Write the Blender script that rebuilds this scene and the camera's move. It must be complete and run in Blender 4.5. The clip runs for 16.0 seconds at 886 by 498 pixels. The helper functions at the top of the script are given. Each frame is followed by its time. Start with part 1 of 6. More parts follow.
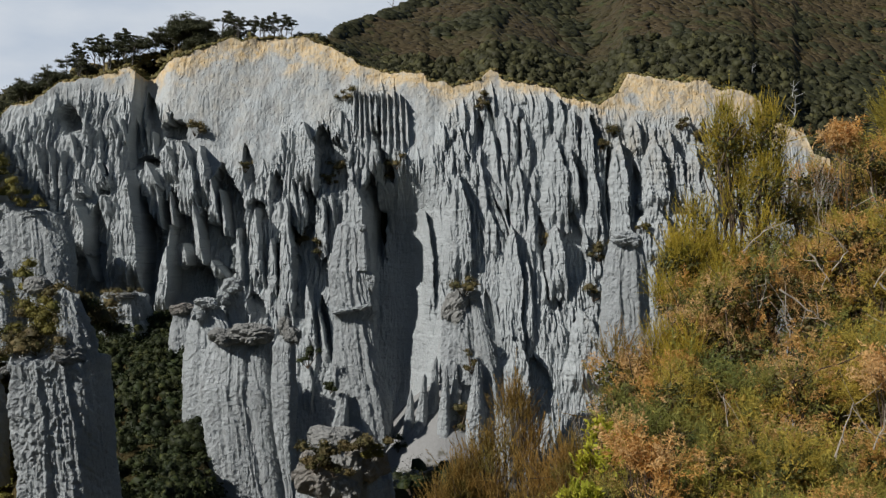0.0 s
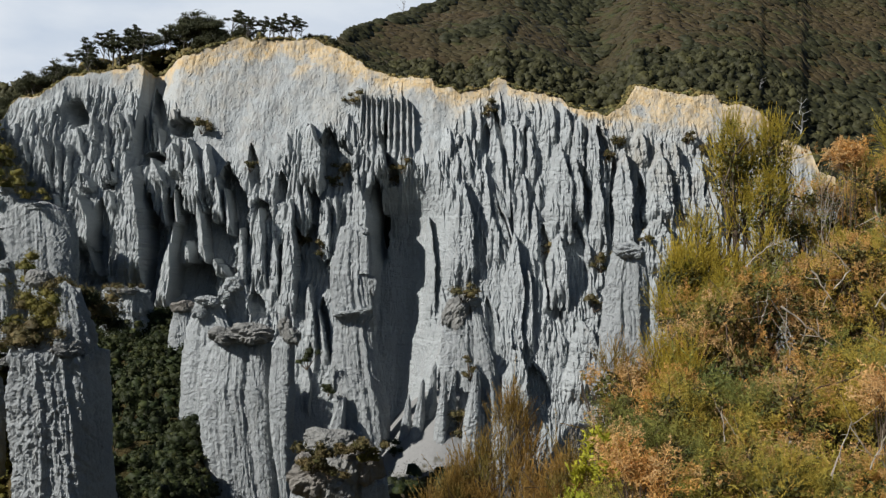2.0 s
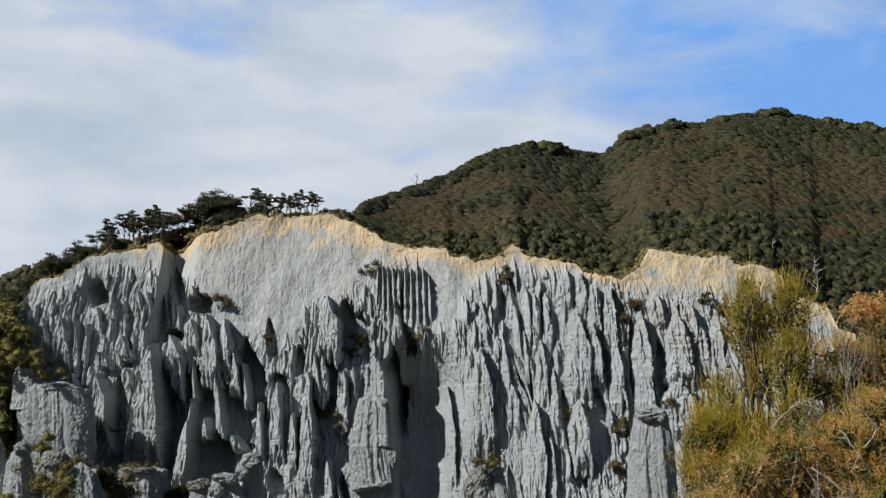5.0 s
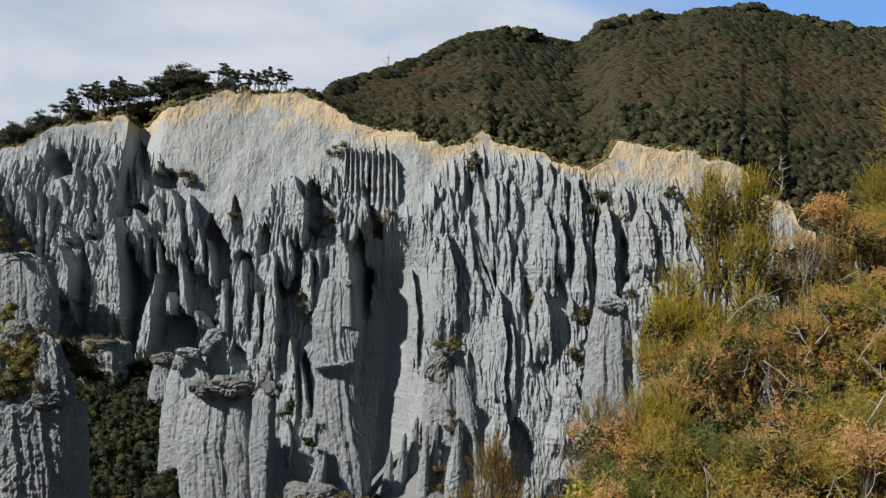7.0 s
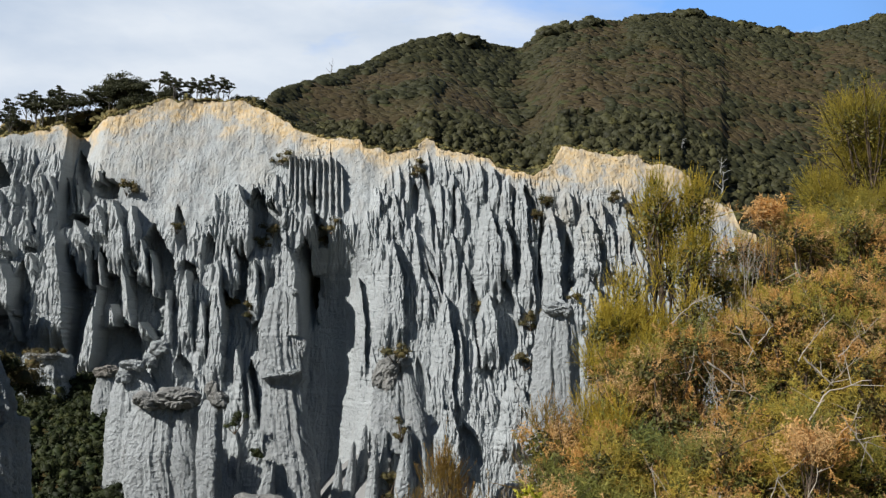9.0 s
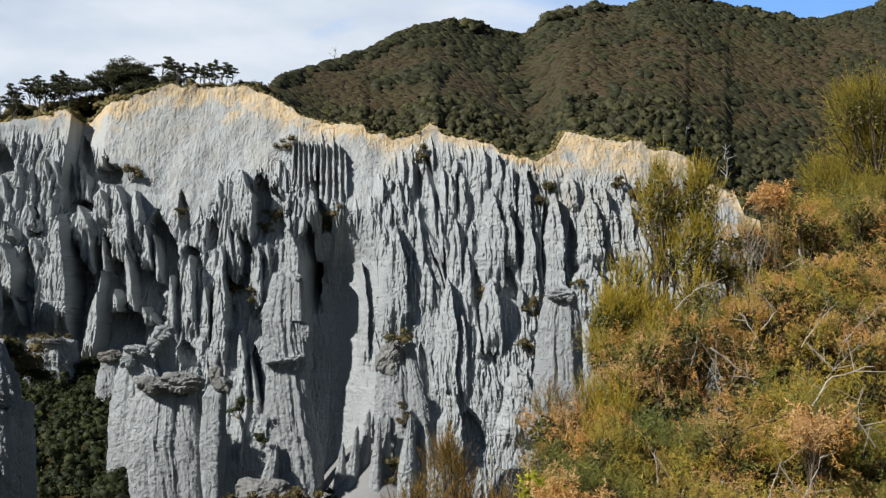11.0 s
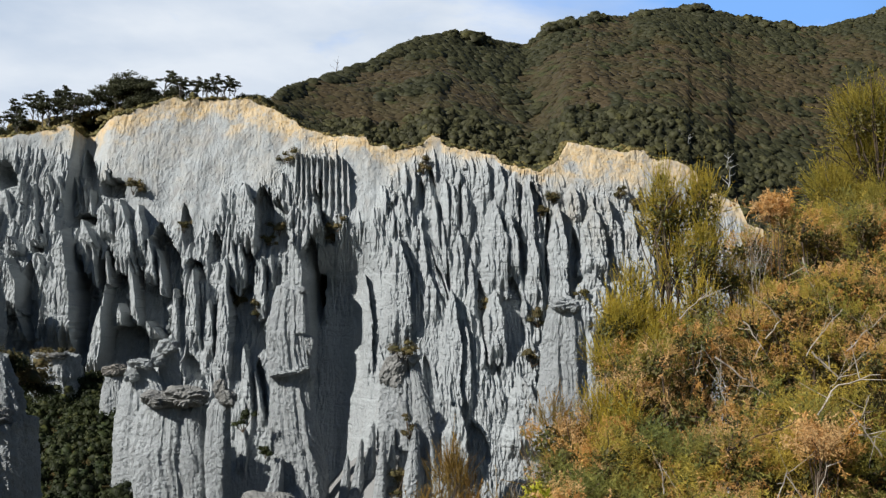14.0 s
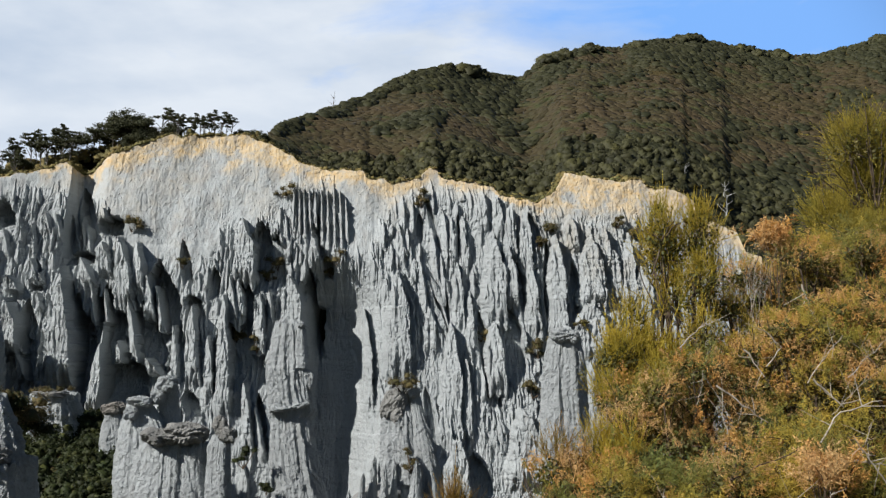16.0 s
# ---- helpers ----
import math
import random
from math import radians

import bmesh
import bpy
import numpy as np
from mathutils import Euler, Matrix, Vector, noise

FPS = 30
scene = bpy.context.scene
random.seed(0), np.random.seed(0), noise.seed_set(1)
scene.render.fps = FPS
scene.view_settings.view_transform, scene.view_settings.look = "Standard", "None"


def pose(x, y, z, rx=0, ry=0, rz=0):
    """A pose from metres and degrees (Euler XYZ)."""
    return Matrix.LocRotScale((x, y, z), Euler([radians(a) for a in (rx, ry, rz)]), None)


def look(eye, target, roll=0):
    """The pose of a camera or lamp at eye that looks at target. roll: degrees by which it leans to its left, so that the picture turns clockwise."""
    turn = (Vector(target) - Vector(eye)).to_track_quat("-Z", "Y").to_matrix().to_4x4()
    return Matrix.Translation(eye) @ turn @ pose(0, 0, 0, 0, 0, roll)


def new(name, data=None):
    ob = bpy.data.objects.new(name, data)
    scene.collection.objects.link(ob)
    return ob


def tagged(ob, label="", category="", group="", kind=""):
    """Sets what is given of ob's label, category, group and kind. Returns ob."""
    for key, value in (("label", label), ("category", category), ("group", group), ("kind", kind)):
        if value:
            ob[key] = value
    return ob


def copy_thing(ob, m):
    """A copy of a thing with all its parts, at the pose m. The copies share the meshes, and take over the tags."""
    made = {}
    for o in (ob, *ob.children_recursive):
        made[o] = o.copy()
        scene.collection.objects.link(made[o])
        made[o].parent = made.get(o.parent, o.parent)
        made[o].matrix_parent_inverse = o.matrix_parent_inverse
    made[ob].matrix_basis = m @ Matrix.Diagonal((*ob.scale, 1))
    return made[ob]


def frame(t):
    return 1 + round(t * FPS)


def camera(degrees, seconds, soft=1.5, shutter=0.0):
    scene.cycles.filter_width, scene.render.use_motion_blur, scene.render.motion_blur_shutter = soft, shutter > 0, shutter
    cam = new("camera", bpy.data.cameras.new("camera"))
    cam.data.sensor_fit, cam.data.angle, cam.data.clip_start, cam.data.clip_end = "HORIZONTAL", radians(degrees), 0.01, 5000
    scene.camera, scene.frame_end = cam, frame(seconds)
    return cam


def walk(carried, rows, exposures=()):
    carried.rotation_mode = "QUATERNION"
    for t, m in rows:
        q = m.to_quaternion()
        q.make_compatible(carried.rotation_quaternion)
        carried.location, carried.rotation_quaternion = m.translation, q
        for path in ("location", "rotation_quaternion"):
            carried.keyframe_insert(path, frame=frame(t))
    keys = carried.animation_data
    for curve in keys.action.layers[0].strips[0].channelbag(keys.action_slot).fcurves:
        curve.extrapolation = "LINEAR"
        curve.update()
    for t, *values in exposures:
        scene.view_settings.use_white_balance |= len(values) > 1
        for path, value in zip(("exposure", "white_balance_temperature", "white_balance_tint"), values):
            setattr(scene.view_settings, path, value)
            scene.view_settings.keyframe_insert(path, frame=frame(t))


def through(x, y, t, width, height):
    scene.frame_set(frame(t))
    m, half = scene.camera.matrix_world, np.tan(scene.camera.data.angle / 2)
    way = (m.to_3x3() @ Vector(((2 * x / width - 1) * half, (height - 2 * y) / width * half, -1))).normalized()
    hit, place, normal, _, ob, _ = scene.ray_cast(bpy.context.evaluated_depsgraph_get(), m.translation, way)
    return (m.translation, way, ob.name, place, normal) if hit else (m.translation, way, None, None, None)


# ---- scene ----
# A gully of grey gravel badlands below a scrub-covered hill, seen from a lookout with gorse beside it.
# x right, y towards the cliff, z up; the lookout's ground is at z = 0.
cam = camera(45.0, 16.0, soft=1.3)
EYE = 1.6
PATH = [
    (0.0, 91.785, -0.000, 0.000),
    (0.5, 91.473, -0.586, -0.521),
    (1.0, 90.305, -1.743, -1.360),
    (1.5, 90.995, -2.023, -0.868),
    (2.0, 92.097, -1.852, 0.073),
    (2.5, 93.616, -0.895, 0.313),
    (3.0, 93.907, -0.538, 1.342),
    (3.5, 95.731, 0.532, 2.277),
    (4.0, 99.095, 0.168, 2.126),
    (4.2, 100.533, 0.017, 1.486),
    (6.3, 101.244, -0.830, 1.063),
    (6.5, 99.812, -1.621, 0.902),
    (7.0, 94.952, -2.105, -0.853),
    (7.5, 94.335, -0.578, -3.030),
    (8.0, 96.097, -0.294, -2.128),
    (8.5, 95.398, -0.424, -3.123),
    (9.0, 95.392, -1.028, -3.645),
    (11.5, 94.533, -1.082, -3.418),
    (12.0, 94.850, -0.843, -3.284),
    (12.5, 95.015, -0.874, -3.302),
    (13.0, 95.035, -0.669, -3.272),
    (13.5, 95.150, -0.521, -3.245),
    (14.0, 95.224, -0.684, -3.256),
    (14.5, 95.679, 0.088, -3.379),
    (15.0, 96.120, -0.064, -2.771),
    (15.5, 96.248, 0.024, -2.583),
    (16.0, 96.957, 0.181, -3.238),
]
walk(cam, [(t, pose(0, 0, EYE, rx, ry, rz)) for t, rx, ry, rz in PATH],
     [(0.0, -0.12), (0.5, -0.1), (1.0, 0.08), (2.0, 0.1), (3.0, 0.08), (4.0, 0.06), (6.5, -0.12), (7.2, 0.02), (8.0, 0.14), (9.0, 0.22), (12.5, 0.24), (16.0, 0.22)])

# ---- light ----
SUN_WAY = Vector((-0.665, -0.455, 0.59)).normalized()
world = bpy.data.worlds.new("sky")
scene.world = world
world.use_nodes = True
wn, wl = world.node_tree.nodes, world.node_tree.links
wn.clear()


def wnode(kind, **values):
    n = wn.new(kind)
    for k, v in values.items():
        n.inputs[k].default_value = v
    return n


sky = wn.new("ShaderNodeTexSky")
sky.sky_type, sky.sun_disc = "NISHITA", False
sky.sun_elevation = math.asin(SUN_WAY.z)
sky.sun_rotation = math.atan2(SUN_WAY.x, SUN_WAY.y)
sky.air_density, sky.dust_density, sky.ozone_density = 1.0, 0.3, 3.0
coord = wn.new("ShaderNodeTexCoord")
stretch = wn.new("ShaderNodeMapping")
stretch.inputs["Scale"].default_value = (1.0, 1.0, 2.6)
stretch.inputs["Rotation"].default_value = (0.0, radians(6), 0.0)
wl.new(coord.outputs["Generated"], stretch.inputs["Vector"])
puffs = wnode("ShaderNodeTexNoise", Scale=5.0, Detail=9.0, Roughness=0.56, Distortion=0.3)
wl.new(stretch.outputs["Vector"], puffs.inputs["Vector"])
split = wn.new("ShaderNodeSeparateXYZ")
wl.new(coord.outputs["Generated"], split.inputs["Vector"])


def wmath(op, a, b):
    n = wn.new("ShaderNodeMath")
    n.operation = op
    for i, v in enumerate((a, b)):
        if isinstance(v, (int, float)):
            n.inputs[i].default_value = v
        else:
            wl.new(v, n.inputs[i])
    return n.outputs[0]


# the bank of cloud thins out to the right, upwards and behind
bank = wmath("ADD", wmath("MULTIPLY", split.outputs["X"], -0.42), wmath("MULTIPLY", split.outputs["Z"], -0.62))
bank = wmath("ADD", bank, wmath("MULTIPLY", split.outputs["Y"], 0.5))
cover = wmath("ADD", puffs.outputs["Fac"], bank)
ramp = wn.new("ShaderNodeValToRGB")
ramp.color_ramp.elements[0].position, ramp.color_ramp.elements[1].position = 0.50, 0.84
wl.new(cover, ramp.inputs["Fac"])
shade = wnode("ShaderNodeTexNoise", Scale=7.0, Detail=6.0, Roughness=0.5)
wl.new(stretch.outputs["Vector"], shade.inputs["Vector"])
tone = wn.new("ShaderNodeValToRGB")
tone.color_ramp.elements[0].position, tone.color_ramp.elements[1].position = 0.30, 0.66
tone.color_ramp.elements[0].color, tone.color_ramp.elements[1].color = (0.52, 0.625, 0.78, 1), (0.78, 0.845, 0.93, 1)
wl.new(shade.outputs["Fac"], tone.inputs["Fac"])
clear = wnode("ShaderNodeBackground", Strength=0.035)
wl.new(sky.outputs["Color"], clear.inputs["Color"])
# added blue glow between the clouds, only towards +y, brighter than the sky behind
front_glow = wnode("ShaderNodeBackground", Strength=0.95)
front_glow.inputs["Color"].default_value = (0.22, 0.47, 0.98, 1)
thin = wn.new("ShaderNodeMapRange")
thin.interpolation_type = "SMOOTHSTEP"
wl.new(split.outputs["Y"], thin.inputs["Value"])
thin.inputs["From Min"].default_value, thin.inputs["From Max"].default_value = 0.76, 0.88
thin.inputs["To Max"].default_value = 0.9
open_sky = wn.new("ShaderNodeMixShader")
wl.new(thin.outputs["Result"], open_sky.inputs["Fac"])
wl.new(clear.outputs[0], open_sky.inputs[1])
wl.new(front_glow.outputs[0], open_sky.inputs[2])
cloud = wnode("ShaderNodeBackground", Strength=0.84)
wl.new(tone.outputs["Color"], cloud.inputs["Color"])
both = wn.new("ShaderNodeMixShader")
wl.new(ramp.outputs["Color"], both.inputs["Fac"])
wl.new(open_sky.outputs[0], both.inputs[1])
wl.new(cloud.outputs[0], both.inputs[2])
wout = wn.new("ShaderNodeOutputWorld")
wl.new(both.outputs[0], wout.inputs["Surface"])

sun = new("sun", bpy.data.lights.new("sun", "SUN"))
sun.data.energy, sun.data.angle, sun.data.color = 5.0, radians(0.55), (1.0, 0.97, 0.92)
sun.matrix_world = look((0, 0, 200), Vector((0, 0, 200)) - SUN_WAY)


# ---- materials ----
class Nodes:
    """A small builder for node materials."""

    def __init__(self, name, rough=0.9, spec=0.2):
        self.mat = bpy.data.materials.new(name)
        self.mat.use_nodes = True
        self.n, self.l = self.mat.node_tree.nodes, self.mat.node_tree.links
        self.bsdf = self.n["Principled BSDF"]
        self.bsdf.inputs["Roughness"].default_value = rough
        self.bsdf.inputs["Specular IOR Level"].default_value = spec
        self.geo = self.n.new("ShaderNodeNewGeometry")
        self.place = self.geo.outputs["Position"]

    def put(self, socket, v):
        if isinstance(v, (int, float)):
            socket.default_value = v
        elif isinstance(v, tuple):
            socket.default_value = (*v, 1) if len(v) == 3 else v
        else:
            self.l.new(v, socket)

    def moved(self, scale):
        m = self.n.new("ShaderNodeMapping")
        m.inputs["Scale"].default_value = scale
        self.l.new(self.place, m.inputs["Vector"])
        return m.outputs["Vector"]

    def noise(self, scale, detail=5.0, rough=0.55, vector=None, distort=0.0):
        t = self.n.new("ShaderNodeTexNoise")
        t.inputs["Scale"].default_value, t.inputs["Detail"].default_value = scale, detail
        t.inputs["Roughness"].default_value, t.inputs["Distortion"].default_value = rough, distort
        self.l.new(vector or self.place, t.inputs["Vector"])
        return t.outputs["Fac"]

    def cells(self, scale, vector=None, feature="F1"):
        t = self.n.new("ShaderNodeTexVoronoi")
        t.feature = feature
        t.inputs["Scale"].default_value = scale
        self.l.new(vector or self.place, t.inputs["Vector"])
        return t.outputs["Distance"]

    def steps(self, value, a, b):
        r = self.n.new("ShaderNodeMapRange")
        r.interpolation_type = "SMOOTHSTEP"
        self.put(r.inputs["Value"], value)
        r.inputs["From Min"].default_value, r.inputs["From Max"].default_value = a, b
        return r.outputs["Result"]

    def mix(self, fac, a, b, kind="MIX"):
        m = self.n.new("ShaderNodeMix")
        m.data_type, m.blend_type = "RGBA", kind
        self.put(m.inputs[0], fac)
        self.put(m.inputs[6], a)
        self.put(m.inputs[7], b)
        return m.outputs[2]

    def maths(self, op, a, b=0.0):
        m = self.n.new("ShaderNodeMath")
        m.operation = op
        self.put(m.inputs[0], a)
        self.put(m.inputs[1], b)
        return m.outputs[0]

    def attr(self, name):
        a = self.n.new("ShaderNodeAttribute")
        a.attribute_name = name
        return a.outputs["Fac"]

    def bump(self, height, distance, strength=1.0, before=None):
        b = self.n.new("ShaderNodeBump")
        b.inputs["Distance"].default_value, b.inputs["Strength"].default_value = distance, strength
        self.put(b.inputs["Height"], height)
        if before is not None:
            self.l.new(before, b.inputs["Normal"])
        return b.outputs["Normal"]

    def done(self, colour, normal=None):
        self.put(self.bsdf.inputs["Base Color"], colour)
        if normal is not None:
            self.l.new(normal, self.bsdf.inputs["Normal"])
        return self.mat


def rock_material(name, grey, warm, strata=False, pebbles=0.9):
    m = Nodes(name, 0.95, 0.1)
    big = m.steps(m.noise(0.06, 4), 0.35, 0.68)
    c = m.mix(big, grey, tuple(v * 0.84 for v in grey))
    streaks = m.noise(1.0, 5, 0.6, m.moved((0.9, 0.9, 0.10)))
    c = m.mix(m.maths("MULTIPLY", m.steps(streaks, 0.52, 0.75), 0.45), c, warm)
    bands = m.noise(1.0, 4, 0.6, m.moved((0.02, 0.02, 0.75)))
    c = m.mix(m.maths("MULTIPLY", m.steps(bands, 0.5, 0.72), 0.35), c, tuple(min(1, v * 1.28) for v in grey))
    grain = m.noise(2.6, 5, 0.7)
    c = m.mix(m.maths("MULTIPLY", m.steps(grain, 0.47, 0.72), 0.62), c, tuple(v * 0.56 for v in grey))
    speck = m.noise(6.5, 3, 0.7)
    c = m.mix(m.maths("MULTIPLY", m.steps(speck, 0.50, 0.68), 0.42), c, tuple(v * 0.55 for v in grey))
    stones = m.cells(pebbles, m.moved((1, 1, 0.8)))
    c = m.mix(m.maths("MULTIPLY", m.steps(stones, 0.16, 0.05), 0.5), c, tuple(min(1, v * 1.35) for v in grey))
    if strata:
        d = m.attr("below_rim")
        d = m.maths("ADD", d, m.maths("MULTIPLY", m.maths("SUBTRACT", m.noise(0.9, 5, 0.65), 0.5), 2.2))
        uneven = m.maths("ADD", m.maths("MULTIPLY", m.noise(0.16, 6, 0.65), 4.4), -1.35)
        thick = m.maths("MAXIMUM", m.maths("MULTIPLY", m.attr("ochre"), uneven), 0.05)
        share = m.maths("DIVIDE", d, thick)
        beige = m.mix(m.noise(0.5, 4), (0.42, 0.39, 0.325), (0.39, 0.375, 0.34))
        c = m.mix(m.maths("MULTIPLY", m.steps(share, 4.6, 1.0), m.steps(m.noise(1.0, 5, 0.6, m.moved((0.35, 0.35, 0.09))), 0.25, 0.8)), c, beige)
        ochre = m.mix(m.steps(m.noise(0.8, 5, 0.65), 0.4, 0.65), (0.57, 0.465, 0.31), (0.55, 0.40, 0.215))
        c = m.mix(m.maths("MULTIPLY", m.steps(share, 1.5, 0.45), m.steps(m.noise(0.34, 7, 0.72), 0.28, 0.52)), c, ochre)
        turf = m.mix(m.noise(0.7, 4), (0.05, 0.045, 0.025), (0.12, 0.10, 0.05))
        c = m.mix(m.steps(m.attr("turf"), 0.35, 0.65), c, turf)
    wash = m.noise(1.0, 6, 0.62, m.moved((0.55, 0.55, 0.06)))
    c = m.mix(m.maths("MULTIPLY", m.maths("MULTIPLY", m.steps(wash, 0.48, 0.66), m.attr("smooth_slope")), 0.55), c, tuple(v * 0.74 for v in warm))
    relief = m.maths("SUBTRACT", 1.0, m.maths("MULTIPLY", m.attr("smooth_slope"), 0.75))
    rough = m.bump(m.maths("MULTIPLY", m.noise(1.0, 7, 0.72, m.moved((1.5, 1.5, 0.55))), relief), 0.55, 0.7)
    rough = m.bump(m.maths("MULTIPLY", m.noise(2.4, 6, 0.8), relief), 0.36, 0.75, rough)
    rough = m.bump(m.steps(stones, 0.28, 0.04), 0.2, 0.9, rough)
    return m.done(c, rough)


CLIFF = rock_material("cliff_gravel", (0.422, 0.450, 0.458), (0.355, 0.350, 0.334), strata=True, pebbles=1.1)
GRAVEL = rock_material("cemented_gravel", (0.405, 0.430, 0.438), (0.325, 0.32, 0.305), pebbles=1.5)
CAPROCK = rock_material("caprock", (0.315, 0.315, 0.30), (0.28, 0.255, 0.21), pebbles=1.6)
BOULDER = rock_material("lichened_boulder", (0.29, 0.272, 0.245), (0.26, 0.20, 0.145), pebbles=1.6)


def ground_material():
    m = Nodes("scrub_ground", 1.0, 0.05)
    c = m.mix(m.steps(m.noise(0.05, 5), 0.4, 0.62), (0.058, 0.048, 0.020), (0.075, 0.056, 0.026))
    c = m.mix(m.steps(m.noise(0.6, 5, 0.6), 0.45, 0.7), c, (0.045, 0.042, 0.018))
    scree = m.mix(m.noise(1.2, 5, 0.7), (0.22, 0.22, 0.215), (0.29, 0.29, 0.285))
    c = m.mix(m.steps(m.maths("ADD", m.attr("scree"), m.maths("MULTIPLY", m.maths("SUBTRACT", m.noise(0.4, 4), 0.5), 0.8)), 0.4, 0.6), c, scree)
    return m.done(c, m.bump(m.noise(1.5, 5, 0.7), 0.4, 0.8))


GROUND = ground_material()


def leaf_material(name, colours, patch=0.6, through=0.3, vary=0.5, rough=0.65):
    """Leaves in up to three colours, in patches of about 1 / patch metres, each leaf a little different."""
    m = Nodes(name, rough, 0.25)
    a, b, c3 = colours
    c = m.mix(m.steps(m.noise(patch, 3), 0.36, 0.62), a, b)
    c = m.mix(m.steps(m.noise(patch * 2.3, 3, 0.6, m.moved((1.1, 0.9, 1.0))), 0.52, 0.70), c, c3)
    tint = m.maths("ADD", m.maths("MULTIPLY", m.geo.outputs["Random Per Island"], vary), 1 - vary / 2)
    h = m.n.new("ShaderNodeHueSaturation")
    m.put(h.inputs["Color"], c)
    m.put(h.inputs["Value"], tint)
    colour = h.outputs["Color"]
    m.put(m.bsdf.inputs["Base Color"], colour)
    t = m.n.new("ShaderNodeBsdfTranslucent")
    m.l.new(colour, t.inputs["Color"])
    x = m.n.new("ShaderNodeMixShader")
    x.inputs[0].default_value = through
    m.l.new(m.bsdf.outputs[0], x.inputs[1])
    m.l.new(t.outputs[0], x.inputs[2])
    m.l.new(x.outputs[0], m.n["Material Output"].inputs["Surface"])
    return m.mat


HILL_LEAF = leaf_material("hill_scrub_leaves", ((0.050, 0.043, 0.018), (0.068, 0.050, 0.024), (0.044, 0.052, 0.016)), 0.035, 0.1, 0.16)
THICKET_LEAF = leaf_material("thicket_leaves", ((0.030, 0.032, 0.014), (0.038, 0.038, 0.016), (0.048, 0.047, 0.017)), 0.06, 0.1, 0.3)
FOREST_LEAF = leaf_material("forest_leaves", ((0.036, 0.037, 0.016), (0.050, 0.049, 0.020), (0.070, 0.066, 0.022)), 0.06, 0.1, 0.7)
TREE_LEAF = leaf_material("ridge_tree_leaves", ((0.058, 0.064, 0.034), (0.080, 0.084, 0.042), (0.046, 0.052, 0.028)), 0.3, 0.25, 0.5)
RIM_LEAF = leaf_material("rim_scrub_leaves", ((0.135, 0.12, 0.042), (0.20, 0.155, 0.055), (0.095, 0.10, 0.034)), 0.2, 0.1, 0.7)
SPUR_LEAF = leaf_material("spur_scrub_leaves", ((0.115, 0.118, 0.026), (0.17, 0.145, 0.034), (0.075, 0.085, 0.022)), 0.12, 0.15, 0.5)
# leaf colours lowered to carry the shade the gully bushes lie in
BUSH_LEAF = leaf_material("gully_bush_leaves", ((0.016, 0.025, 0.007), (0.029, 0.037, 0.010), (0.056, 0.060, 0.015)), 0.22, 0.15, 0.8)
LEDGE_LEAF = leaf_material("ledge_shrub_leaves", ((0.085, 0.075, 0.028), (0.14, 0.105, 0.045), (0.065, 0.070, 0.020)), 0.5, 0.15, 0.8)
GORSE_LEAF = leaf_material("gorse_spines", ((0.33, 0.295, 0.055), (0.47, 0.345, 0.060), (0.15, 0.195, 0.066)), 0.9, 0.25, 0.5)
DEAD_LEAF = leaf_material("dead_gorse_tips", ((0.60, 0.335, 0.095), (0.64, 0.43, 0.20), (0.50, 0.245, 0.07)), 2.0, 0.25, 0.5)
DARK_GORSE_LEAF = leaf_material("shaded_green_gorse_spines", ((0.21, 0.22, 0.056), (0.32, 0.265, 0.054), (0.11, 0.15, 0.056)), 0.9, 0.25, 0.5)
MANUKA_LEAF = leaf_material("manuka_leaves", ((0.42, 0.33, 0.045), (0.48, 0.36, 0.050), (0.31, 0.285, 0.046)), 1.4, 0.35, 0.5)
OLIVE_LEAF = leaf_material("dark_manuka_leaves", ((0.27, 0.225, 0.034), (0.33, 0.26, 0.038), (0.19, 0.185, 0.034)), 1.2, 0.3, 0.5)
HEATH_LEAF = leaf_material("heath_leaves", ((0.30, 0.175, 0.045), (0.26, 0.18, 0.045), (0.19, 0.155, 0.040)), 1.2, 0.25, 0.6)
LIME_LEAF = leaf_material("lime_leaves", ((0.44, 0.42, 0.04), (0.36, 0.38, 0.04), (0.52, 0.46, 0.06)), 2.0, 0.3, 0.5)


def bark_material(name, a, b, scale=20.0):
    m = Nodes(name, 0.85, 0.2)
    streak = m.noise(1.0, 5, 0.6, m.moved((scale, scale, scale * 0.2)))
    return m.done(m.mix(m.steps(streak, 0.35, 0.7), a, b), m.bump(streak, 0.02, 0.7))


TRUNK = bark_material("grey_bark", (0.09, 0.08, 0.07), (0.20, 0.19, 0.17), 4.0)
STEM = bark_material("brown_stem", (0.07, 0.05, 0.035), (0.14, 0.105, 0.075))
DRY = bark_material("dry_wood", (0.34, 0.29, 0.23), (0.48, 0.43, 0.36))
PALE = bark_material("bleached_wood", (0.30, 0.30, 0.30), (0.45, 0.45, 0.44), 4.0)


# ---- numbers and meshes ----
def lattice(i, j, seed):
    h = (i.astype(np.int64) * 374761393 + j.astype(np.int64) * 668265263 + seed * 1442695041) & 0x7FFFFFFF
    h = ((h ^ (h >> 13)) * 1274126177) & 0x7FFFFFFF
    return ((h ^ (h >> 16)) & 0xFFFF) / 65535.0


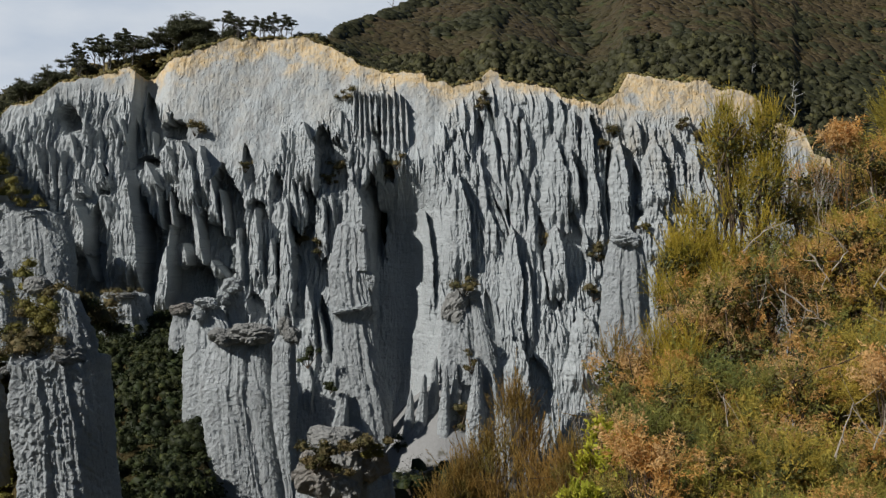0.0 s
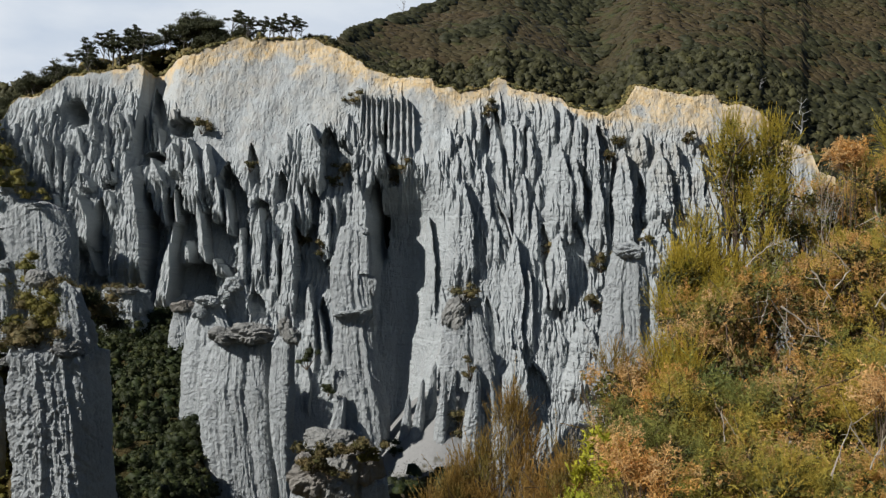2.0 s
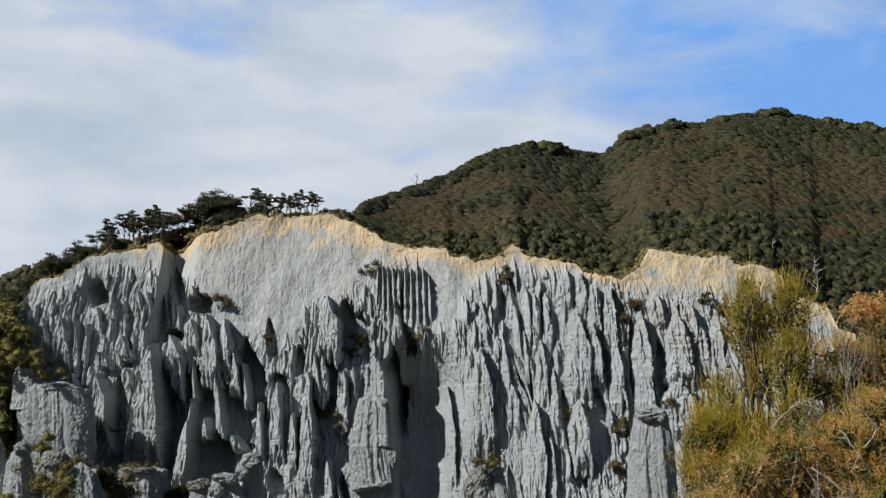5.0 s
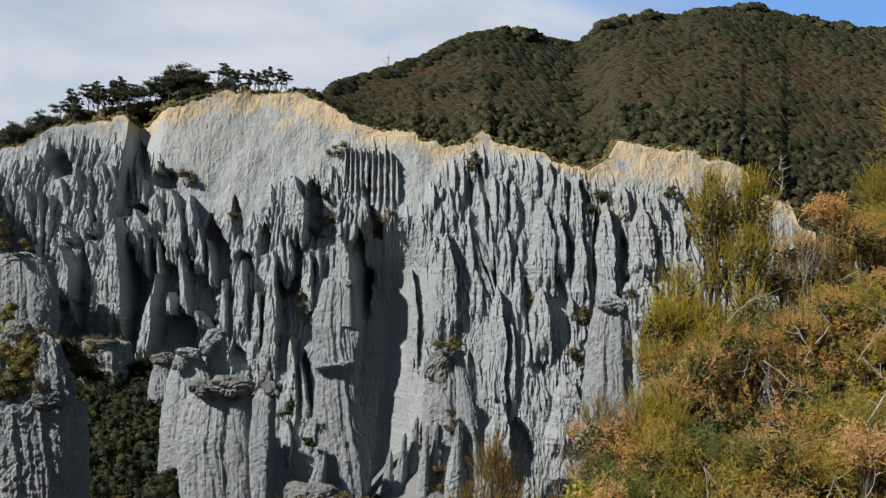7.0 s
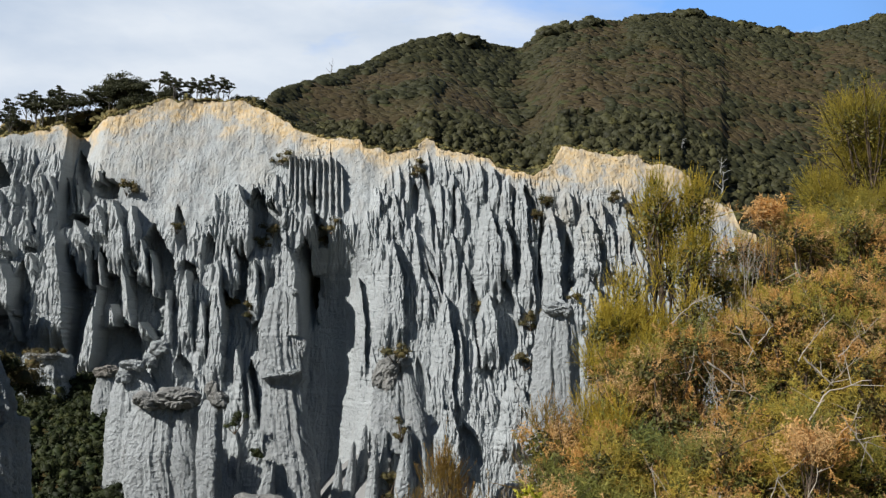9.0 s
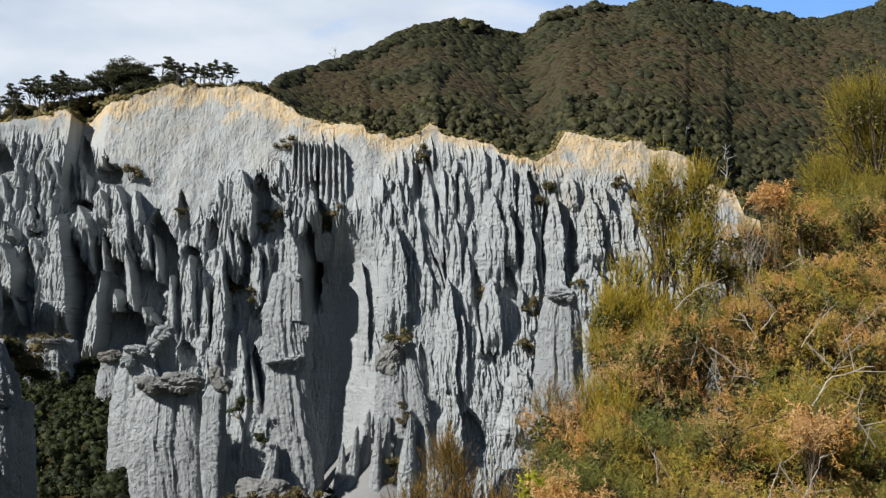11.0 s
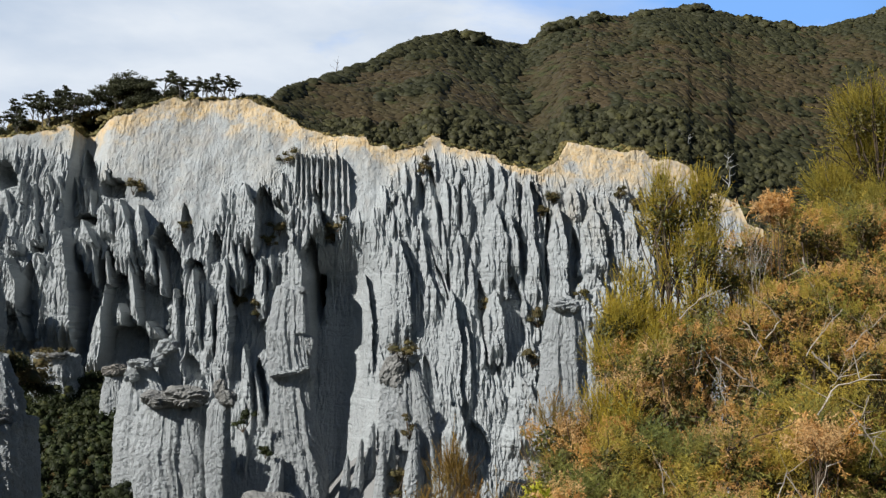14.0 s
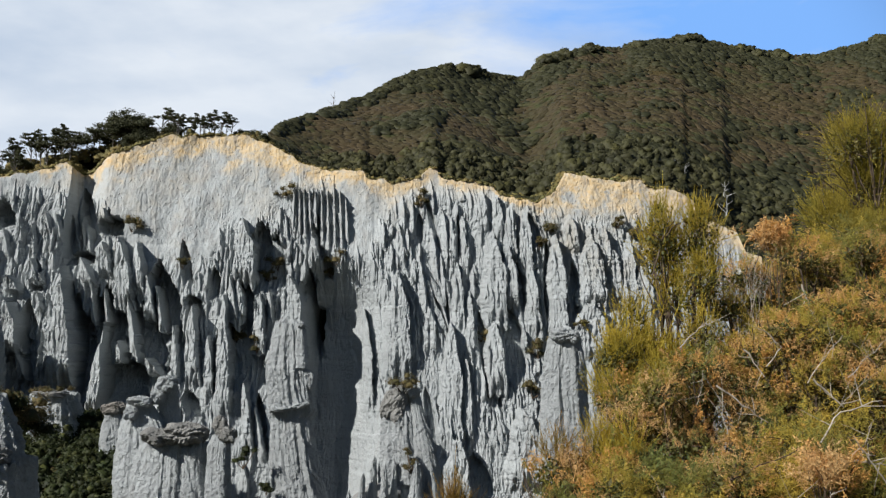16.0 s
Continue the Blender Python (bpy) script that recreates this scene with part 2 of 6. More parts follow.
def grain(x, y, seed=0):
    """Smooth noise from 0 to 1 over a plane, with a unit cell."""
    x, y = np.broadcast_arrays(np.asarray(x, float), np.asarray(y, float))
    i, j = np.floor(x).astype(np.int64), np.floor(y).astype(np.int64)
    u, v = x - i, y - j
    u, v = u * u * (3 - 2 * u), v * v * (3 - 2 * v)
    a = lattice(i, j, seed) * (1 - u) + lattice(i + 1, j, seed) * u
    b = lattice(i, j + 1, seed) * (1 - u) + lattice(i + 1, j + 1, seed) * u
    return a * (1 - v) + b * v


def layers(x, y, seed=0, octaves=4, gain=0.5):
    total, size, weight = 0.0, 1.0, 0.0
    for k in range(octaves):
        total = total + size * grain(np.asarray(x) * 2**k, np.asarray(y) * 2**k, seed + 17 * k)
        weight, size = weight + size, size * gain
    return total / weight


def ease(a, b, t):
    t = np.clip((t - a) / (b - a), 0, 1)
    return t * t * (3 - 2 * t)


def mesh_of(name, verts, faces, material, smooth=True, values=None):
    """A mesh from arrays; faces is an (n, 3) or (n, 4) array or a list of such arrays."""
    faces = [np.asarray(f, np.int32) for f in (faces if isinstance(faces, list) else [faces]) if len(f)]
    me = bpy.data.meshes.new(name)
    verts = np.asarray(verts, np.float32)
    loops = np.concatenate([f.ravel() for f in faces])
    sizes = np.concatenate([np.full(len(f), f.shape[1], np.int32) for f in faces])
    starts = np.concatenate([[0], np.cumsum(sizes)[:-1]]).astype(np.int32)
    me.vertices.add(len(verts))
    me.vertices.foreach_set("co", verts.ravel())
    me.loops.add(len(loops))
    me.loops.foreach_set("vertex_index", loops)
    me.polygons.add(len(sizes))
    me.polygons.foreach_set("loop_start", starts)
    me.update(calc_edges=True)
    me.polygons.foreach_set("use_smooth", np.broadcast_to(np.asarray(smooth, bool), len(me.polygons)).copy())
    for key, v in (values or {}).items():
        a = me.attributes.new(key, "FLOAT", "POINT")
        a.data.foreach_set("value", np.asarray(v, np.float32).ravel())
    me.materials.append(material)
    return me


def part(name, data, parent, label=""):
    ob = new(name, data)
    ob.parent = parent
    return tagged(ob, label)


def grid_faces(rows, cols, wrap=False):
    i = np.arange(rows - 1)[:, None]
    j = np.arange(cols if wrap else cols - 1)[None, :]
    k = (j + 1) % cols
    return np.stack([i * cols + j, i * cols + k, (i + 1) * cols + k, (i + 1) * cols + j], -1).reshape(-1, 4)


def joined(pieces):
    """Several (verts, faces) with the same kind of faces as one."""
    vs, fs, n = [], [], 0
    for v, f in pieces:
        vs.append(v)
        fs.append(np.asarray(f) + n)
        n += len(v)
    return np.concatenate(vs), np.concatenate(fs)


def tube(points, radii, sides=6):
    """A tapered tube along points, closed at its tip."""
    p = np.asarray(points, float)
    d = np.gradient(p, axis=0)
    d /= np.linalg.norm(d, axis=1, keepdims=True) + 1e-9
    side = np.cross(d, (0.31, 0.92, 0.23))
    side /= np.linalg.norm(side, axis=1, keepdims=True) + 1e-9
    other = np.cross(d, side)
    a = np.arange(sides) * 2 * math.pi / sides
    ring = side[:, None] * np.cos(a)[None, :, None] + other[:, None] * np.sin(a)[None, :, None]
    v = p[:, None] + ring * np.asarray(radii, float)[:, None, None]
    return v.reshape(-1, 3), grid_faces(len(p), sides, True)


# ---- the cliff ----
RIM = [  # x, z along the broken edge
    (-136.72, 31.68),
    (-122.79, 37.23),
    (-116.26, 40.24),
    (-114.92, 44.9),
    (-112.98, 47.42),
    (-107.41, 49.05),
    (-102.83, 52.61),
    (-101.59, 54.24),
    (-94.96, 55.19),
    (-87.55, 57.04),
    (-83.71, 58.73),
    (-81.9, 57.6),
    (-80.13, 56.4),
    (-77.65, 56.9),
    (-75.69, 58.6),
    (-69.15, 62.19),
    (-58.24, 66.48),
    (-50.82, 66.7),
    (-43.29, 67.12),
    (-37.21, 67.45),
    (-34.12, 66.45),
    (-27.89, 63.4),
    (-21.63, 58.65),
    (-14.04, 56.85),
    (-5.06, 56.67),
    (-4.16, 54.72),
    (2.37, 53.1),
    (9.8, 54.42),
    (12.22, 57.33),
    (14.31, 57.17),
    (15.74, 54.75),
    (28.94, 52.37),
    (31.03, 49.81),
    (40.43, 47.28),
    (44.26, 49.81),
    (47.02, 53.33),
    (48.73, 56.4),
    (58.66, 54.02),
    (69.06, 54.33),
    (70.68, 52.44),
    (77.82, 51.43),
    (82.77, 48.5),
    (83.31, 44.85),
    (88.6, 41.64),
    (93.61, 39.55),
    (94.96, 34.15),
    (116.32, 25.82),
]
RIM_X, RIM_Z = np.array(RIM).T


def rim_height(x):
    return np.interp(x, RIM_X, RIM_Z)


def edge_height(x):
    """The uneven lip of the cliff."""
    return rim_height(x) + 1.1 * (layers(x / 3.0, 0.5 + 0 * x, 21, 4) - 0.5) * 2


def face_depth(x, z):
    """How far off the cliff's mean face lies at a place and height: it leans back, and a deep gully runs down it."""
    y = 245 + 0.38 * (z + 40)
    y = y + 3.0 * (layers(x / 34, z / 60, 3, 2) - 0.5) * 2
    left = -19.5 + 0.03 * z
    gully = ease(left - 1.0, left + 3.0, x) * (1 - ease(left + 8.0, left + 22.0, x)) * ease(34, 16, z) * ease(-46, -24, z)
    notch = ease(-81.5, -80.0, x) * (1 - ease(-79.0, -71.0, x)) * ease(24, 36, z)
    scoop = np.exp(-(((x + 99.0) / 2.6) ** 2 + ((z - 44.5) / 4.2) ** 2))
    return y + 17 * gully + 7 * notch + 4.5 * scoop


# columns that stand out of the face: top x, top z, foot x, foot z, half width, how far they stand out
COLUMNS_WEST = [
    (-79.4, 29.5, -76.1, 1.7, 3.41, 8.4),
    (-90.6, 21.7, -89.0, 9.1, 2.73, 7.1),
    (-97.3, 21.9, -93.3, 2.4, 1.77, 5.1),
    (-87.3, 9.2, -84.8, 2.4, 0.82, 3.2),
    (-100.9, 19.5, -98.6, 7.7, 3.82, 8.5),
    (-92.2, 27.7, -90.4, 23.3, 1.91, 5.4),
    (-87.3, 32.3, -86.2, 26.0, 1.36, 4.3),
    (-84.8, 23.7, -83.7, 18.8, 0.95, 3.5),
    (-109.4, 37.2, -106.9, 29.5, 0.68, 3.0),
    (-103.8, 37.1, -100.0, 23.5, 0.95, 3.5),
    (-100.4, 37.1, -97.6, 22.0, 0.95, 3.5),
    (-97.0, 35.5, -96.1, 23.5, 0.82, 3.2),
    (-95.7, 40.2, -93.7, 32.5, 0.68, 3.0),
    (-92.4, 43.4, -91.0, 36.3, 0.55, 2.7),
    (-89.1, 42.0, -87.5, 33.9, 0.68, 3.0),
]
COLUMNS_UPPER = [
    (-86.1, 44.9, -84.6, 39.4, 0.55, 2.7),
    (-83.0, 44.1, -81.3, 37.0, 0.55, 2.7),
    (-80.6, 44.8, -78.5, 36.2, 0.68, 3.0),
    (-78.3, 42.9, -76.6, 35.1, 0.55, 2.7),
    (-75.7, 41.3, -74.2, 34.5, 0.55, 2.7),
    (-75.8, 32.8, -72.6, 25.4, 1.77, 5.1),
    (-71.1, 45.5, -71.1, 42.8, 0.68, 3.0),
    (-70.5, 36.6, -68.9, 27.6, 1.77, 5.1),
    (-66.0, 37.6, -63.4, 20.2, 2.32, 6.2),
    (-61.7, 36.5, -60.1, 23.1, 1.91, 5.4),
    (-84.8, 28.6, -84.4, 25.6, 0.82, 3.2),
    (-68.6, 24.8, -66.9, 16.1, 0.55, 2.7),
    (-62.7, 24.0, -59.5, 7.7, 1.09, 3.8),
    (-58.1, 27.6, -56.7, 17.1, 1.23, 4.1),
    (-67.4, 16.1, -67.4, 9.1, 0.55, 2.7),
    (-72.1, 27.8, -70.3, 16.2, 0.55, 2.7),
]
COLUMNS_MID = [
    (-67.1, 11.0, -67.8, -4.5, 1.77, 5.1),
    (-63.4, 11.6, -62.6, 6.1, 0.82, 3.2),
    (-56.4, 7.0, -54.0, 2.9, 1.50, 4.6),
    (-50.6, 16.0, -49.2, 0.7, 1.09, 3.8),
    (-46.6, 20.9, -45.5, 2.0, 1.77, 5.1),
    (-42.2, 13.1, -41.1, -1.1, 1.23, 4.1),
    (-44.6, 9.7, -43.7, 0.6, 0.68, 3.0),
    (-39.0, 23.0, -37.5, -6.9, 1.91, 5.4),
    (-32.7, 2.2, -31.0, -13.9, 1.23, 4.1),
    (-30.0, -4.4, -27.8, -16.4, 0.95, 3.5),
    (-30.0, 23.7, -29.6, 8.9, 1.23, 4.1),
    (-36.0, 42.9, -34.6, 26.4, 2.86, 7.3),
    (-38.1, 27.5, -36.3, 15.9, 1.23, 4.1),
    (-36.0, 27.5, -34.8, 15.9, 1.09, 3.8),
    (-22.9, 27.8, -22.1, 13.6, 2.86, 7.3),
    (-55.9, 25.5, -53.4, 13.9, 0.68, 3.0),
]
COLUMNS_GULLY = [
    (-16.4, 28.1, -15.6, 20.8, 0.95, 3.5),
    (-14.0, 20.4, -13.5, 14.7, 0.55, 2.7),
    (-17.6, 38.1, -17.1, 30.2, 1.50, 4.6),
    (-4.4, 20.0, -3.6, -5.1, 1.50, 4.6),
    (-28.1, 24.5, -27.6, 15.9, 0.82, 3.2),
    (-23.2, 52.4, -23.3, 39.7, 0.41, 2.4),
    (-22.0, 52.4, -21.3, 36.6, 0.41, 2.4),
    (-20.8, 52.1, -19.8, 36.5, 0.41, 2.4),
    (-19.3, 51.7, -18.8, 41.2, 0.41, 2.4),
    (-17.8, 51.4, -17.3, 41.2, 0.41, 2.4),
    (-16.1, 52.0, -15.5, 36.5, 0.41, 2.4),
    (-14.5, 52.0, -13.9, 34.2, 0.41, 2.4),
    (-12.8, 52.0, -12.3, 35.0, 0.41, 2.4),
    (-11.2, 51.6, -10.6, 35.7, 0.41, 2.4),
    (-9.7, 49.0, -9.1, 36.5, 0.41, 2.4),
    (-21.3, 13.1, -20.7, 3.5, 0.82, 3.2),
]
COLUMNS_EAST = [
    (4.4, 29.7, 3.0, 3.4, 3.14, 7.9),
    (9.5, 32.3, 9.9, 15.7, 1.23, 4.1),
    (7.4, 21.4, 7.5, 7.4, 0.95, 3.5),
    (11.6, 19.9, 11.5, 8.8, 1.50, 4.6),
    (14.7, 33.9, 15.3, 20.0, 0.68, 3.0),
    (19.3, 31.4, 18.8, 14.9, 1.50, 4.6),
    (16.7, 15.5, 16.2, -16.1, 2.86, 7.3),
    (15.7, 45.7, 15.4, 30.1, 1.09, 3.8),
    (21.4, 40.7, 21.0, 29.3, 0.95, 3.5),
    (4.0, 42.3, 4.5, 30.1, 1.23, 4.1),
    (6.3, 40.9, 6.3, 33.2, 0.68, 3.0),
    (12.6, 40.8, 13.3, 27.2, 0.82, 3.2),
    (21.8, 24.1, 21.3, 8.7, 1.23, 4.1),
    (0.9, 27.3, 1.1, 15.8, 0.82, 3.2),
    (17.8, 43.9, 17.7, 30.1, 0.82, 3.2),
    (20.2, 7.4, 19.6, -12.0, 1.64, 4.9),
]
COLUMNS_FAR_EAST = [
    (-25.36, -11.47, -23.76, -22.92, 1.35, 7.35),
    (28.33, 39.64, 27.99, 15.31, 2.98, 8.03),
    (27.23, 15.82, 27.48, -1.07, 2.44, 8.93),
    (17.31, -10.79, 16.38, -28.46, 3.79, 10.71),
    (31.64, 36.59, 31.92, 20.93, 1.9, 8.32),
    (36.46, 45.73, 36.29, 28.91, 1.76, 7.39),
    (33.08, 47.11, 32.3, 31.92, 1.63, 6.47),
    (29.73, 49.93, 29.44, 38.75, 1.63, 5.54),
    (25.82, 50.89, 25.56, 39.63, 1.63, 4.8),
    (37.32, 31.11, 37.3, 14.62, 1.76, 7.39),
    (43.93, 38.66, 43.35, 11.11, 2.3, 9.24),
    (52.77, 38.35, 52.55, 20.21, 3.52, 8.32),
    (51.7, 21.62, 50.6, 6.98, 4.34, 11.09),
    (59.39, 35.72, 58.69, 23.2, 1.76, 6.47),
    (63.23, 37.15, 62.11, 20.31, 2.03, 7.39),
    (48.73, 43.74, 48.39, 34.93, 2.03, 5.54),
]
COLUMNS_FOOT = [
    (56.65, 42.29, 55.91, 28.98, 1.9, 6.47),
    (65.96, 31.27, 65.98, 19.61, 2.44, 7.39),
    (33.32, -3.6, 32.39, -21.62, 3.52, 11.09),
]
# dark hollows and clefts between them, in the same terms
HOLLOWS_WEST = [
    (-99.9, 49.5, -96.5, 41.0, 2.32, -5.6),
    (-79.5, 52.6, -73.1, 36.5, 1.77, -4.3),
    (-69.9, 44.9, -68.6, 38.5, 2.45, -5.9),
    (-76.1, 35.5, -76.2, 31.2, 2.73, -6.5),
    (-87.0, 32.0, -85.6, 23.7, 1.23, -3.5),
    (-87.3, 22.2, -84.0, 5.1, 1.77, -4.3),
    (-95.4, 16.4, -91.3, 5.1, 0.95, -3.5),
    (-88.7, 7.9, -86.6, -1.0, 1.09, -3.5),
    (-76.4, 24.4, -72.0, -3.1, 3.27, -7.9),
    (-68.7, 24.3, -66.3, 10.6, 3.00, -7.2),
    (-60.1, 20.6, -59.6, 7.8, 1.64, -3.9),
    (-56.6, 32.5, -51.9, 10.5, 3.00, -7.2),
    (-51.0, 37.9, -48.5, 25.7, 0.95, -3.5),
    (-47.4, 23.5, -45.8, 17.3, 1.77, -4.3),
    (-63.3, 9.2, -60.7, -7.0, 4.63, -9.0),
    (-70.1, -3.1, -68.1, -12.2, 2.04, -4.9),
]
HOLLOWS_EAST = [
    (-46.3, 0.2, -44.1, -7.7, 1.50, -3.6),
    (-37.4, 10.5, -36.2, 1.5, 1.50, -3.6),
    (-32.5, 9.1, -31.3, 1.5, 1.23, -3.5),
    (-29.2, -1.2, -27.4, -14.8, 0.95, -3.5),
    (-42.5, 30.2, -41.9, 22.0, 1.09, -3.5),
    (-34.2, 27.8, -33.4, 14.0, 1.50, -3.6),
    (-31.5, 42.5, -30.4, 27.8, 2.04, -4.9),
    (-19.0, 30.0, -18.4, 9.0, 2.59, -6.2),
    (-17.0, 45.5, -16.1, 33.0, 1.09, -3.5),
    (9.7, 45.3, 9.1, 35.9, 1.09, -3.5),
    (11.6, 49.3, 14.3, 34.3, 0.82, -3.5),
    (19.7, 44.7, 19.3, 32.7, 0.55, -3.5),
    (13.0, 25.3, 15.0, 13.8, 0.82, -3.5),
    (15.9, 23.1, 15.9, 12.3, 0.82, -3.5),
    (10.4, 0.1, 12.1, -12.3, 1.09, -3.5),
    (-14.0, 33.7, -13.9, 27.7, 1.09, -3.5),
]
HOLLOWS_FAR_EAST = [
    (34.33, 36.92, 35.15, 17, 1.35, -5),
    (48.32, 31.61, 48.57, 14.44, 1.35, -5),
    (42.01, 37.67, 41.91, 12.73, 1.35, -5),
    (58.5, 30.19, 58.55, 19.61, 1.35, -4),
    (24.06, 18.48, 27.18, -6.51, 1.76, -5),
    (31.79, 19.88, 32.64, 2.97, 2.44, -5),
    (38.12, 45.4, 39.75, 36.15, 1.35, -4),
    (26.39, 31.71, 28.52, 25, 1.49, -3),
    (54.31, 37.69, 54.52, 31.63, 1.63, -3),
    (21.52, -15.77, 23.26, -24.82, 2.17, -4),
]
HOLLOWS_BROAD = [
    (-65.7, 23.3, -61.5, -5.7, 10.00, -4.4),
    (-91.6, 16.4, -87.5, -1.0, 4.77, -3.7),
    (-35.8, 16.1, -34.7, -0.5, 5.11, -3.7),
    (-31.4, 41.7, -29.8, 24.8, 4.54, -2.9),
]
COLUMNS = [r for g in (COLUMNS_WEST, COLUMNS_UPPER, COLUMNS_MID, COLUMNS_GULLY, COLUMNS_EAST, COLUMNS_FAR_EAST, COLUMNS_FOOT) for r in g]
HOLLOWS = [r for g in (HOLLOWS_WEST, HOLLOWS_EAST, HOLLOWS_FAR_EAST, HOLLOWS_BROAD) for r in g]


def hard_beds(z, x):
    """Beds of firmer gravel that stand out a little, from 0 to 1, nearly level across the face."""
    return ease(0.36, 0.64, layers(z / 3.1 + 0.012 * x, x / 46, 141, 3, 0.6))


def add_rib(stand, xs, z, rib, seed, rough=1.0):
    """One column or fin of the face, or a slot where its last number is negative."""
    xt, zt, xb, zb, w, out = rib
    lo, hi = np.searchsorted(xs, (min(xt, xb) - 2.2 * w - 1.8, max(xt, xb) + 2.2 * w + 1.8))
    if hi - lo < 2:
        return
    tallest, lowest = zt + 2.5 * w + 1.0, zb - 0.35 * (zt - zb) - 1.0
    r0, r1 = np.searchsorted(z[:, lo:hi].max(1), lowest), np.searchsorted(z[:, lo:hi].min(1), tallest)
    if r1 - r0 < 2:
        return
    X, Z = xs[None, lo:hi], z[r0:r1, lo:hi]
    t = (zt - Z) / (zt - zb)
    X = X + 0.12 * (layers(xs[None, lo:hi] / 1.7 + 7, Z / 1.6, seed + 41, 3, 0.6) - 0.5)
    mid = xt + (xb - xt) * t + rough * w * (0.16 * (grain(Z / 7.0, seed * 0.7, seed) - 0.5) + 0.09 * (layers(Z / 1.9, seed * 0.9, seed + 3, 3, 0.6) - 0.5)) * 2
    spikes = layers(X / 0.9, 2.3, seed + 9, 3, 0.65)
    reach = np.abs(X - mid) / w
    t = t - 0.30 * reach**1.2 * (1 - ease(0.2, 0.5, t)) - (1.9 * w / (zt - zb)) * (spikes - 0.45) * (1 - ease(0.1, 0.4, t))
    beds = hard_beds(Z, X) - 0.5
    head = 0.70 + 0.40 * np.clip(t / 0.25, 0, 1) if out < 0 else 0.26 + 0.60 * np.clip(t / 0.35, 0, 1) ** 0.6 + 0.30 * np.clip(t, 0, 1.2)
    wide = w * head * (0.86 + 0.28 * layers(Z / 2.6, seed * 1.3, seed + 5, 3, 0.6) + 0.05 * beds)
    ragged = 0.26 * (layers(X / 0.9, Z / 7.0, seed + 11, 3, 0.65) - 0.5) + 0.14 * (layers(X / 0.5, Z / 0.6, seed + 17, 2) - 0.5)
    side = (X - mid) / wide + ragged
    # a flat front with hard edges, or a sharp-crested fin
    kind = (seed * 0.37) % 1.0
    front = np.clip((1 + side) / 0.38, 0, 1) * np.clip((1 - side) / 0.12, 0, 1) * (0.80 + 0.20 * side)
    crest = 0.72
    fin = np.clip(np.where(side < crest, (1 + side) / (1 + crest), (1 - side) / (1 - crest)), 0, 1) ** 0.8
    flat = max(float(ease(0.80, 0.50, np.array(kind))), float(ease(1.4, 2.2, np.array(w)))) * (0.3 + 0.7 * float(ease(0.6, 1.2, np.array(w))))
    shape = flat * front + (1 - flat) * fin
    comb = np.abs(layers((X - mid) / 0.9, Z / 9.0, seed + 15, 4, 0.6) - 0.5) * 2
    tall = ease(0, 0.035, t) * (1 - ease(0.84, 1.16, t + 0.22 * (layers(X / 0.9, 1.7, seed + 13, 2) - 0.5))) * (1.08 - 0.40 * t)
    steps = 1 + 0.03 * beds + 0.05 * (layers(X / 5, Z / 2.6, seed + 2, 3, 0.65) - 0.5)
    relief = np.maximum(abs(out) * shape * tall * steps - 0.55 * comb * (shape > 0.15) * min(w, 1.1), 0)
    stand[r0:r1, lo:hi] = np.maximum(stand[r0:r1, lo:hi], relief)


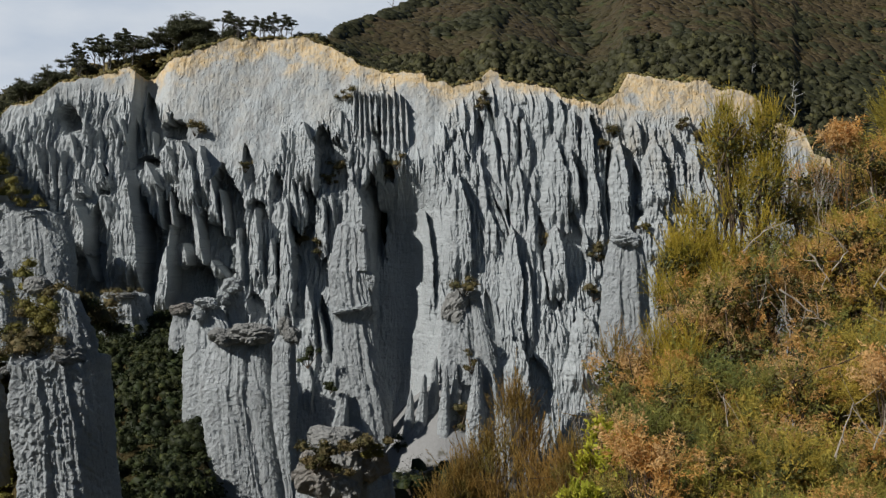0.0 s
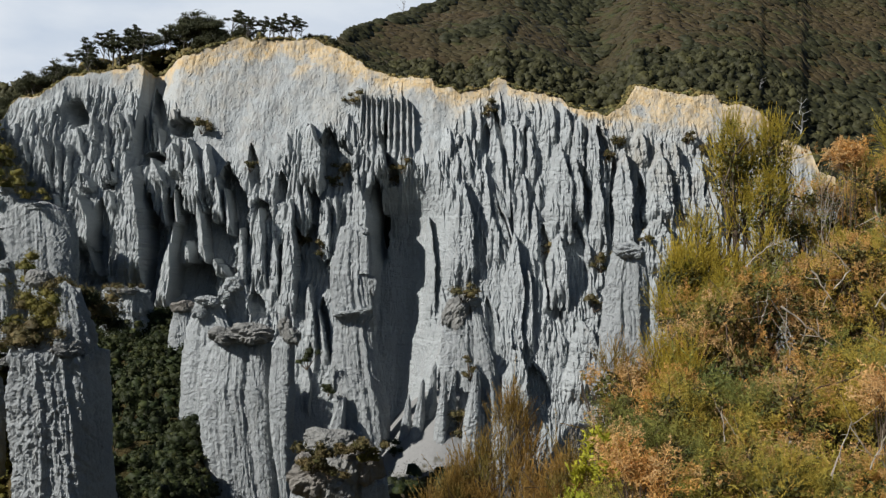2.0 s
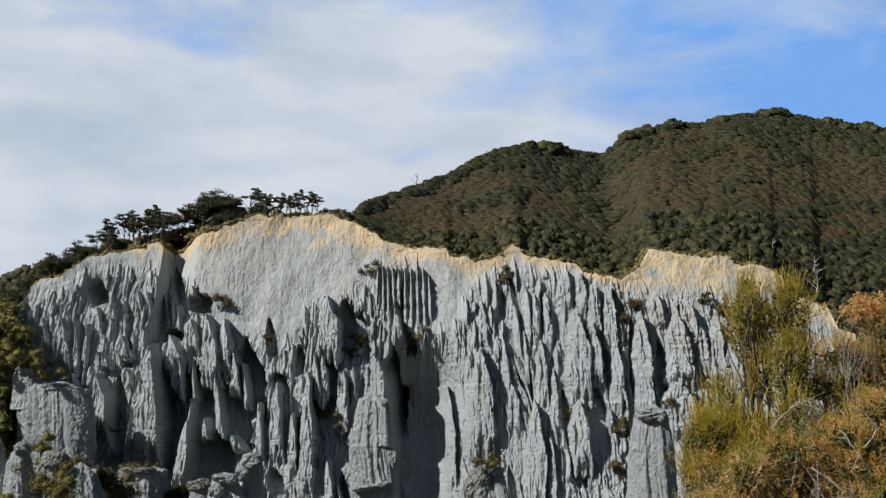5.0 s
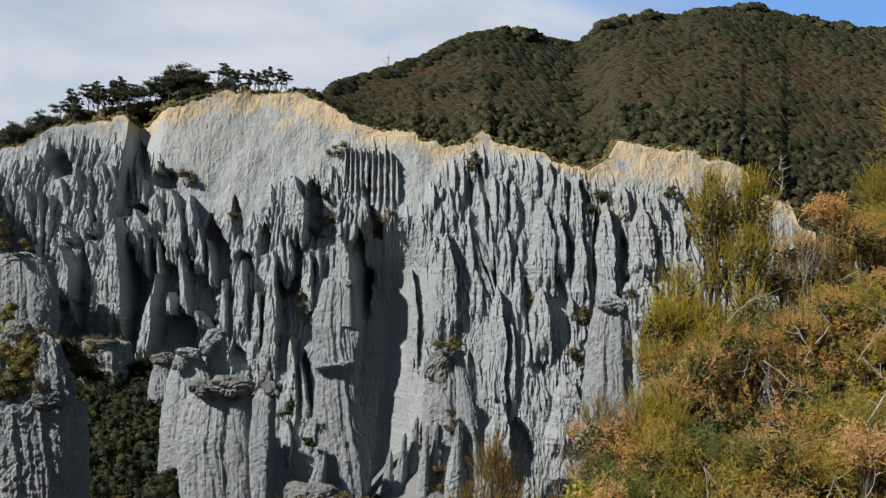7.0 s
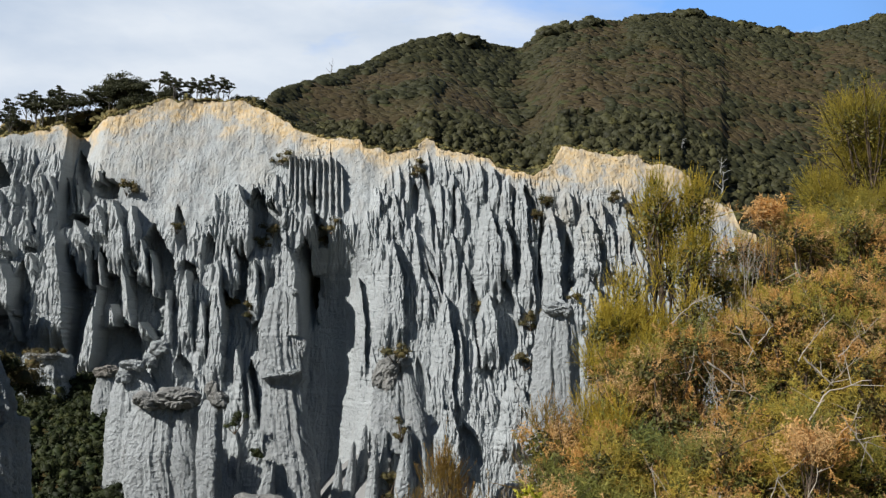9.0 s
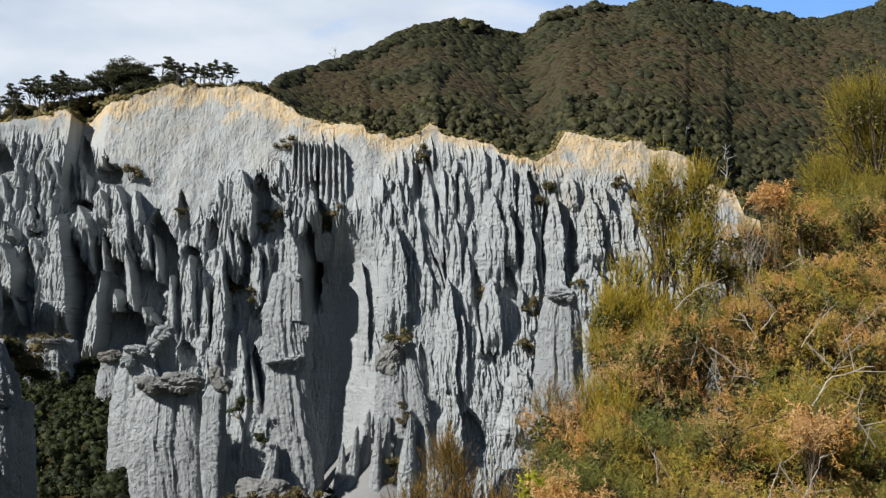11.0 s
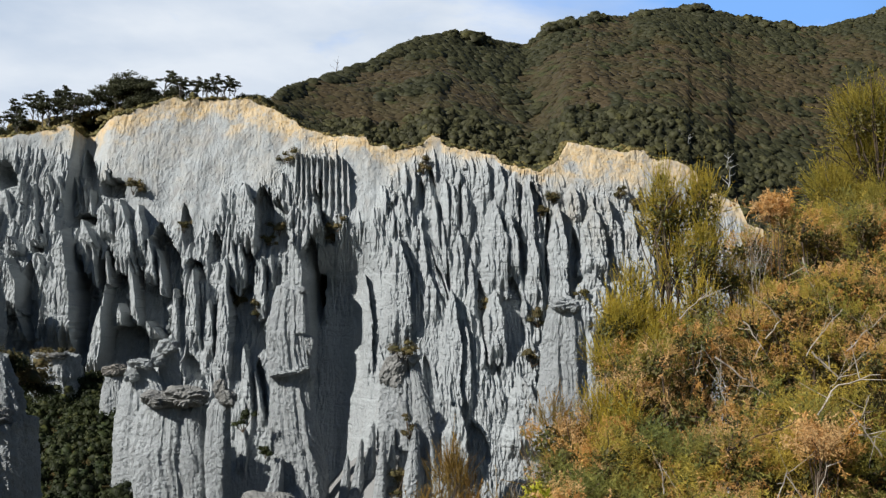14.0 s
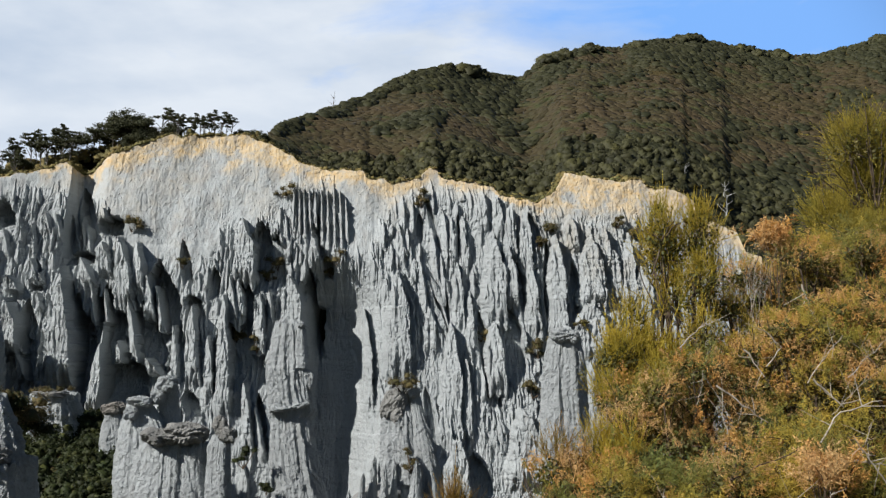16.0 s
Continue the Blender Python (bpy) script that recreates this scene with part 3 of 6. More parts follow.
def build_cliff():
    xs = np.arange(-124, 99, 0.18)
    rows = 480
    s = np.linspace(0, 1, rows)[:, None] ** 0.97
    edge = edge_height(xs)
    base = -58.0
    z = base + s * (edge - base)[None, :]
    X = np.broadcast_to(xs[None, :], z.shape)
    below = edge[None, :] - z
    stand, hollow = np.zeros_like(z), np.zeros_like(z)
    for seed, rib in enumerate(COLUMNS):
        add_rib(stand, xs, z, (*rib[:5], rib[5] * (1.1 if rib[0] < -2 else 0.62)), 100 + seed)
    for seed, rib in enumerate(HOLLOWS):
        add_rib(hollow, xs, z, (*rib[:4], rib[4] * (1.2 if rib[0] < -2 else 1.0), rib[5] * (1.7 if rib[0] < -2 else 0.8)), 400 + seed)
    # a fan of fine leaning ribs above the deep gully
    for k in range(26):
        x, top = 3.5 + 0.42 * k, 31.0 - 0.5 * (k % 5) - 0.12 * k
        for drop in (0.0, 7.0, 13.0):
            add_rib(stand, xs, z, (x + 0.1 * drop, top - drop, x + 0.1 * drop + 1.8, top - drop - 7.5, 0.34, 1.1), 700 + 3 * k + int(drop))
    # where the smooth weathered slope under the rim ends
    smooth_foot = np.interp(xs, SMOOTH_X, SMOOTH_Z)
    rugged = ease(3.0, -5.0, z - smooth_foot[None, :])
    rng = np.random.default_rng(7)
    small = np.zeros_like(z)
    # short fins and drips, in clusters
    for k in range(3600):
        x = rng.uniform(-122, 97)
        top = np.interp(x, SMOOTH_X, SMOOTH_Z) + rng.uniform(-60, 3)
        if top < -46 or layers(np.array(x / 7.0), np.array(top / 9.0), 301, 2) < 0.42:
            continue
        length, w = rng.uniform(2.5, 9.0), 0.26 + 0.5 * rng.random() ** 2
        add_rib(small, xs, z, (x, top, x + rng.uniform(-0.7, 0.7), top - length, w, w * rng.uniform(1.6, 3.8)), 5000 + k)
    # ranks of middling columns between the great ones
    great = COLUMNS + HOLLOWS
    for k in range(260):
        x = rng.uniform(-122, 97)
        top = np.interp(x, SMOOTH_X, SMOOTH_Z) + rng.uniform(-66, 1)
        length, w = rng.uniform(8, 20), rng.uniform(0.8, 1.9)
        if top < -40 or -20 < x < 1 and top < 36:
            continue
        mine = (x, top, x + rng.uniform(-1, 1), top - length, w, w * rng.uniform(1.5, 2.8))
        if all(min(abs(x - r[0]), abs(x - r[2]), abs(x - (r[0] + r[2]) / 2)) > r[4] + w + 0.9 or top < r[3] or mine[3] > r[1] for r in great):
            great.append(mine)
            add_rib(stand, xs, z, mine, 3000 + k)
    # the dark gullies are smooth-sided
    calm = ease(-20, -17, X) * (1 - ease(-3, 2, X)) * ease(34, 20, z)
    small = small * (1 - 0.85 * np.clip(calm, 0, 1))
    # rills: narrow, broken, wandering
    wander = 2.0 * (layers(X / 7, z / 9, 31, 4, 0.55) - 0.5)
    rills = np.abs(layers((X + wander) / 1.25, z / 8.0, 41, 4, 0.6) - 0.5) * 2
    broad = layers((X + 2 * wander) / 4.6, z / 13, 51, 4, 0.55)
    patches = layers(X / 8, z / 11, 55, 5, 0.52)
    where = ease(0.40, 0.66, layers(X / 11, z / 11, 57, 3))
    fine = np.abs(layers((X + wander) / 0.75, z / 3.4, 45, 3, 0.6) - 0.5) * 2
    crumbs = np.abs(layers(X / 1.0, z / 2.6, 61, 4, 0.65) - 0.5) * 2
    beds = hard_beds(z, X) - 0.5
    small = small * (0.22 + 0.78 * rugged)
    y = face_depth(X, z) - np.where(stand > 0.25, np.maximum(stand, small) + 0.42 * small, np.maximum(stand, small * ease(2.0, 0.5, hollow)) - hollow)
    y = y + rugged * ((0.55 + 1.0 * where) * (rills - 0.25) + 1.5 * (broad - 0.5))
    y = y + (1 - rugged) * ((0.02 + 0.22 * where) * (rills - 0.25) + 0.9 * (broad - 0.5) + 2.2 * (patches - 0.5))
    pebbly = layers(X / 0.45, z / 0.45, 65, 2, 0.6) - 0.5
    pits = ease(0.60, 0.74, layers(X / 1.3, z / 1.6, 67, 3, 0.6))
    y = y + 0.20 * crumbs * (0.5 + 0.5 * rugged) + (0.14 + 0.24 * rugged) * pebbly + (0.06 + 0.45 * rugged) * fine - 0.14 * beds * rugged + 0.18 * pits * (0.15 + 0.85 * rugged)
    cracks = ease(0.64, 0.74, layers(X / 6, z / 0.9 + X / 30, 75, 3, 0.55)) * ease(0.4, 0.6, layers(X / 11, z / 9, 77, 2))
    y = y + (0.05 + 0.14 * rugged) * cracks
    cap = ease(3.2, 0.0, below)
    y = y - 0.5 * cap * layers(X / 2.2, z / 1.2, 81, 3)
    # the turf rolls back from the edge
    verts = [np.stack([X, y, z], -1)]
    back = [(0.5, 0.25), (1.5, 0.4), (3.5, 0.2), (7.0, -2.0)]
    for dy, dz in back:
        v = np.stack([xs, y[-1] + dy, edge + dz + 0.5 * (layers(xs / 1.7, dy, 91, 3) - 0.5)], -1)
        verts.append(v[None])
    v = np.concatenate(verts)
    ochre = np.interp(xs, OCHRE_X, OCHRE_T)
    n = len(back)
    below_all = np.concatenate([below, np.zeros((n, len(xs)))])
    turf = np.concatenate([np.zeros_like(below), np.repeat(np.array([[0.0], [1], [1], [1]]), len(xs), 1)])
    me = mesh_of("cliff", v.reshape(-1, 3), grid_faces(len(v), len(xs)), CLIFF, False,
                 {"below_rim": below_all, "turf": turf, "smooth_slope": np.concatenate([1 - rugged, np.zeros((n, len(xs)))]), "ochre": np.broadcast_to(ochre, below_all.shape)})
    tagged(new("cliff", me), "grey fluted gravel cliff with an ochre upper edge", "cliff", kind="structure")
    return lambda px, pz: float(np.interp(pz, z[:, np.searchsorted(xs, px)], y[:, np.searchsorted(xs, px)]))


SMOOTH_X, SMOOTH_Z = np.array([
    (-137.03, 33.18),
    (-115.29, 43.49),
    (-106.75, 45.08),
    (-102.99, 49.06),
    (-94.42, 51.46),
    (-80.52, 50.12),
    (-72.09, 47.01),
    (-62.38, 31.05),
    (-43.71, 30.34),
    (-41.77, 43.5),
    (-32.85, 41.18),
    (-27.37, 50.67),
    (-21.48, 53.78),
    (-12.47, 52.79),
    (-9.25, 34.83),
    (-3.46, 34.7),
    (0.88, 45.47),
    (9.76, 51.86),
    (17.16, 51.87),
    (38.94, 46.96),
    (47.56, 44.62),
    (69.77, 45.55),
    (94.83, 33.39),
    (116.02, 24.34),
]).T
OCHRE_X, OCHRE_T = np.array([
    (-141.65, 0.2),
    (-108.17, 0.05),
    (-91.0, 0.05),
    (-87.5, 3.0),
    (-81.7, 3),
    (-80.17, 0.05),
    (-76.38, 2.5),
    (-70.18, 6),
    (-60.08, 7.5),
    (-33.52, 7.5),
    (-24.49, 5),
    (-12.48, 4),
    (11.27, 3.4),
    (17.2, 1.5),
    (39.31, 1.7),
    (43.76, 5),
    (48.21, 9),
    (70.47, 8.5),
    (84.27, 6.5),
    (98.27, 4),
]).T
front_at = build_cliff()

# ---- the ground ----
SKYLINE = [  # side / distance, distance and height of the hill's crest behind the cliff
    (-0.506, 300, 45.3),
    (-0.416, 300, 52.9),
    (-0.366, 300, 58.6),
    (-0.294, 300, 63.4),
    (-0.204, 300, 70.8),
    (-0.130, 300, 71.3),
    (-0.114, 304, 72.1),
    (-0.098, 325, 78.7),
    (-0.077, 345, 86.4),
    (-0.048, 370, 96.3),
    (-0.017, 395, 106.7),
    (-0.001, 410, 115.1),
    (0.026, 430, 126.3),
    (0.061, 455, 137.3),
    (0.078, 462, 137.2),
    (0.119, 490, 143.5),
    (0.133, 500, 145.9),
    (0.154, 520, 159.5),
    (0.197, 550, 177.5),
    (0.234, 580, 187.1),
    (0.264, 600, 198.4),
    (0.304, 620, 206.6),
    (0.367, 640, 204.9),
    (0.426, 650, 206.0),
    (0.489, 660, 221.2),
    (0.595, 660, 221.2),
]
SK_B, SK_Y, SK_Z = np.array(SKYLINE).T


def upper_ground(x, y):
    b = x / y
    xr = b * 284
    rim = rim_height(xr)
    yr = face_depth(xr, rim) + 7
    crest_y, crest_z = np.interp(b, SK_B, SK_Y), np.interp(b, SK_B, SK_Z)
    s = (y - yr) / (crest_y - yr)
    up = rim + (crest_z - rim) * np.clip(s, 0, 1) ** 1.05
    over = np.clip(s - 1, 0, 40)
    up = up - 38 * over
    lumps = (layers(x / 46, y / 60, 11, 3) - 0.5) * 9 * ease(0.05, 0.4, s) * ease(1.0, 0.8, s)
    lumps = lumps - (layers(x / 55 + 3, y / 240, 19, 3) - 0.5) ** 2 * 26 * ease(0.08, 0.3, s) * ease(1.0, 0.75, s)
    return np.maximum(up + lumps, -60), yr


def lower_ground(x, y):
    b = x / y
    z = -47 + 3 * (layers(x / 20, y / 20, 5, 3) - 0.5)
    # the bushy gully behind the front pinnacle
    z = z + 31 * np.clip((y - 125) / 103, 0, 1.05) * ease(-0.185, -0.225, b) * ease(-0.40, -0.365, b) + 8 * ease(190, 236, y) * ease(-0.1, -0.2, b)
    # the scrubby spur beside it
    z = z + 72 * ease(216, 258, y) * ease(-0.398, -0.432, b) + 8 * ease(255, 275, y) * ease(-0.405, -0.424, b)
    # scree below the deep gully
    z = z + 25 * ease(196, 233, y) * np.exp(-(((b - 0.005) / 0.075) ** 2))
    # the slope that falls away from the lookout, higher to the right
    near = -0.05 - 0.34 * np.clip(y - 3, 0, None) + 0.62 * np.clip(x - 0.4, 0, 9) * ease(6, 13, y) - 0.3 * np.clip(-x, 0, 30)
    near = near + 0.3 * (layers(x / 2, y / 2, 8, 3) - 0.5)
    return np.maximum(z, np.where(y < 140, near, -99))


def ground_height(x, y):
    up, yr = upper_ground(x, y)
    low = lower_ground(x, y)
    k = ease(0, 1, (y - (yr - 1)) / 3)
    return low * (1 - k) + up * k


def build_ground():
    bearing = np.radians(np.concatenate([np.arange(-180, -32, 6), np.arange(-32, 32, 0.25), np.arange(32, 180, 6), [180]]))
    r = np.concatenate([[0.02], np.arange(0.5, 20, 0.7), np.geomspace(20, 140, 26)[1:], np.arange(143, 300, 2.4), np.geomspace(300, 900, 70), np.geomspace(950, 4500, 14)])
    B, R = np.meshgrid(bearing, r)
    x, y = R * np.sin(B) - 0.23, R * np.cos(B) - 0.31
    front = np.abs(B) < math.radians(33)
    yy = np.where(front, np.maximum(y, 0.3), R * 0.84)
    xx = np.where(front, x, np.sign(B) * R * 0.54)
    z = ground_height(xx, yy)
    away = ease(math.radians(30), math.radians(40), np.abs(B))
    plain = np.minimum(-0.05 - 0.25 * np.clip(R - 4, 0, 120), 0) + 25 * (layers(x / 160, y / 160, 15, 3) - 0.5) * ease(40, 200, R)
    z = z * (1 - away) + plain * away
    b = x / np.maximum(y, 0.3)
    scree = ease(205, 225, y) * ease(0.16, 0.10, np.abs(b + 0.05)) * (y < 281) * front
    me = mesh_of("ground", np.stack([x, y, z], -1).reshape(-1, 3), grid_faces(len(r), len(bearing)), GROUND, True, {"scree": scree})
    tagged(new("ground", me), "dark scrubby ground of gully and hill", "ground", kind="structure")


build_ground()


# ---- foliage ----
def leaf_cloud(rng, centres, radii, count, size, fill=0.35, up=0.0, squash=0.75):
    """Diamond leaves scattered through the outer part of round clumps. Returns verts and four-cornered faces."""
    centres, radii = np.asarray(centres, float), np.asarray(radii, float)
    which = np.repeat(np.arange(len(centres)), count)
    d = rng.normal(size=(len(which), 3))
    d /= np.linalg.norm(d, axis=1, keepdims=True)
    if up:
        d[:, 2] = np.where(d[:, 2] < 0, d[:, 2] * (1 - up), d[:, 2])
    reach = radii[which] * (fill + (1 - fill) * rng.random(len(which)) ** 0.5) * (0.8 + 0.4 * rng.random(len(which)))
    p = centres[which] + d * reach[:, None] * np.array([1, 1, squash])
    a = rng.normal(size=p.shape) + 0.6 * d
    a /= np.linalg.norm(a, axis=1, keepdims=True)
    b = np.cross(a, rng.normal(size=p.shape))
    b /= np.linalg.norm(b, axis=1, keepdims=True) + 1e-9
    s = np.asarray(size) * (0.6 + 0.8 * rng.random(len(p)))
    a, b = a * s[:, None], b * (s * 0.55)[:, None]
    v = np.stack([p - a, p - b, p + a, p + b], 1).reshape(-1, 3)
    return v, np.arange(len(v)).reshape(-1, 4)


def dome_cloud(rng, centres, radii, squash=0.7, rough=0.3, cut=(4, 7)):
    """Lumpy low domes, to close clumps from within."""
    rings, sides = cut
    pts = [(0, 0, 1.0)]
    for i in range(1, rings):
        th = i / (rings - 1) * math.pi * 0.62
        for j in range(sides):
            ph = (j + 0.5 * (i % 2)) * 2 * math.pi / sides
            pts.append((math.sin(th) * math.cos(ph), math.sin(th) * math.sin(ph), math.cos(th)))
    pts = np.array(pts)
    tris = [(0, 1 + j, 1 + (j + 1) % sides) for j in range(sides)]
    for i in range(rings - 2):
        for j in range(sides):
            a, b = 1 + i * sides + j, 1 + i * sides + (j + 1) % sides
            tris += [(a, a + sides, b), (b, a + sides, b + sides)]
    tris = np.array(tris)
    n = len(centres)
    r = radii[:, None] * (1 + rough * (rng.random((n, len(pts))) - 0.5) * 2)
    v = centres[:, None] + pts[None] * r[..., None] * np.array([1, 1, squash])
    f = tris[None] + (np.arange(n) * len(pts))[:, None, None]
    return v.reshape(-1, 3), f.reshape(-1, 3)


def scrub_field(name, label, category, rng, xy, radius, material, leaves, size, squash=0.7, sink=0.2, inner=0.6, cut=(4, 7), lay=0.0):
    """A cover of scrub over the ground as one mesh."""
    z = ground_height(xy[:, 0], xy[:, 1])
    centres = np.column_stack([xy, z + radius * squash * (0.4 - sink)])
    dv, df = dome_cloud(rng, centres, radius * inner, squash, 0.28 if lay else 0.5, cut)
    lv, lf = leaf_cloud(rng, centres, radius, leaves, np.repeat(size * radius, leaves), 0.45, 0.8, squash)
    # the clumps lie along the slope
    home = np.concatenate([np.repeat(z, len(dv) // len(z)), np.repeat(z, len(lv) // len(z))])
    v = np.concatenate([dv, lv])
    v[:, 2] += lay * (ground_height(v[:, 0], v[:, 1]) - home)
    me = mesh_of(name, v, [df, lf + len(dv)], material, np.arange(len(df) + len(lf)) < len(df))
    return tagged(new(name, me), label, category, kind="stuff")


def scatter_hill(rng, n, b0, b1, s0, s1):
    """Places on the hill: by bearing and by the way up from the rim to the crest."""
    b, s = rng.uniform(b0, b1, n), rng.uniform(s0, s1, n)
    xr = b * 284
    yr = face_depth(xr, rim_height(xr)) + 7
    y = yr + s * (np.interp(b, SK_B, SK_Y) - yr)
    return np.column_stack([b * y, y]), s


def build_hill_cover():
    rng = np.random.default_rng(12)
    xy, s = scatter_hill(rng, 15000, -0.10, 0.52, 0.02, 1.04)
    b = xy[:, 0] / xy[:, 1]
    # taller bush near the rim, under the crest, in a steep gully of the hill and in patches
    tone = layers(b / 0.045, s / 0.16, 23, 4, 0.6)
    drain = np.exp(-(((b - 0.335 + 0.16 * (s - 0.5)) / 0.022) ** 2)) * ease(0.15, 0.3, s)
    wish = tone + 0.32 * ease(0.36, 0.10, s) + 0.20 * ease(0.72, 0.95, s) + 0.22 * drain
    radius = (0.8 + 0.9 * rng.random(len(xy))) * (1 + 0.45 * s)
    low = wish + rng.normal(size=len(xy)) * 0.03 < 0.64
    scrub_field("hill_scrub", "brown-green low scrub covering the hillside", "scrub", rng, xy[low], radius[low] * 1.4, HILL_LEAF, 8, 0.06, 0.24, 0.15, 1.0, (5, 9), 1.0)
    tall = ~low
    scrub_field("hill_thicket", "dark green thickets of taller bush on the hillside", "thicket", rng, xy[tall], radius[tall] * 1.5, THICKET_LEAF, 44, 0.075, 0.52, 0.2, 0.9, (5, 9), 0.8)
    # darker forest just behind the rim and along the crest
    xy, s = scatter_hill(rng, 900, -0.06, 0.42, 0.03, 0.24)
    keep = rng.random(len(xy)) < ease(0.30, 0.10, s) + 0.15
    west, s = scatter_hill(rng, 330, -0.50, -0.402, 0.03, 1.05)
    xy, keep = np.concatenate([xy, west]), np.concatenate([keep, np.ones(len(west), bool)])
    scrub_field("rim_forest", "dark low forest behind the cliff edge", "forest", rng, xy[keep], rng.uniform(1.2, 2.6, keep.sum()), FOREST_LEAF, 130, 0.08, 1.0, 0.0, 0.75, (5, 9))
    xy, s = scatter_hill(rng, 520, 0.0, 0.52, 0.95, 1.02)
    swell = ease(0.45, 0.65, layers(xy[:, 0] / 14, 0.5, 29, 3))
    scrub_field("crest_bush", "rounded dark bush along the hill's crest", "bush", rng, xy, rng.uniform(1.3, 2.2, len(xy)) + 2.6 * swell, FOREST_LEAF, 70, 0.10, 0.75, 0.2, 0.85, (5, 9))
    b, y = rng.uniform(-0.50, -0.405, 1000), np.concatenate([rng.uniform(212, 238, 340), rng.uniform(238, 280, 660)])
    scrub_field("spur_scrub", "olive-green scrub covering the spur", "scrub", rng, np.column_stack([b * y, y]), rng.uniform(1.2, 2.6, 1000), SPUR_LEAF, 32, 0.17, 0.8)
    b, y = np.concatenate([rng.uniform(-0.36, -0.19, 900), rng.uniform(-0.35, -0.22, 450)]), np.concatenate([rng.uniform(135, 240, 900), rng.uniform(205, 244, 450)])
    scrub_field("gully_scrub", "low dark green scrub on the gully floor", "scrub", rng, np.column_stack([b * y, y]), rng.uniform(1.2, 2.4, 1350), BUSH_LEAF, 34, 0.16, 0.8)
    # low dry scrub on the very edge
    x = np.concatenate([rng.uniform(-120, 92, 1700), rng.uniform(-116, -58, 800)])
    edge = edge_height(x)
    dy = 0.3 + 17 * rng.random(len(x)) ** 1.9
    y = face_depth(x, edge) + dy
    r = rng.uniform(0.3, 0.95, len(x)) * (1 + 0.07 * dy)
    c = np.column_stack([x, y, np.maximum(edge + 0.35, ground_height(x, y) + 0.2)])
    dv, df = dome_cloud(rng, c, r * 0.85, 0.8)
    lv, lf = leaf_cloud(rng, c, r, 16, 0.24, 0.8, 0.8, 0.85)
    me = mesh_of("edge_scrub", np.concatenate([dv, lv]), [df, lf + len(dv)], RIM_LEAF, np.arange(len(df) + len(lf)) < len(df))
    tagged(new("edge_scrub", me), "low dry scrub along the cliff edge", "scrub", kind="stuff")


build_hill_cover()


# ---- trees on the rim ----
def build_tree(height, spread, seed, bare=0.45, clumps=9, leaf=0.20, lean=0.1, leaves=85, forks=7):
    """A wind-shaped tree: a bent trunk that forks, and a crown of leafy clumps. Stands at the origin."""
    rng = np.random.default_rng(seed)
    root = new("tree")
    pieces, tips = [], []
    k = np.linspace(0, 1, 7)[:, None]
    bend = np.array([lean * height, rng.uniform(-0.05, 0.05) * height, 0])
    stem = k * np.array([0, 0, height * 0.72]) + bend * k**2
    pieces.append(tube(stem, np.linspace(0.036, 0.016, 7) * height * 0.5, 6))
    for i in range(forks):
        a = rng.uniform(0, 2 * math.pi)
        j = rng.integers(3, 6)
        start = stem[j]
        out = np.array([math.cos(a) * spread * rng.uniform(0.4, 0.9), math.sin(a) * spread * rng.uniform(0.4, 0.9), height * rng.uniform(0.15, 0.32)])
        u = np.linspace(0, 1, 5)[:, None]
        limb = start + out * u + np.array([0, 0, 0.08 * height]) * u * (1 - u)
        pieces.append(tube(limb, np.linspace(0.020, 0.008, 5) * height * 0.5, 5))
        tips += [limb[-1], limb[-2]]
    tips.append(stem[-1])
    v, f = joined(pieces)
    part("trunk", mesh_of("trunk", v, f, TRUNK), root)
    c = []
    for i in range(clumps):
        t = tips[i % len(tips)]
        c.append(t + rng.normal(size=3) * np.array([spread * 0.20, spread * 0.20, height * 0.05]))
    c = np.array(c)
    c[:, 2] = np.maximum(c[:, 2], bare * height)
    r = spread * (rng.uniform(0.17, 0.32, len(c)) if bare > 0.5 else rng.uniform(0.26, 0.46, len(c)))
    v, f = leaf_cloud(rng, c, r, leaves, leaf, 0.10, 0.5, 0.50 if bare > 0.3 else 0.7)
    part("crown", mesh_of("crown", v, f, TREE_LEAF, False), root)
    return root


def plant(model, x, y, z, turn, size):
    return copy_thing(model, Matrix.Translation((x, y, z)) @ Matrix.Rotation(turn, 4, "Z") @ Matrix.Scale(size, 4))


FOREST_TREE = "dark windswept tree with a bare grey trunk on the ridge"
models = []
for i, (h, sp, bare, cl, ln) in enumerate([(6.8, 1.9, 0.68, 17, 0.05), (5.6, 2.1, 0.45, 20, 0.08), (4.4, 2.2, 0.15, 24, 0.04), (6.0, 1.5, 0.68, 14, -0.05)]):
    t = build_tree(h, sp, 50 + i, bare, cl, 0.125, ln)
    models.append(tagged(t, FOREST_TREE, "tree", "trees on the ridge"))
in_use = set()


def ridge_trees(stretch, count, kinds, seed, size, depth):
    """Trees along a stretch of the rim between two x."""
    rng = random.Random(seed)
    for i in range(count):
        x = stretch[0] + (stretch[1] - stretch[0]) * (i + rng.uniform(0.1, 0.9)) / count
        e = float(rim_height(x))
        dy = rng.uniform(*depth)
        y = float(face_depth(np.array(x), np.array(e))) + dy
        m = models[rng.choice(kinds)]
        s = size * rng.uniform(0.72, 1.25)
        foot = float(ground_height(np.array(x), np.array(y))) - 0.1 if dy > 9 else e - 0.4
        spot = (x, y, foot, rng.uniform(0, 6.28), s)
        if m.name in in_use:
            plant(m, *spot)
        else:
            m.matrix_basis = Matrix.Translation(spot[:3]) @ Matrix.Rotation(spot[3], 4, "Z")
            in_use.add(m.name)


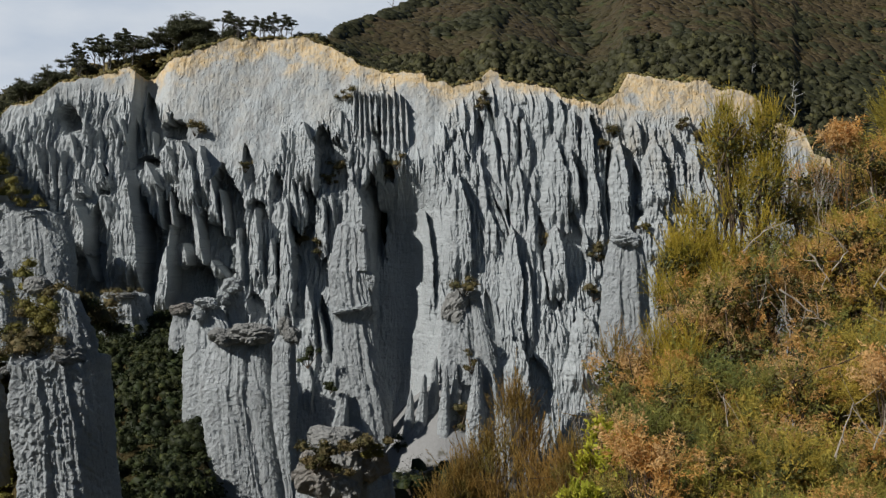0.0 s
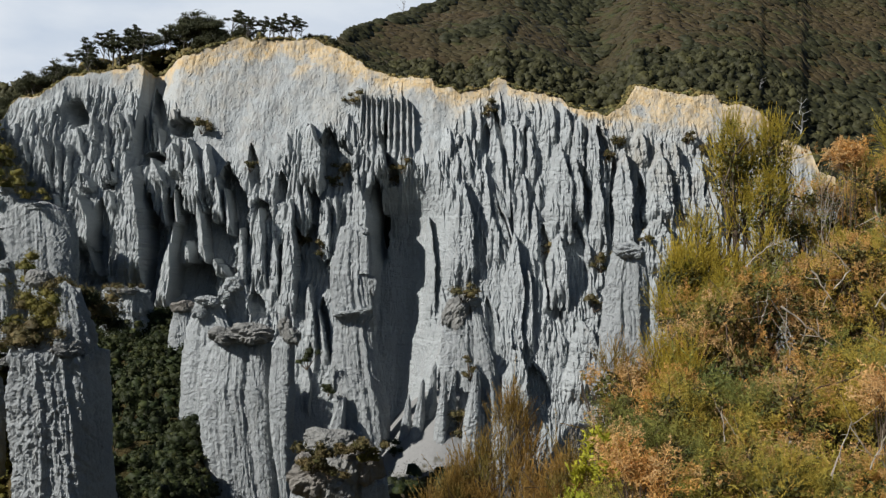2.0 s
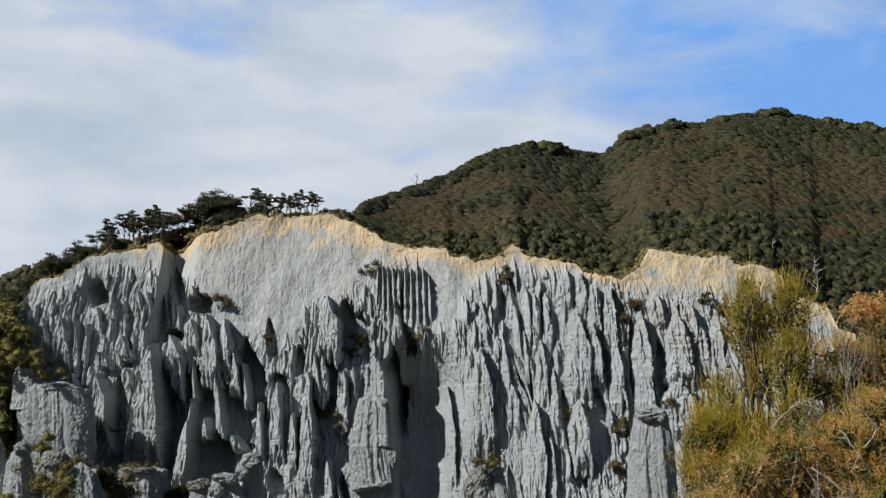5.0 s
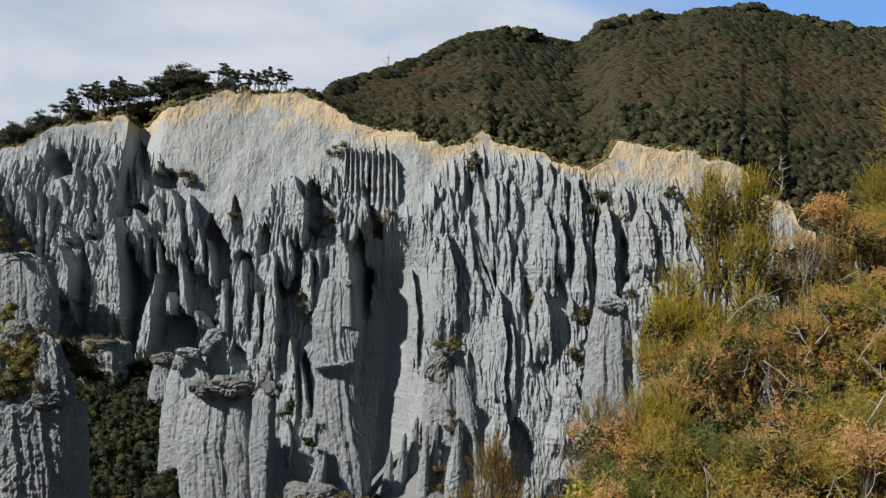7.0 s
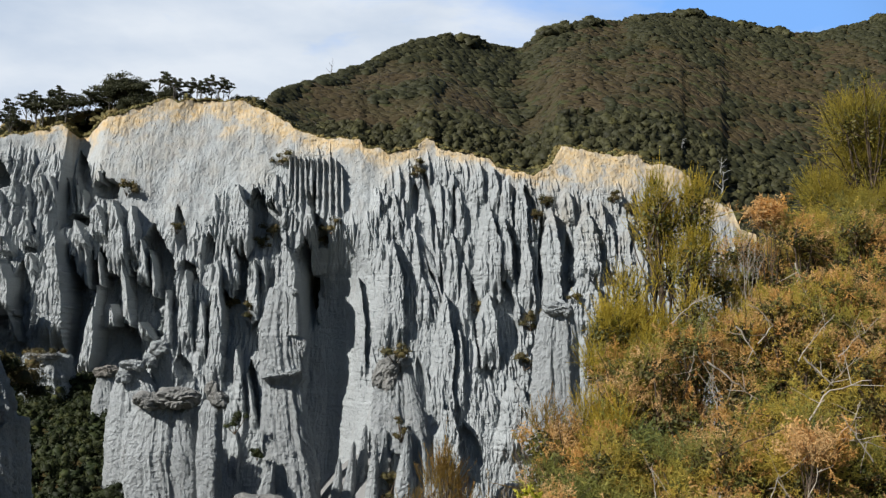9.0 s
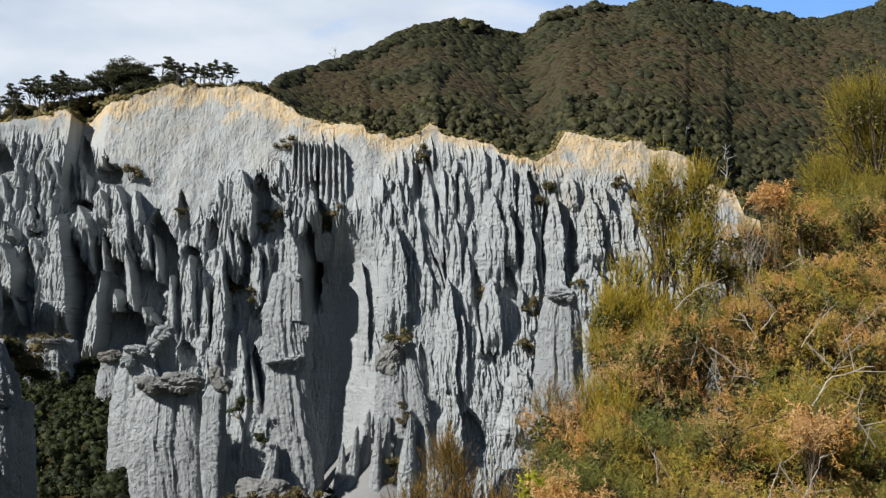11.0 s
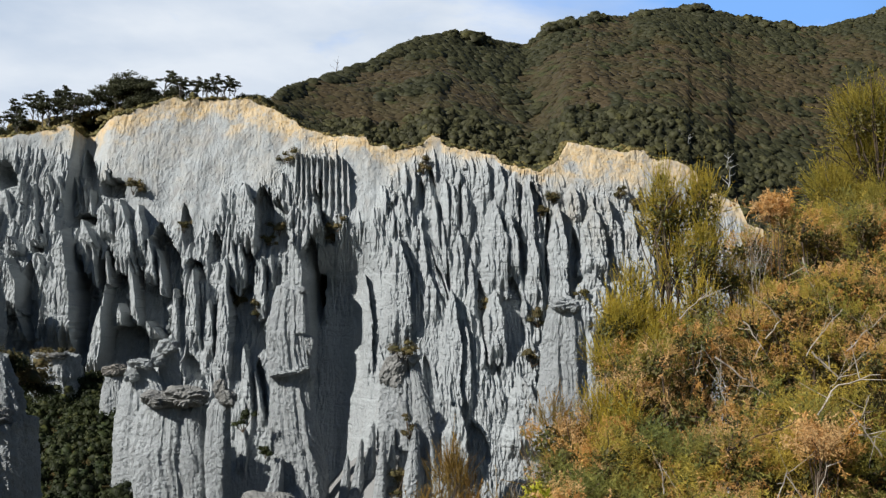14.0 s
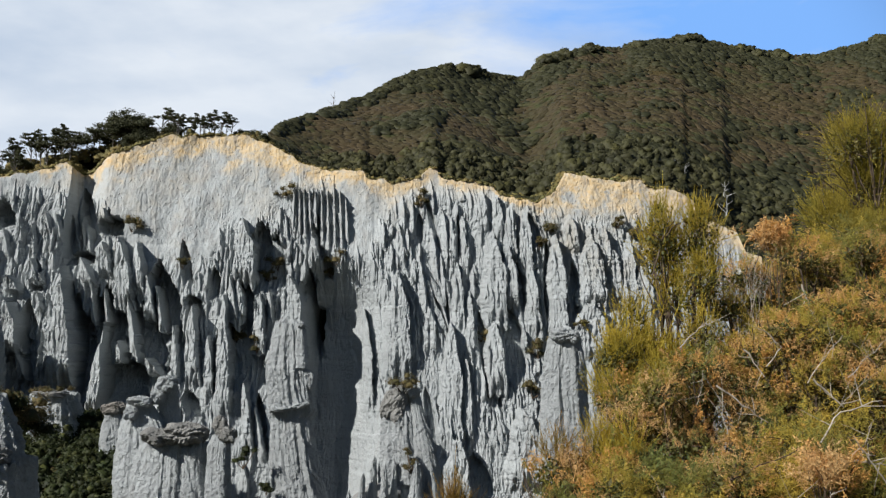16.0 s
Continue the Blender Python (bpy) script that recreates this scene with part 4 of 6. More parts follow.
ridge_trees((-130.3, -102.2), 52, (1, 2, 2), 1, 1.35, (2, 14))
ridge_trees((-102.3, -82.8), 22, (0, 1, 3, 0), 2, 1.5, (6, 13))
ridge_trees((-84.0, -66.0), 30, (1, 2, 1), 3, 1.75, (10, 15))
ridge_trees((-69.2, -57.0), 12, (1, 2, 0), 4, 1.4, (7, 10))
ridge_trees((-58.0, -41.5), 17, (0, 3, 0), 5, 1.22, (4, 8))
ridge_trees((-41.5, -27.9), 9, (2, 1, 2), 6, 0.75, (3, 9))
ridge_trees((-27.9, -3.6), 24, (2, 1, 3), 7, 0.6, (4, 22))
ridge_trees((-3.6, 31.8), 22, (2, 1, 3), 8, 0.6, (4, 22))
ridge_trees((45.2, 96.2), 22, (2, 3, 1), 9, 0.6, (5, 26))

def build_dead_tree(height, seed, material, label, name="dead_tree"):
    rng = np.random.default_rng(seed)
    root = tagged(new(name), label, "tree")
    k = np.linspace(0, 1, 7)[:, None]
    stem = k * np.array([0.1 * height, 0, height]) + rng.normal(size=(7, 3)) * 0.02 * height * k
    part("trunk", mesh_of("trunk", *tube(stem, np.linspace(0.035, 0.008, 7) * height, 6), material), root)
    for i in range(9):
        j = rng.integers(2, 7)
        a = rng.uniform(0, 6.28)
        u = np.linspace(0, 1, 5)[:, None]
        out = np.array([math.cos(a), math.sin(a), rng.uniform(0.3, 1.1)]) * height * rng.uniform(0.18, 0.42)
        limb = stem[j] + out * u + rng.normal(size=(5, 3)) * 0.02 * height * u
        part("branch", mesh_of("branch", *tube(limb, np.linspace(0.014, 0.004, 5) * height, 5), material), root)
    return root


t = build_dead_tree(5.1, 1, STEM, "lone slender bare tree on the open ridge")
t.location = (-17.68, 369, float(ground_height(np.array(-17.68), np.array(369.0))) - 0.2)
t = build_dead_tree(4.4, 2, PALE, "bleached forked dead tree on the hillside")
t.location = (92.26, 318, float(ground_height(np.array(92.26), np.array(318.0))) - 0.2)
t = build_dead_tree(3.4, 3, PALE, "bleached forked dead tree on the hillside")
t.location = (89.78, 320, float(ground_height(np.array(89.78), np.array(320.0))) - 0.2)
t = build_dead_tree(6.7, 4, PALE, "grey leafless tree on the hillside")
t.location = (103.08, 315, float(ground_height(np.array(103.08), np.array(315.0))) - 0.2)
t = build_dead_tree(7.9, 5, PALE, "grey leafless tree behind the cliff edge")
t.location = (98.17, 298, float(ground_height(np.array(98.17), np.array(298.0))) - 0.2)
t = build_dead_tree(5.6, 6, PALE, "leafless grey tree among the ridge trees")
t.location = (-92.18, 292, float(ground_height(np.array(-92.18), np.array(292.0))) - 0.2)

# ---- the pinnacles ----
def build_shaft(rows, depth, seed, flute=0.35, lumps=0.5, sides=120, tall=0.2, crisp=0.0, block=3.2, turn=0.2):
    """A fluted gravel column: rows of (z, left x, right x) from top to foot, made round in plan. Returns verts and faces.
    depth: front-to-back over side-to-side."""
    rows = np.array(rows, float)
    zs = np.arange(rows[0, 0], rows[-1, 0], -tall)
    left, right = np.interp(-zs, -rows[:, 0], rows[:, 1]), np.interp(-zs, -rows[:, 0], rows[:, 2])
    mid, half = (left + right) / 2, (right - left) / 2
    a = np.arange(sides) * 2 * math.pi / sides
    A, Z = np.meshgrid(a, zs)
    half0 = half.mean()
    # flutes run down the column; the noise is laid round it so that it closes
    cx, cy = np.cos(A) * half0, np.sin(A) * half0
    wob = 0.7 * (layers(cx / 2 + 9, Z / 6, seed + 2, 2) - 0.5)
    groove = np.abs(layers(cx / 1.5 + wob + 40 + Z * 0.03, cy / 1.5 + 20 + seed + Z * 0.02, seed, 4, 0.62) - 0.5) * 2
    rills = np.abs(layers(cx / 0.7 + wob + 80, cy / 0.7 + 10 + seed + Z * 0.02, seed + 21, 3, 0.6) - 0.5) * 2
    hollow = layers(cx / 3.2 + 0.7 * wob + 60, cy / 3.2 + 30 + seed + Z * 0.02, seed + 12, 3, 0.5) - 0.5
    # a squarish plan with wandering corners
    skew = A + 0.10 * np.sin(Z / 9 + seed)
    square = 1 / (np.abs(np.cos(skew))**block + np.abs(np.sin(skew))**block) ** (1 / block)
    r = half[:, None] * (0.12 + 0.88 * square) / 1.02
    bumps = 0.45 - np.abs(layers(cx / 1.6 + 3, Z / 3.4 + cy / 1.6, seed + 4, 4, 0.62) - 0.5) * 2
    pebble = layers(cx / 0.35 + 7, Z / 0.35 + cy / 0.35, seed + 6, 2) - 0.5
    beds = layers(Z / 1.6, 0.5 + 0 * A, seed + 8, 3) - 0.5
    size = np.clip(half[:, None] / 3.0, 0.35, 1.3)
    r = r + size * (flute * 2.2 * (0.30 - groove) + flute * 3.4 * hollow + lumps * 1.3 * bumps + 0.10 * beds) + 0.24 * pebble - 0.24 * rills
    crag = np.abs(layers(cx / 1.3 + 0.45 * Z + 11, cy / 1.3 + Z / 1.5, seed + 31, 4, 0.62) - 0.5) * 2
    rubble = layers(cx / 0.5 + Z / 0.9, cy / 0.5 - Z / 0.6 + 5, seed + 33, 2) - 0.5
    r = r - size * (0.12 + lumps) * 0.55 * (crag - 0.3) + 0.09 * rubble
    grow = ease(0, 1.4, (zs[0] - Z)) if crisp == 0 else ease(0, crisp, (zs[0] - Z))
    r = np.maximum(r, 0.05) * (0.25 + 0.75 * grow**0.7)
    x, y = np.cos(A) * r, np.sin(A) * r * depth
    spread = min(half0, 3.0)
    Z = Z + (2.0 if crisp == 0 else 0.9) * spread * (layers(x / 1.1 + seed, y / 1.1, seed + 35, 3, 0.6) - 0.55) * ease(1.6 * spread, 0, zs[0] - Z)
    x, y = mid[:, None] + x * math.cos(turn) + y * math.sin(turn), y * math.cos(turn) - x * math.sin(turn)
    v = np.stack([x, y, Z], -1).reshape(-1, 3)
    f = grid_faces(len(zs), sides, True)[:, ::-1]
    top = np.array([[mid[0], 0, zs[0] + 0.1]])
    n = len(v)
    fan = np.column_stack([np.arange(sides), np.roll(np.arange(sides), -1), np.full(sides, n)])
    return np.concatenate([v, top]), [f, fan]


def build_stone(size, seed, rough=0.30, cut=30):
    """A rounded lump of conglomerate about the origin."""
    th, ph = np.meshgrid(np.linspace(0.02, math.pi - 0.02, cut), np.arange(cut * 2) * math.pi / cut, indexing="ij")
    d = np.stack([np.sin(th) * np.cos(ph), np.sin(th) * np.sin(ph), np.cos(th)], -1)
    n = layers(d[..., 0] * 1.7 + 5 + seed, d[..., 1] * 1.7 + d[..., 2] * 2.1, seed, 4, 0.55) - 0.5
    m = layers(d[..., 0] * 5 + 5 + seed, d[..., 1] * 4.5 + d[..., 2] * 6, seed + 3, 4, 0.65) - 0.5
    box = 1 / (np.abs(d) ** 3).sum(-1) ** (1 / 3)
    m = 0.5 - 2 * np.abs(m)
    v = d * ((0.3 + 0.7 * box) * (1 + 2.4 * rough * n + 0.9 * rough * m))[..., None] * np.array(size) / 2
    return v.reshape(-1, 3), grid_faces(cut, cut * 2, True)[:, ::-1]


def pinnacle(label, y, rows, depth=0.8, seed=1, flute=0.35, lumps=0.5, tall=0.2, sides=120, crisp=0.0, block=3.2, turn=0.2):
    """A free-standing column whose middle is y metres off."""
    root = tagged(new("rock_pinnacle"), label, "rock pinnacle", "pinnacles below the cliff")
    foot = rows[-1]
    root.location = ((foot[1] + foot[2]) / 2, y, foot[0])
    v, f = build_shaft(rows, depth, seed, flute, lumps, sides, tall, crisp, block, turn)
    v = v - np.array([root.location.x, 0, root.location.z])
    part("shaft", mesh_of("shaft", v, f, GRAVEL, False), root)
    return root


def cap(root, place, size, seed, material=None, name="capstone", label="", rough=0.30, tilt=0):
    v, f = build_stone(size, seed, rough)
    ob = part(name, mesh_of(name, v, f, material or CAPROCK, False), root, label)
    ob.location = Vector(place) - root.location
    ob.rotation_euler = (0, radians(tilt), 0)
    return ob


def boulder(label, place, size, seed, material=None, tilt=0, rough=0.30):
    v, f = build_stone(size, seed, rough)
    ob = tagged(new("boulder", mesh_of("boulder", v, f, material or BOULDER)), label, "boulder")
    ob.location = place
    ob.rotation_euler = (0, radians(tilt), 0)
    return ob


p = pinnacle("tall tapering grey pinnacle with a stepped waist", 232, [(14.6, -22.4, -17.6), (12.5, -23.0, -16.7), (4.0, -24.4, -16.2), (-2.6, -24.0, -15.0), (-5.1, -23.5, -14.7), (-6.3, -23.2, -15.8), (-15.3, -23.3, -13.8), (-25.0, -22.6, -11.6), (-34.96, -22.8, -10.85)], depth=0.8, seed=11, flute=0.45, lumps=0.45, crisp=0.9, block=4)
cap(p, (-21.44, 228.3, -4.66), (4.1, 3.62, 1.09), 3, GRAVEL, "ledge", tilt=-8, rough=0.32)
cap(p, (-17.37, 228.6, -3.83), (4.35, 3.62, 1.09), 4, GRAVEL, "ledge", tilt=-12, rough=0.32)
cap(p, (-15.67, 230, 1.6), (2.67, 2.92, 3.65), 6, GRAVEL, "knob", tilt=0, rough=0.32)
p = pinnacle("slender grey pinnacle against the main column", 229, [(13.71, -17.44, -16.72), (10.07, -18.16, -16.22), (4.02, -18.39, -15.97)], depth=0.8, seed=12, sides=70)
cap(p, (-17.05, 228.6, 13.2), (1.45, 1.45, 1.21), 37, GRAVEL, "knob", tilt=0, rough=0.3)
p = pinnacle("broad grey fluted block under a caprock slab", 190, [(-8.54, -39.6, -30.23), (-10.09, -41.15, -29.84), (-16.9, -42.27, -28.83), (-21.74, -41.65, -28.41), (-27.55, -41.02, -28), (-35.28, -40, -27.38), (-42.98, -39.66, -27.05)], depth=0.9, seed=21, flute=0.32, lumps=0.25, crisp=0.5, block=5, sides=170, turn=0.1)
cap(p, (-33.15, 186, -7.42), (6.49, 6.88, 3.14), 8, CAPROCK, "capstone", label="pitted grey caprock slab", tilt=-3, rough=0.32)
cap(p, (-37.46, 186, -8.01), (5.31, 6.88, 2.56), 9, CAPROCK, "capstone", label="pitted grey caprock slab", tilt=8, rough=0.32)
p = pinnacle("slender grey column topped by two round stones", 184, [(-7.13, -28.14, -26.2), (-9.26, -28.9, -25.41), (-17.76, -29.25, -25.18), (-25.47, -28.63, -25.44), (-34.12, -26.85, -25.4), (-39.87, -26.63, -25.28)], depth=0.9, seed=22, flute=0.4, lumps=0.35, sides=110, crisp=0.5)
cap(p, (-25.93, 183.5, -7.3), (3.3, 3.1, 2.52), 10, CAPROCK, "capstone", label="rounded perched stone", tilt=10, rough=0.32)
cap(p, (-27.1, 183.5, -5.56), (2.13, 2.13, 2.33), 11, CAPROCK, "capstone", label="rounded perched stone", tilt=0, rough=0.32)
p = pinnacle("grey rock shoulder with a knobbly top", 201, [(-1.79, -45.83, -42.44), (-4.76, -46.45, -40.72), (-8.99, -47.26, -38.58), (-15.33, -47.64, -38.00), (-27.97, -47.54, -37.93)], depth=0.7, seed=23, sides=110, crisp=0.6)
cap(p, (-43.52, 198.18, -2.17), (3.56, 3.14, 1.67), 31, GRAVEL, "knob", tilt=6, rough=0.4)
cap(p, (-45.17, 198.18, -4.25), (2.09, 2.30, 1.89), 32, GRAVEL, "knob", tilt=0, rough=0.4)
p = pinnacle("grey knobbly rock spire beside the shoulder", 202, [(1.60, -41.82, -38.40), (-0.53, -42.23, -37.97), (-4.79, -40.71, -37.52), (-10.11, -40.89, -36.63), (-26.00, -40.79, -36.54)], depth=0.8, seed=24, sides=90, crisp=0.5)
cap(p, (-39.12, 199.18, 0.97), (3.16, 3.16, 2.31), 33, GRAVEL, "knob", tilt=-6, rough=0.4)
cap(p, (-40.79, 199.18, -1.34), (2.31, 2.31, 2.53), 34, GRAVEL, "knob", tilt=0, rough=0.4)
p = pinnacle("small grey stub under a mushroom caprock", 222, [(-4.49, -55.76, -52.01), (-7.76, -56.43, -51.28), (-14.77, -56.84, -50.53), (-24.09, -56.77, -49.99)], depth=0.9, seed=25, sides=90, crisp=0.4)
cap(p, (-53.53, 221.5, -4.01), (4.92, 4.45, 2.34), 13, BOULDER, "capstone", label="brown rounded caprock", tilt=-6, rough=0.32)
p = pinnacle("low grey block with a split across it", 228, [(-0.53, -71.19, -63.86), (-5.49, -72.09, -63.1), (-6.43, -71.13, -63.57), (-7.37, -71.59, -62.85), (-14.91, -71.05, -62.08), (-21.97, -70.98, -61.54)], depth=0.9, seed=26, crisp=0.5, block=5, flute=0.3, lumps=0.8, sides=110)
cap(p, (-67.7, 225, -1.13), (5.94, 4.76, 1.19), 35, CAPROCK, "ledge", label="dull grey capping ledge", tilt=3, rough=0.35)
p = pinnacle("massive grey front pinnacle with deep grooves", 149, [(-8.4, -57.3, -47.7), (-9.54, -57.79, -47.54), (-10.57, -57.48, -47.53), (-13.24, -57.59, -47.35), (-18.41, -57.23, -46.85), (-24.3, -56.56, -46.64), (-32.38, -56.16, -45.97)], depth=1.5, seed=31, flute=0.36, lumps=0.3, sides=200, tall=0.17, crisp=0.5, block=7, turn=0.04)
cap(p, (-57.88, 146.5, -9.97), (3.72, 4.64, 1.55), 14, CAPROCK, "capstone", label="rough overhanging caprock", tilt=-8, rough=0.45)
cap(p, (-53.84, 146, -9.32), (4.32, 4.63, 1.7), 15, CAPROCK, "capstone", label="rough overhanging caprock", tilt=4, rough=0.45)
cap(p, (-50.27, 145, -8.48), (3.37, 6.89, 2.3), 16, CAPROCK, "capstone", label="rough overhanging caprock", tilt=0, rough=0.45)
p = pinnacle("crumbling shrub-grown rock knob on the front pinnacle", 148, [(0.4, -53.6, -51.2), (-2.0, -55.3, -50.2), (-5.0, -56.6, -49.4), (-8.8, -57.4, -48.6), (-12.0, -57.0, -48.9)], depth=0.7, seed=33, flute=0.4, lumps=1.0, sides=130, crisp=0.8, block=3)
p = pinnacle("small grey stub under a rounded stone", 150, [(0.33, -57.65, -56.23), (-1.96, -57.94, -56.04), (-9.46, -58.32, -55.64)], depth=1, seed=32, sides=70, crisp=0.4, flute=0.25, lumps=0.25)
cap(p, (-56.87, 150, 1.13), (3.33, 3.17, 2.38), 17, CAPROCK, "capstone", label="rounded grey stone", tilt=0, rough=0.22)
p = pinnacle("pale stub of rock under two heath-topped boulders", 122, [(-19.85, -15.31, -6.34), (-21.45, -15.95, -6.02), (-23.99, -16.39, -5.89), (-29.7, -17.19, -5.37)], depth=0.6, seed=41, tall=0.1, crisp=0.4)
cap(p, (-13.57, 118, -19.34), (4.49, 3.74, 3.74), 21, BOULDER, "capstone", label="brown heath-topped boulder", tilt=12, rough=0.42)
cap(p, (-8.5, 119, -17.9), (4.15, 3.52, 4.02), 22, BOULDER, "capstone", label="pale heath-topped boulder", tilt=-14, rough=0.42)
cap(p, (-10.86, 117.5, -19.98), (3.72, 3.1, 4.35), 29, CAPROCK, "capstone", label="pale split stone", tilt=4, rough=0.45)
p = pinnacle("flat-topped grey rock behind the boulders", 150, [(-19.05, -18.61, -12.15), (-20.86, -18.92, -11.83), (-25.17, -17.64, -11.34), (-32.21, -17.62, -10.54)], depth=0.7, seed=42, crisp=0.4)
cap(p, (-15.2, 149, -20.16), (6.61, 4.72, 3.15), 23, CAPROCK, "capstone", label="angular grey caprock", tilt=4, rough=0.32)
p = pinnacle("dark-capped pinnacle below the light face", 228, [(-2.01, 1.44, 5.3), (-5.61, 0.48, 6.5), (-11.61, 0.24, 6.97), (-20, -0.24, 7.92)], depth=0.9, seed=51, sides=110, crisp=0.5)
cap(p, (2.63, 226.5, -3.78), (4.79, 4.07, 6.7), 24, CAPROCK, "capstone", label="dark rough caprock", tilt=20, rough=0.32)
p = pinnacle("slim pale pinnacle with a rounded cap", 226, [(-1.02, 5.73, 7.64), (-5.55, 5.96, 8.82), (-12.69, 6.43, 10.96), (-22.18, 6.42, 12.61)], depth=0.8, seed=52, sides=90, crisp=0.4)
cap(p, (6.67, 225.6, -1.02), (2.38, 2.38, 1.91), 36, GRAVEL, "capstone", label="pale rounded cap", tilt=4, rough=0.3)
p = pinnacle("broad pale pinnacle with a leaning cap at the cliff foot", 239, [(13.22, 38.68, 42.22), (10.44, 37.4, 44.22), (4.12, 36.11, 45.2), (-5.96, 35.56, 45.64), (-21.04, 34.48, 46.31)], depth=0.9, seed=57, flute=0.35, lumps=0.3, crisp=0.6, block=3)
cap(p, (40.52, 236.5, 11.1), (5.5, 5, 3), 28, GRAVEL, "ledge", tilt=8, rough=0.32)
p = pinnacle("thin sharp fin of grey gravel above the scree", 224.0, [(-17.27, -4.01, -3.54), (-25.49, -5.42, -3.3), (-33.7, -6.64, -3.25), (-41.70, -6.94, -2.95)], depth=1.6, seed=60, sides=40, tall=0.3, flute=0.3, lumps=0.4)
p = pinnacle("thin sharp fin of grey gravel above the scree", 226.6, [(-13.68, -1.67, -1.19), (-24.5, -3.34, -0.95), (-35.29, -4.76, -0.95), (-43.29, -5.06, -0.65)], depth=1.6, seed=61, sides=40, tall=0.3, flute=0.3, lumps=0.4)
p = pinnacle("thin sharp fin of grey gravel above the scree", 221.4, [(-15.89, 0.47, 0.93), (-24.6, -0.64, 1.46), (-33.29, -1.56, 1.79), (-41.29, -1.86, 2.09)], depth=1.6, seed=62, sides=40, tall=0.3, flute=0.3, lumps=0.4)
p = pinnacle("thin sharp fin of grey gravel above the scree", 224.1, [(-14.92, 2.36, 2.83), (-24.33, 1.3, 3.18), (-33.71, 0.38, 3.39), (-41.71, 0.08, 3.69)], depth=1.6, seed=63, sides=40, tall=0.3, flute=0.3, lumps=0.4)
p = pinnacle("thin sharp fin of grey gravel above the scree", 226.6, [(-12.96, 4.78, 5.25), (-20.28, 4.06, 6.68), (-27.59, 3.62, 7.82), (-35.59, 3.32, 8.12)], depth=1.6, seed=64, sides=40, tall=0.3, flute=0.3, lumps=0.4)
p = pinnacle("thin sharp fin of grey gravel above the scree", 221.4, [(-14.72, 6.88, 7.35), (-19.95, 5.77, 8.1), (-25.18, 4.89, 8.62), (-33.18, 4.59, 8.92)], depth=1.6, seed=65, sides=40, tall=0.3, flute=0.3, lumps=0.4)
p = pinnacle("thin sharp fin of grey gravel above the scree", 224.1, [(-14.92, 9.68, 10.15), (-20.8, 9.56, 11.68), (-26.68, 9.62, 13.01), (-34.68, 9.32, 13.31)], depth=1.6, seed=66, sides=40, tall=0.3, flute=0.3, lumps=0.4)
p = pinnacle("thin sharp fin of grey gravel above the scree", 226.5, [(-21.04, -6.92, -6.44), (-27.57, -7.98, -6.08), (-34.09, -8.9, -5.86), (-42.09, -9.20, -5.56)], depth=1.6, seed=67, sides=40, tall=0.3, flute=0.3, lumps=0.4)
p = pinnacle("thin sharp fin of grey gravel above the scree", 221.3, [(-20.52, 13.28, 13.75), (-26.9, 11.7, 14.49), (-33.27, 10.44, 14.91), (-41.27, 10.14, 15.21)], depth=1.6, seed=68, sides=40, tall=0.3, flute=0.3, lumps=0.4)
p = pinnacle("thin sharp fin of grey gravel above the scree", 224.2, [(-25.51, 17.93, 18.4), (-29.62, 16.27, 19.1), (-33.73, 14.94, 19.46), (-41.73, 14.64, 19.76)], depth=1.6, seed=69, sides=40, tall=0.3, flute=0.3, lumps=0.4)
p = pinnacle("thin sharp fin of grey gravel above the scree", 226.5, [(-21.04, -20.75, -20.27), (-25.79, -22.28, -20.14), (-30.54, -23.63, -20.2), (-38.54, -23.93, -19.90)], depth=1.6, seed=70, sides=40, tall=0.3, flute=0.3, lumps=0.4)
p = pinnacle("thin sharp fin of grey gravel above the scree", 221.3, [(-25.74, -17, -16.53), (-28.93, -17.34, -15.01), (-32.11, -17.45, -13.72), (-40.11, -17.75, -13.42)], depth=1.6, seed=71, sides=40, tall=0.3, flute=0.3, lumps=0.4)
p = pinnacle("blocky banded grey outcrop on the spur", 247, [(18.61, -100.34, -94.5), (16.83, -102.35, -87.88), (10.48, -102.52, -86.28), (4.13, -102.18, -85.7), (-13.57, -101.7, -84.49)], depth=0.5, seed=82, crisp=0.6, flute=0.4, lumps=0.6, turn=-0.1)
cap(p, (-94.89, 245, 17.15), (4.4, 3.37, 1.81), 38, GRAVEL, "knob", tilt=-4, rough=0.4)
cap(p, (-100.24, 246, 17.99), (3.64, 3.12, 1.82), 39, GRAVEL, "knob", tilt=6, rough=0.4)
p = pinnacle("weathered grey outcrop on the scrubby spur", 228, [(6.18, -101.44, -100.24), (2.8, -102.84, -98.02), (-3.21, -101.79, -96.26), (-12.81, -101.42, -94.81)], depth=0.8, seed=81, flute=0.5, lumps=0.8)
cap(p, (-100.01, 227, 4), (3.6, 3.6, 2.4), 40, GRAVEL, "knob", tilt=12, rough=0.45)
p = pinnacle("small grey rock tooth on the spur", 226, [(5.18, -93.37, -92.42), (0.41, -94.98, -90.93), (-5.55, -95.38, -90.37), (-15.06, -95.73, -89.78)], depth=0.9, seed=83, sides=80, flute=0.5, lumps=0.7)
cap(p, (-92.22, 225, 3.26), (2.62, 2.62, 2.14), 41, GRAVEL, "knob", tilt=-10, rough=0.45)
p = pinnacle("pale rock rib in the scrub of the spur", 246, [(22.43, -103.16, -101.59), (19.17, -103.9, -98.95), (12, -104.06, -98.08)], depth=0.8, seed=84, sides=80, lumps=0.7)
cap(p, (-101.68, 245, 20.79), (3.11, 3.11, 1.55), 42, GRAVEL, "knob", tilt=0, rough=0.45)
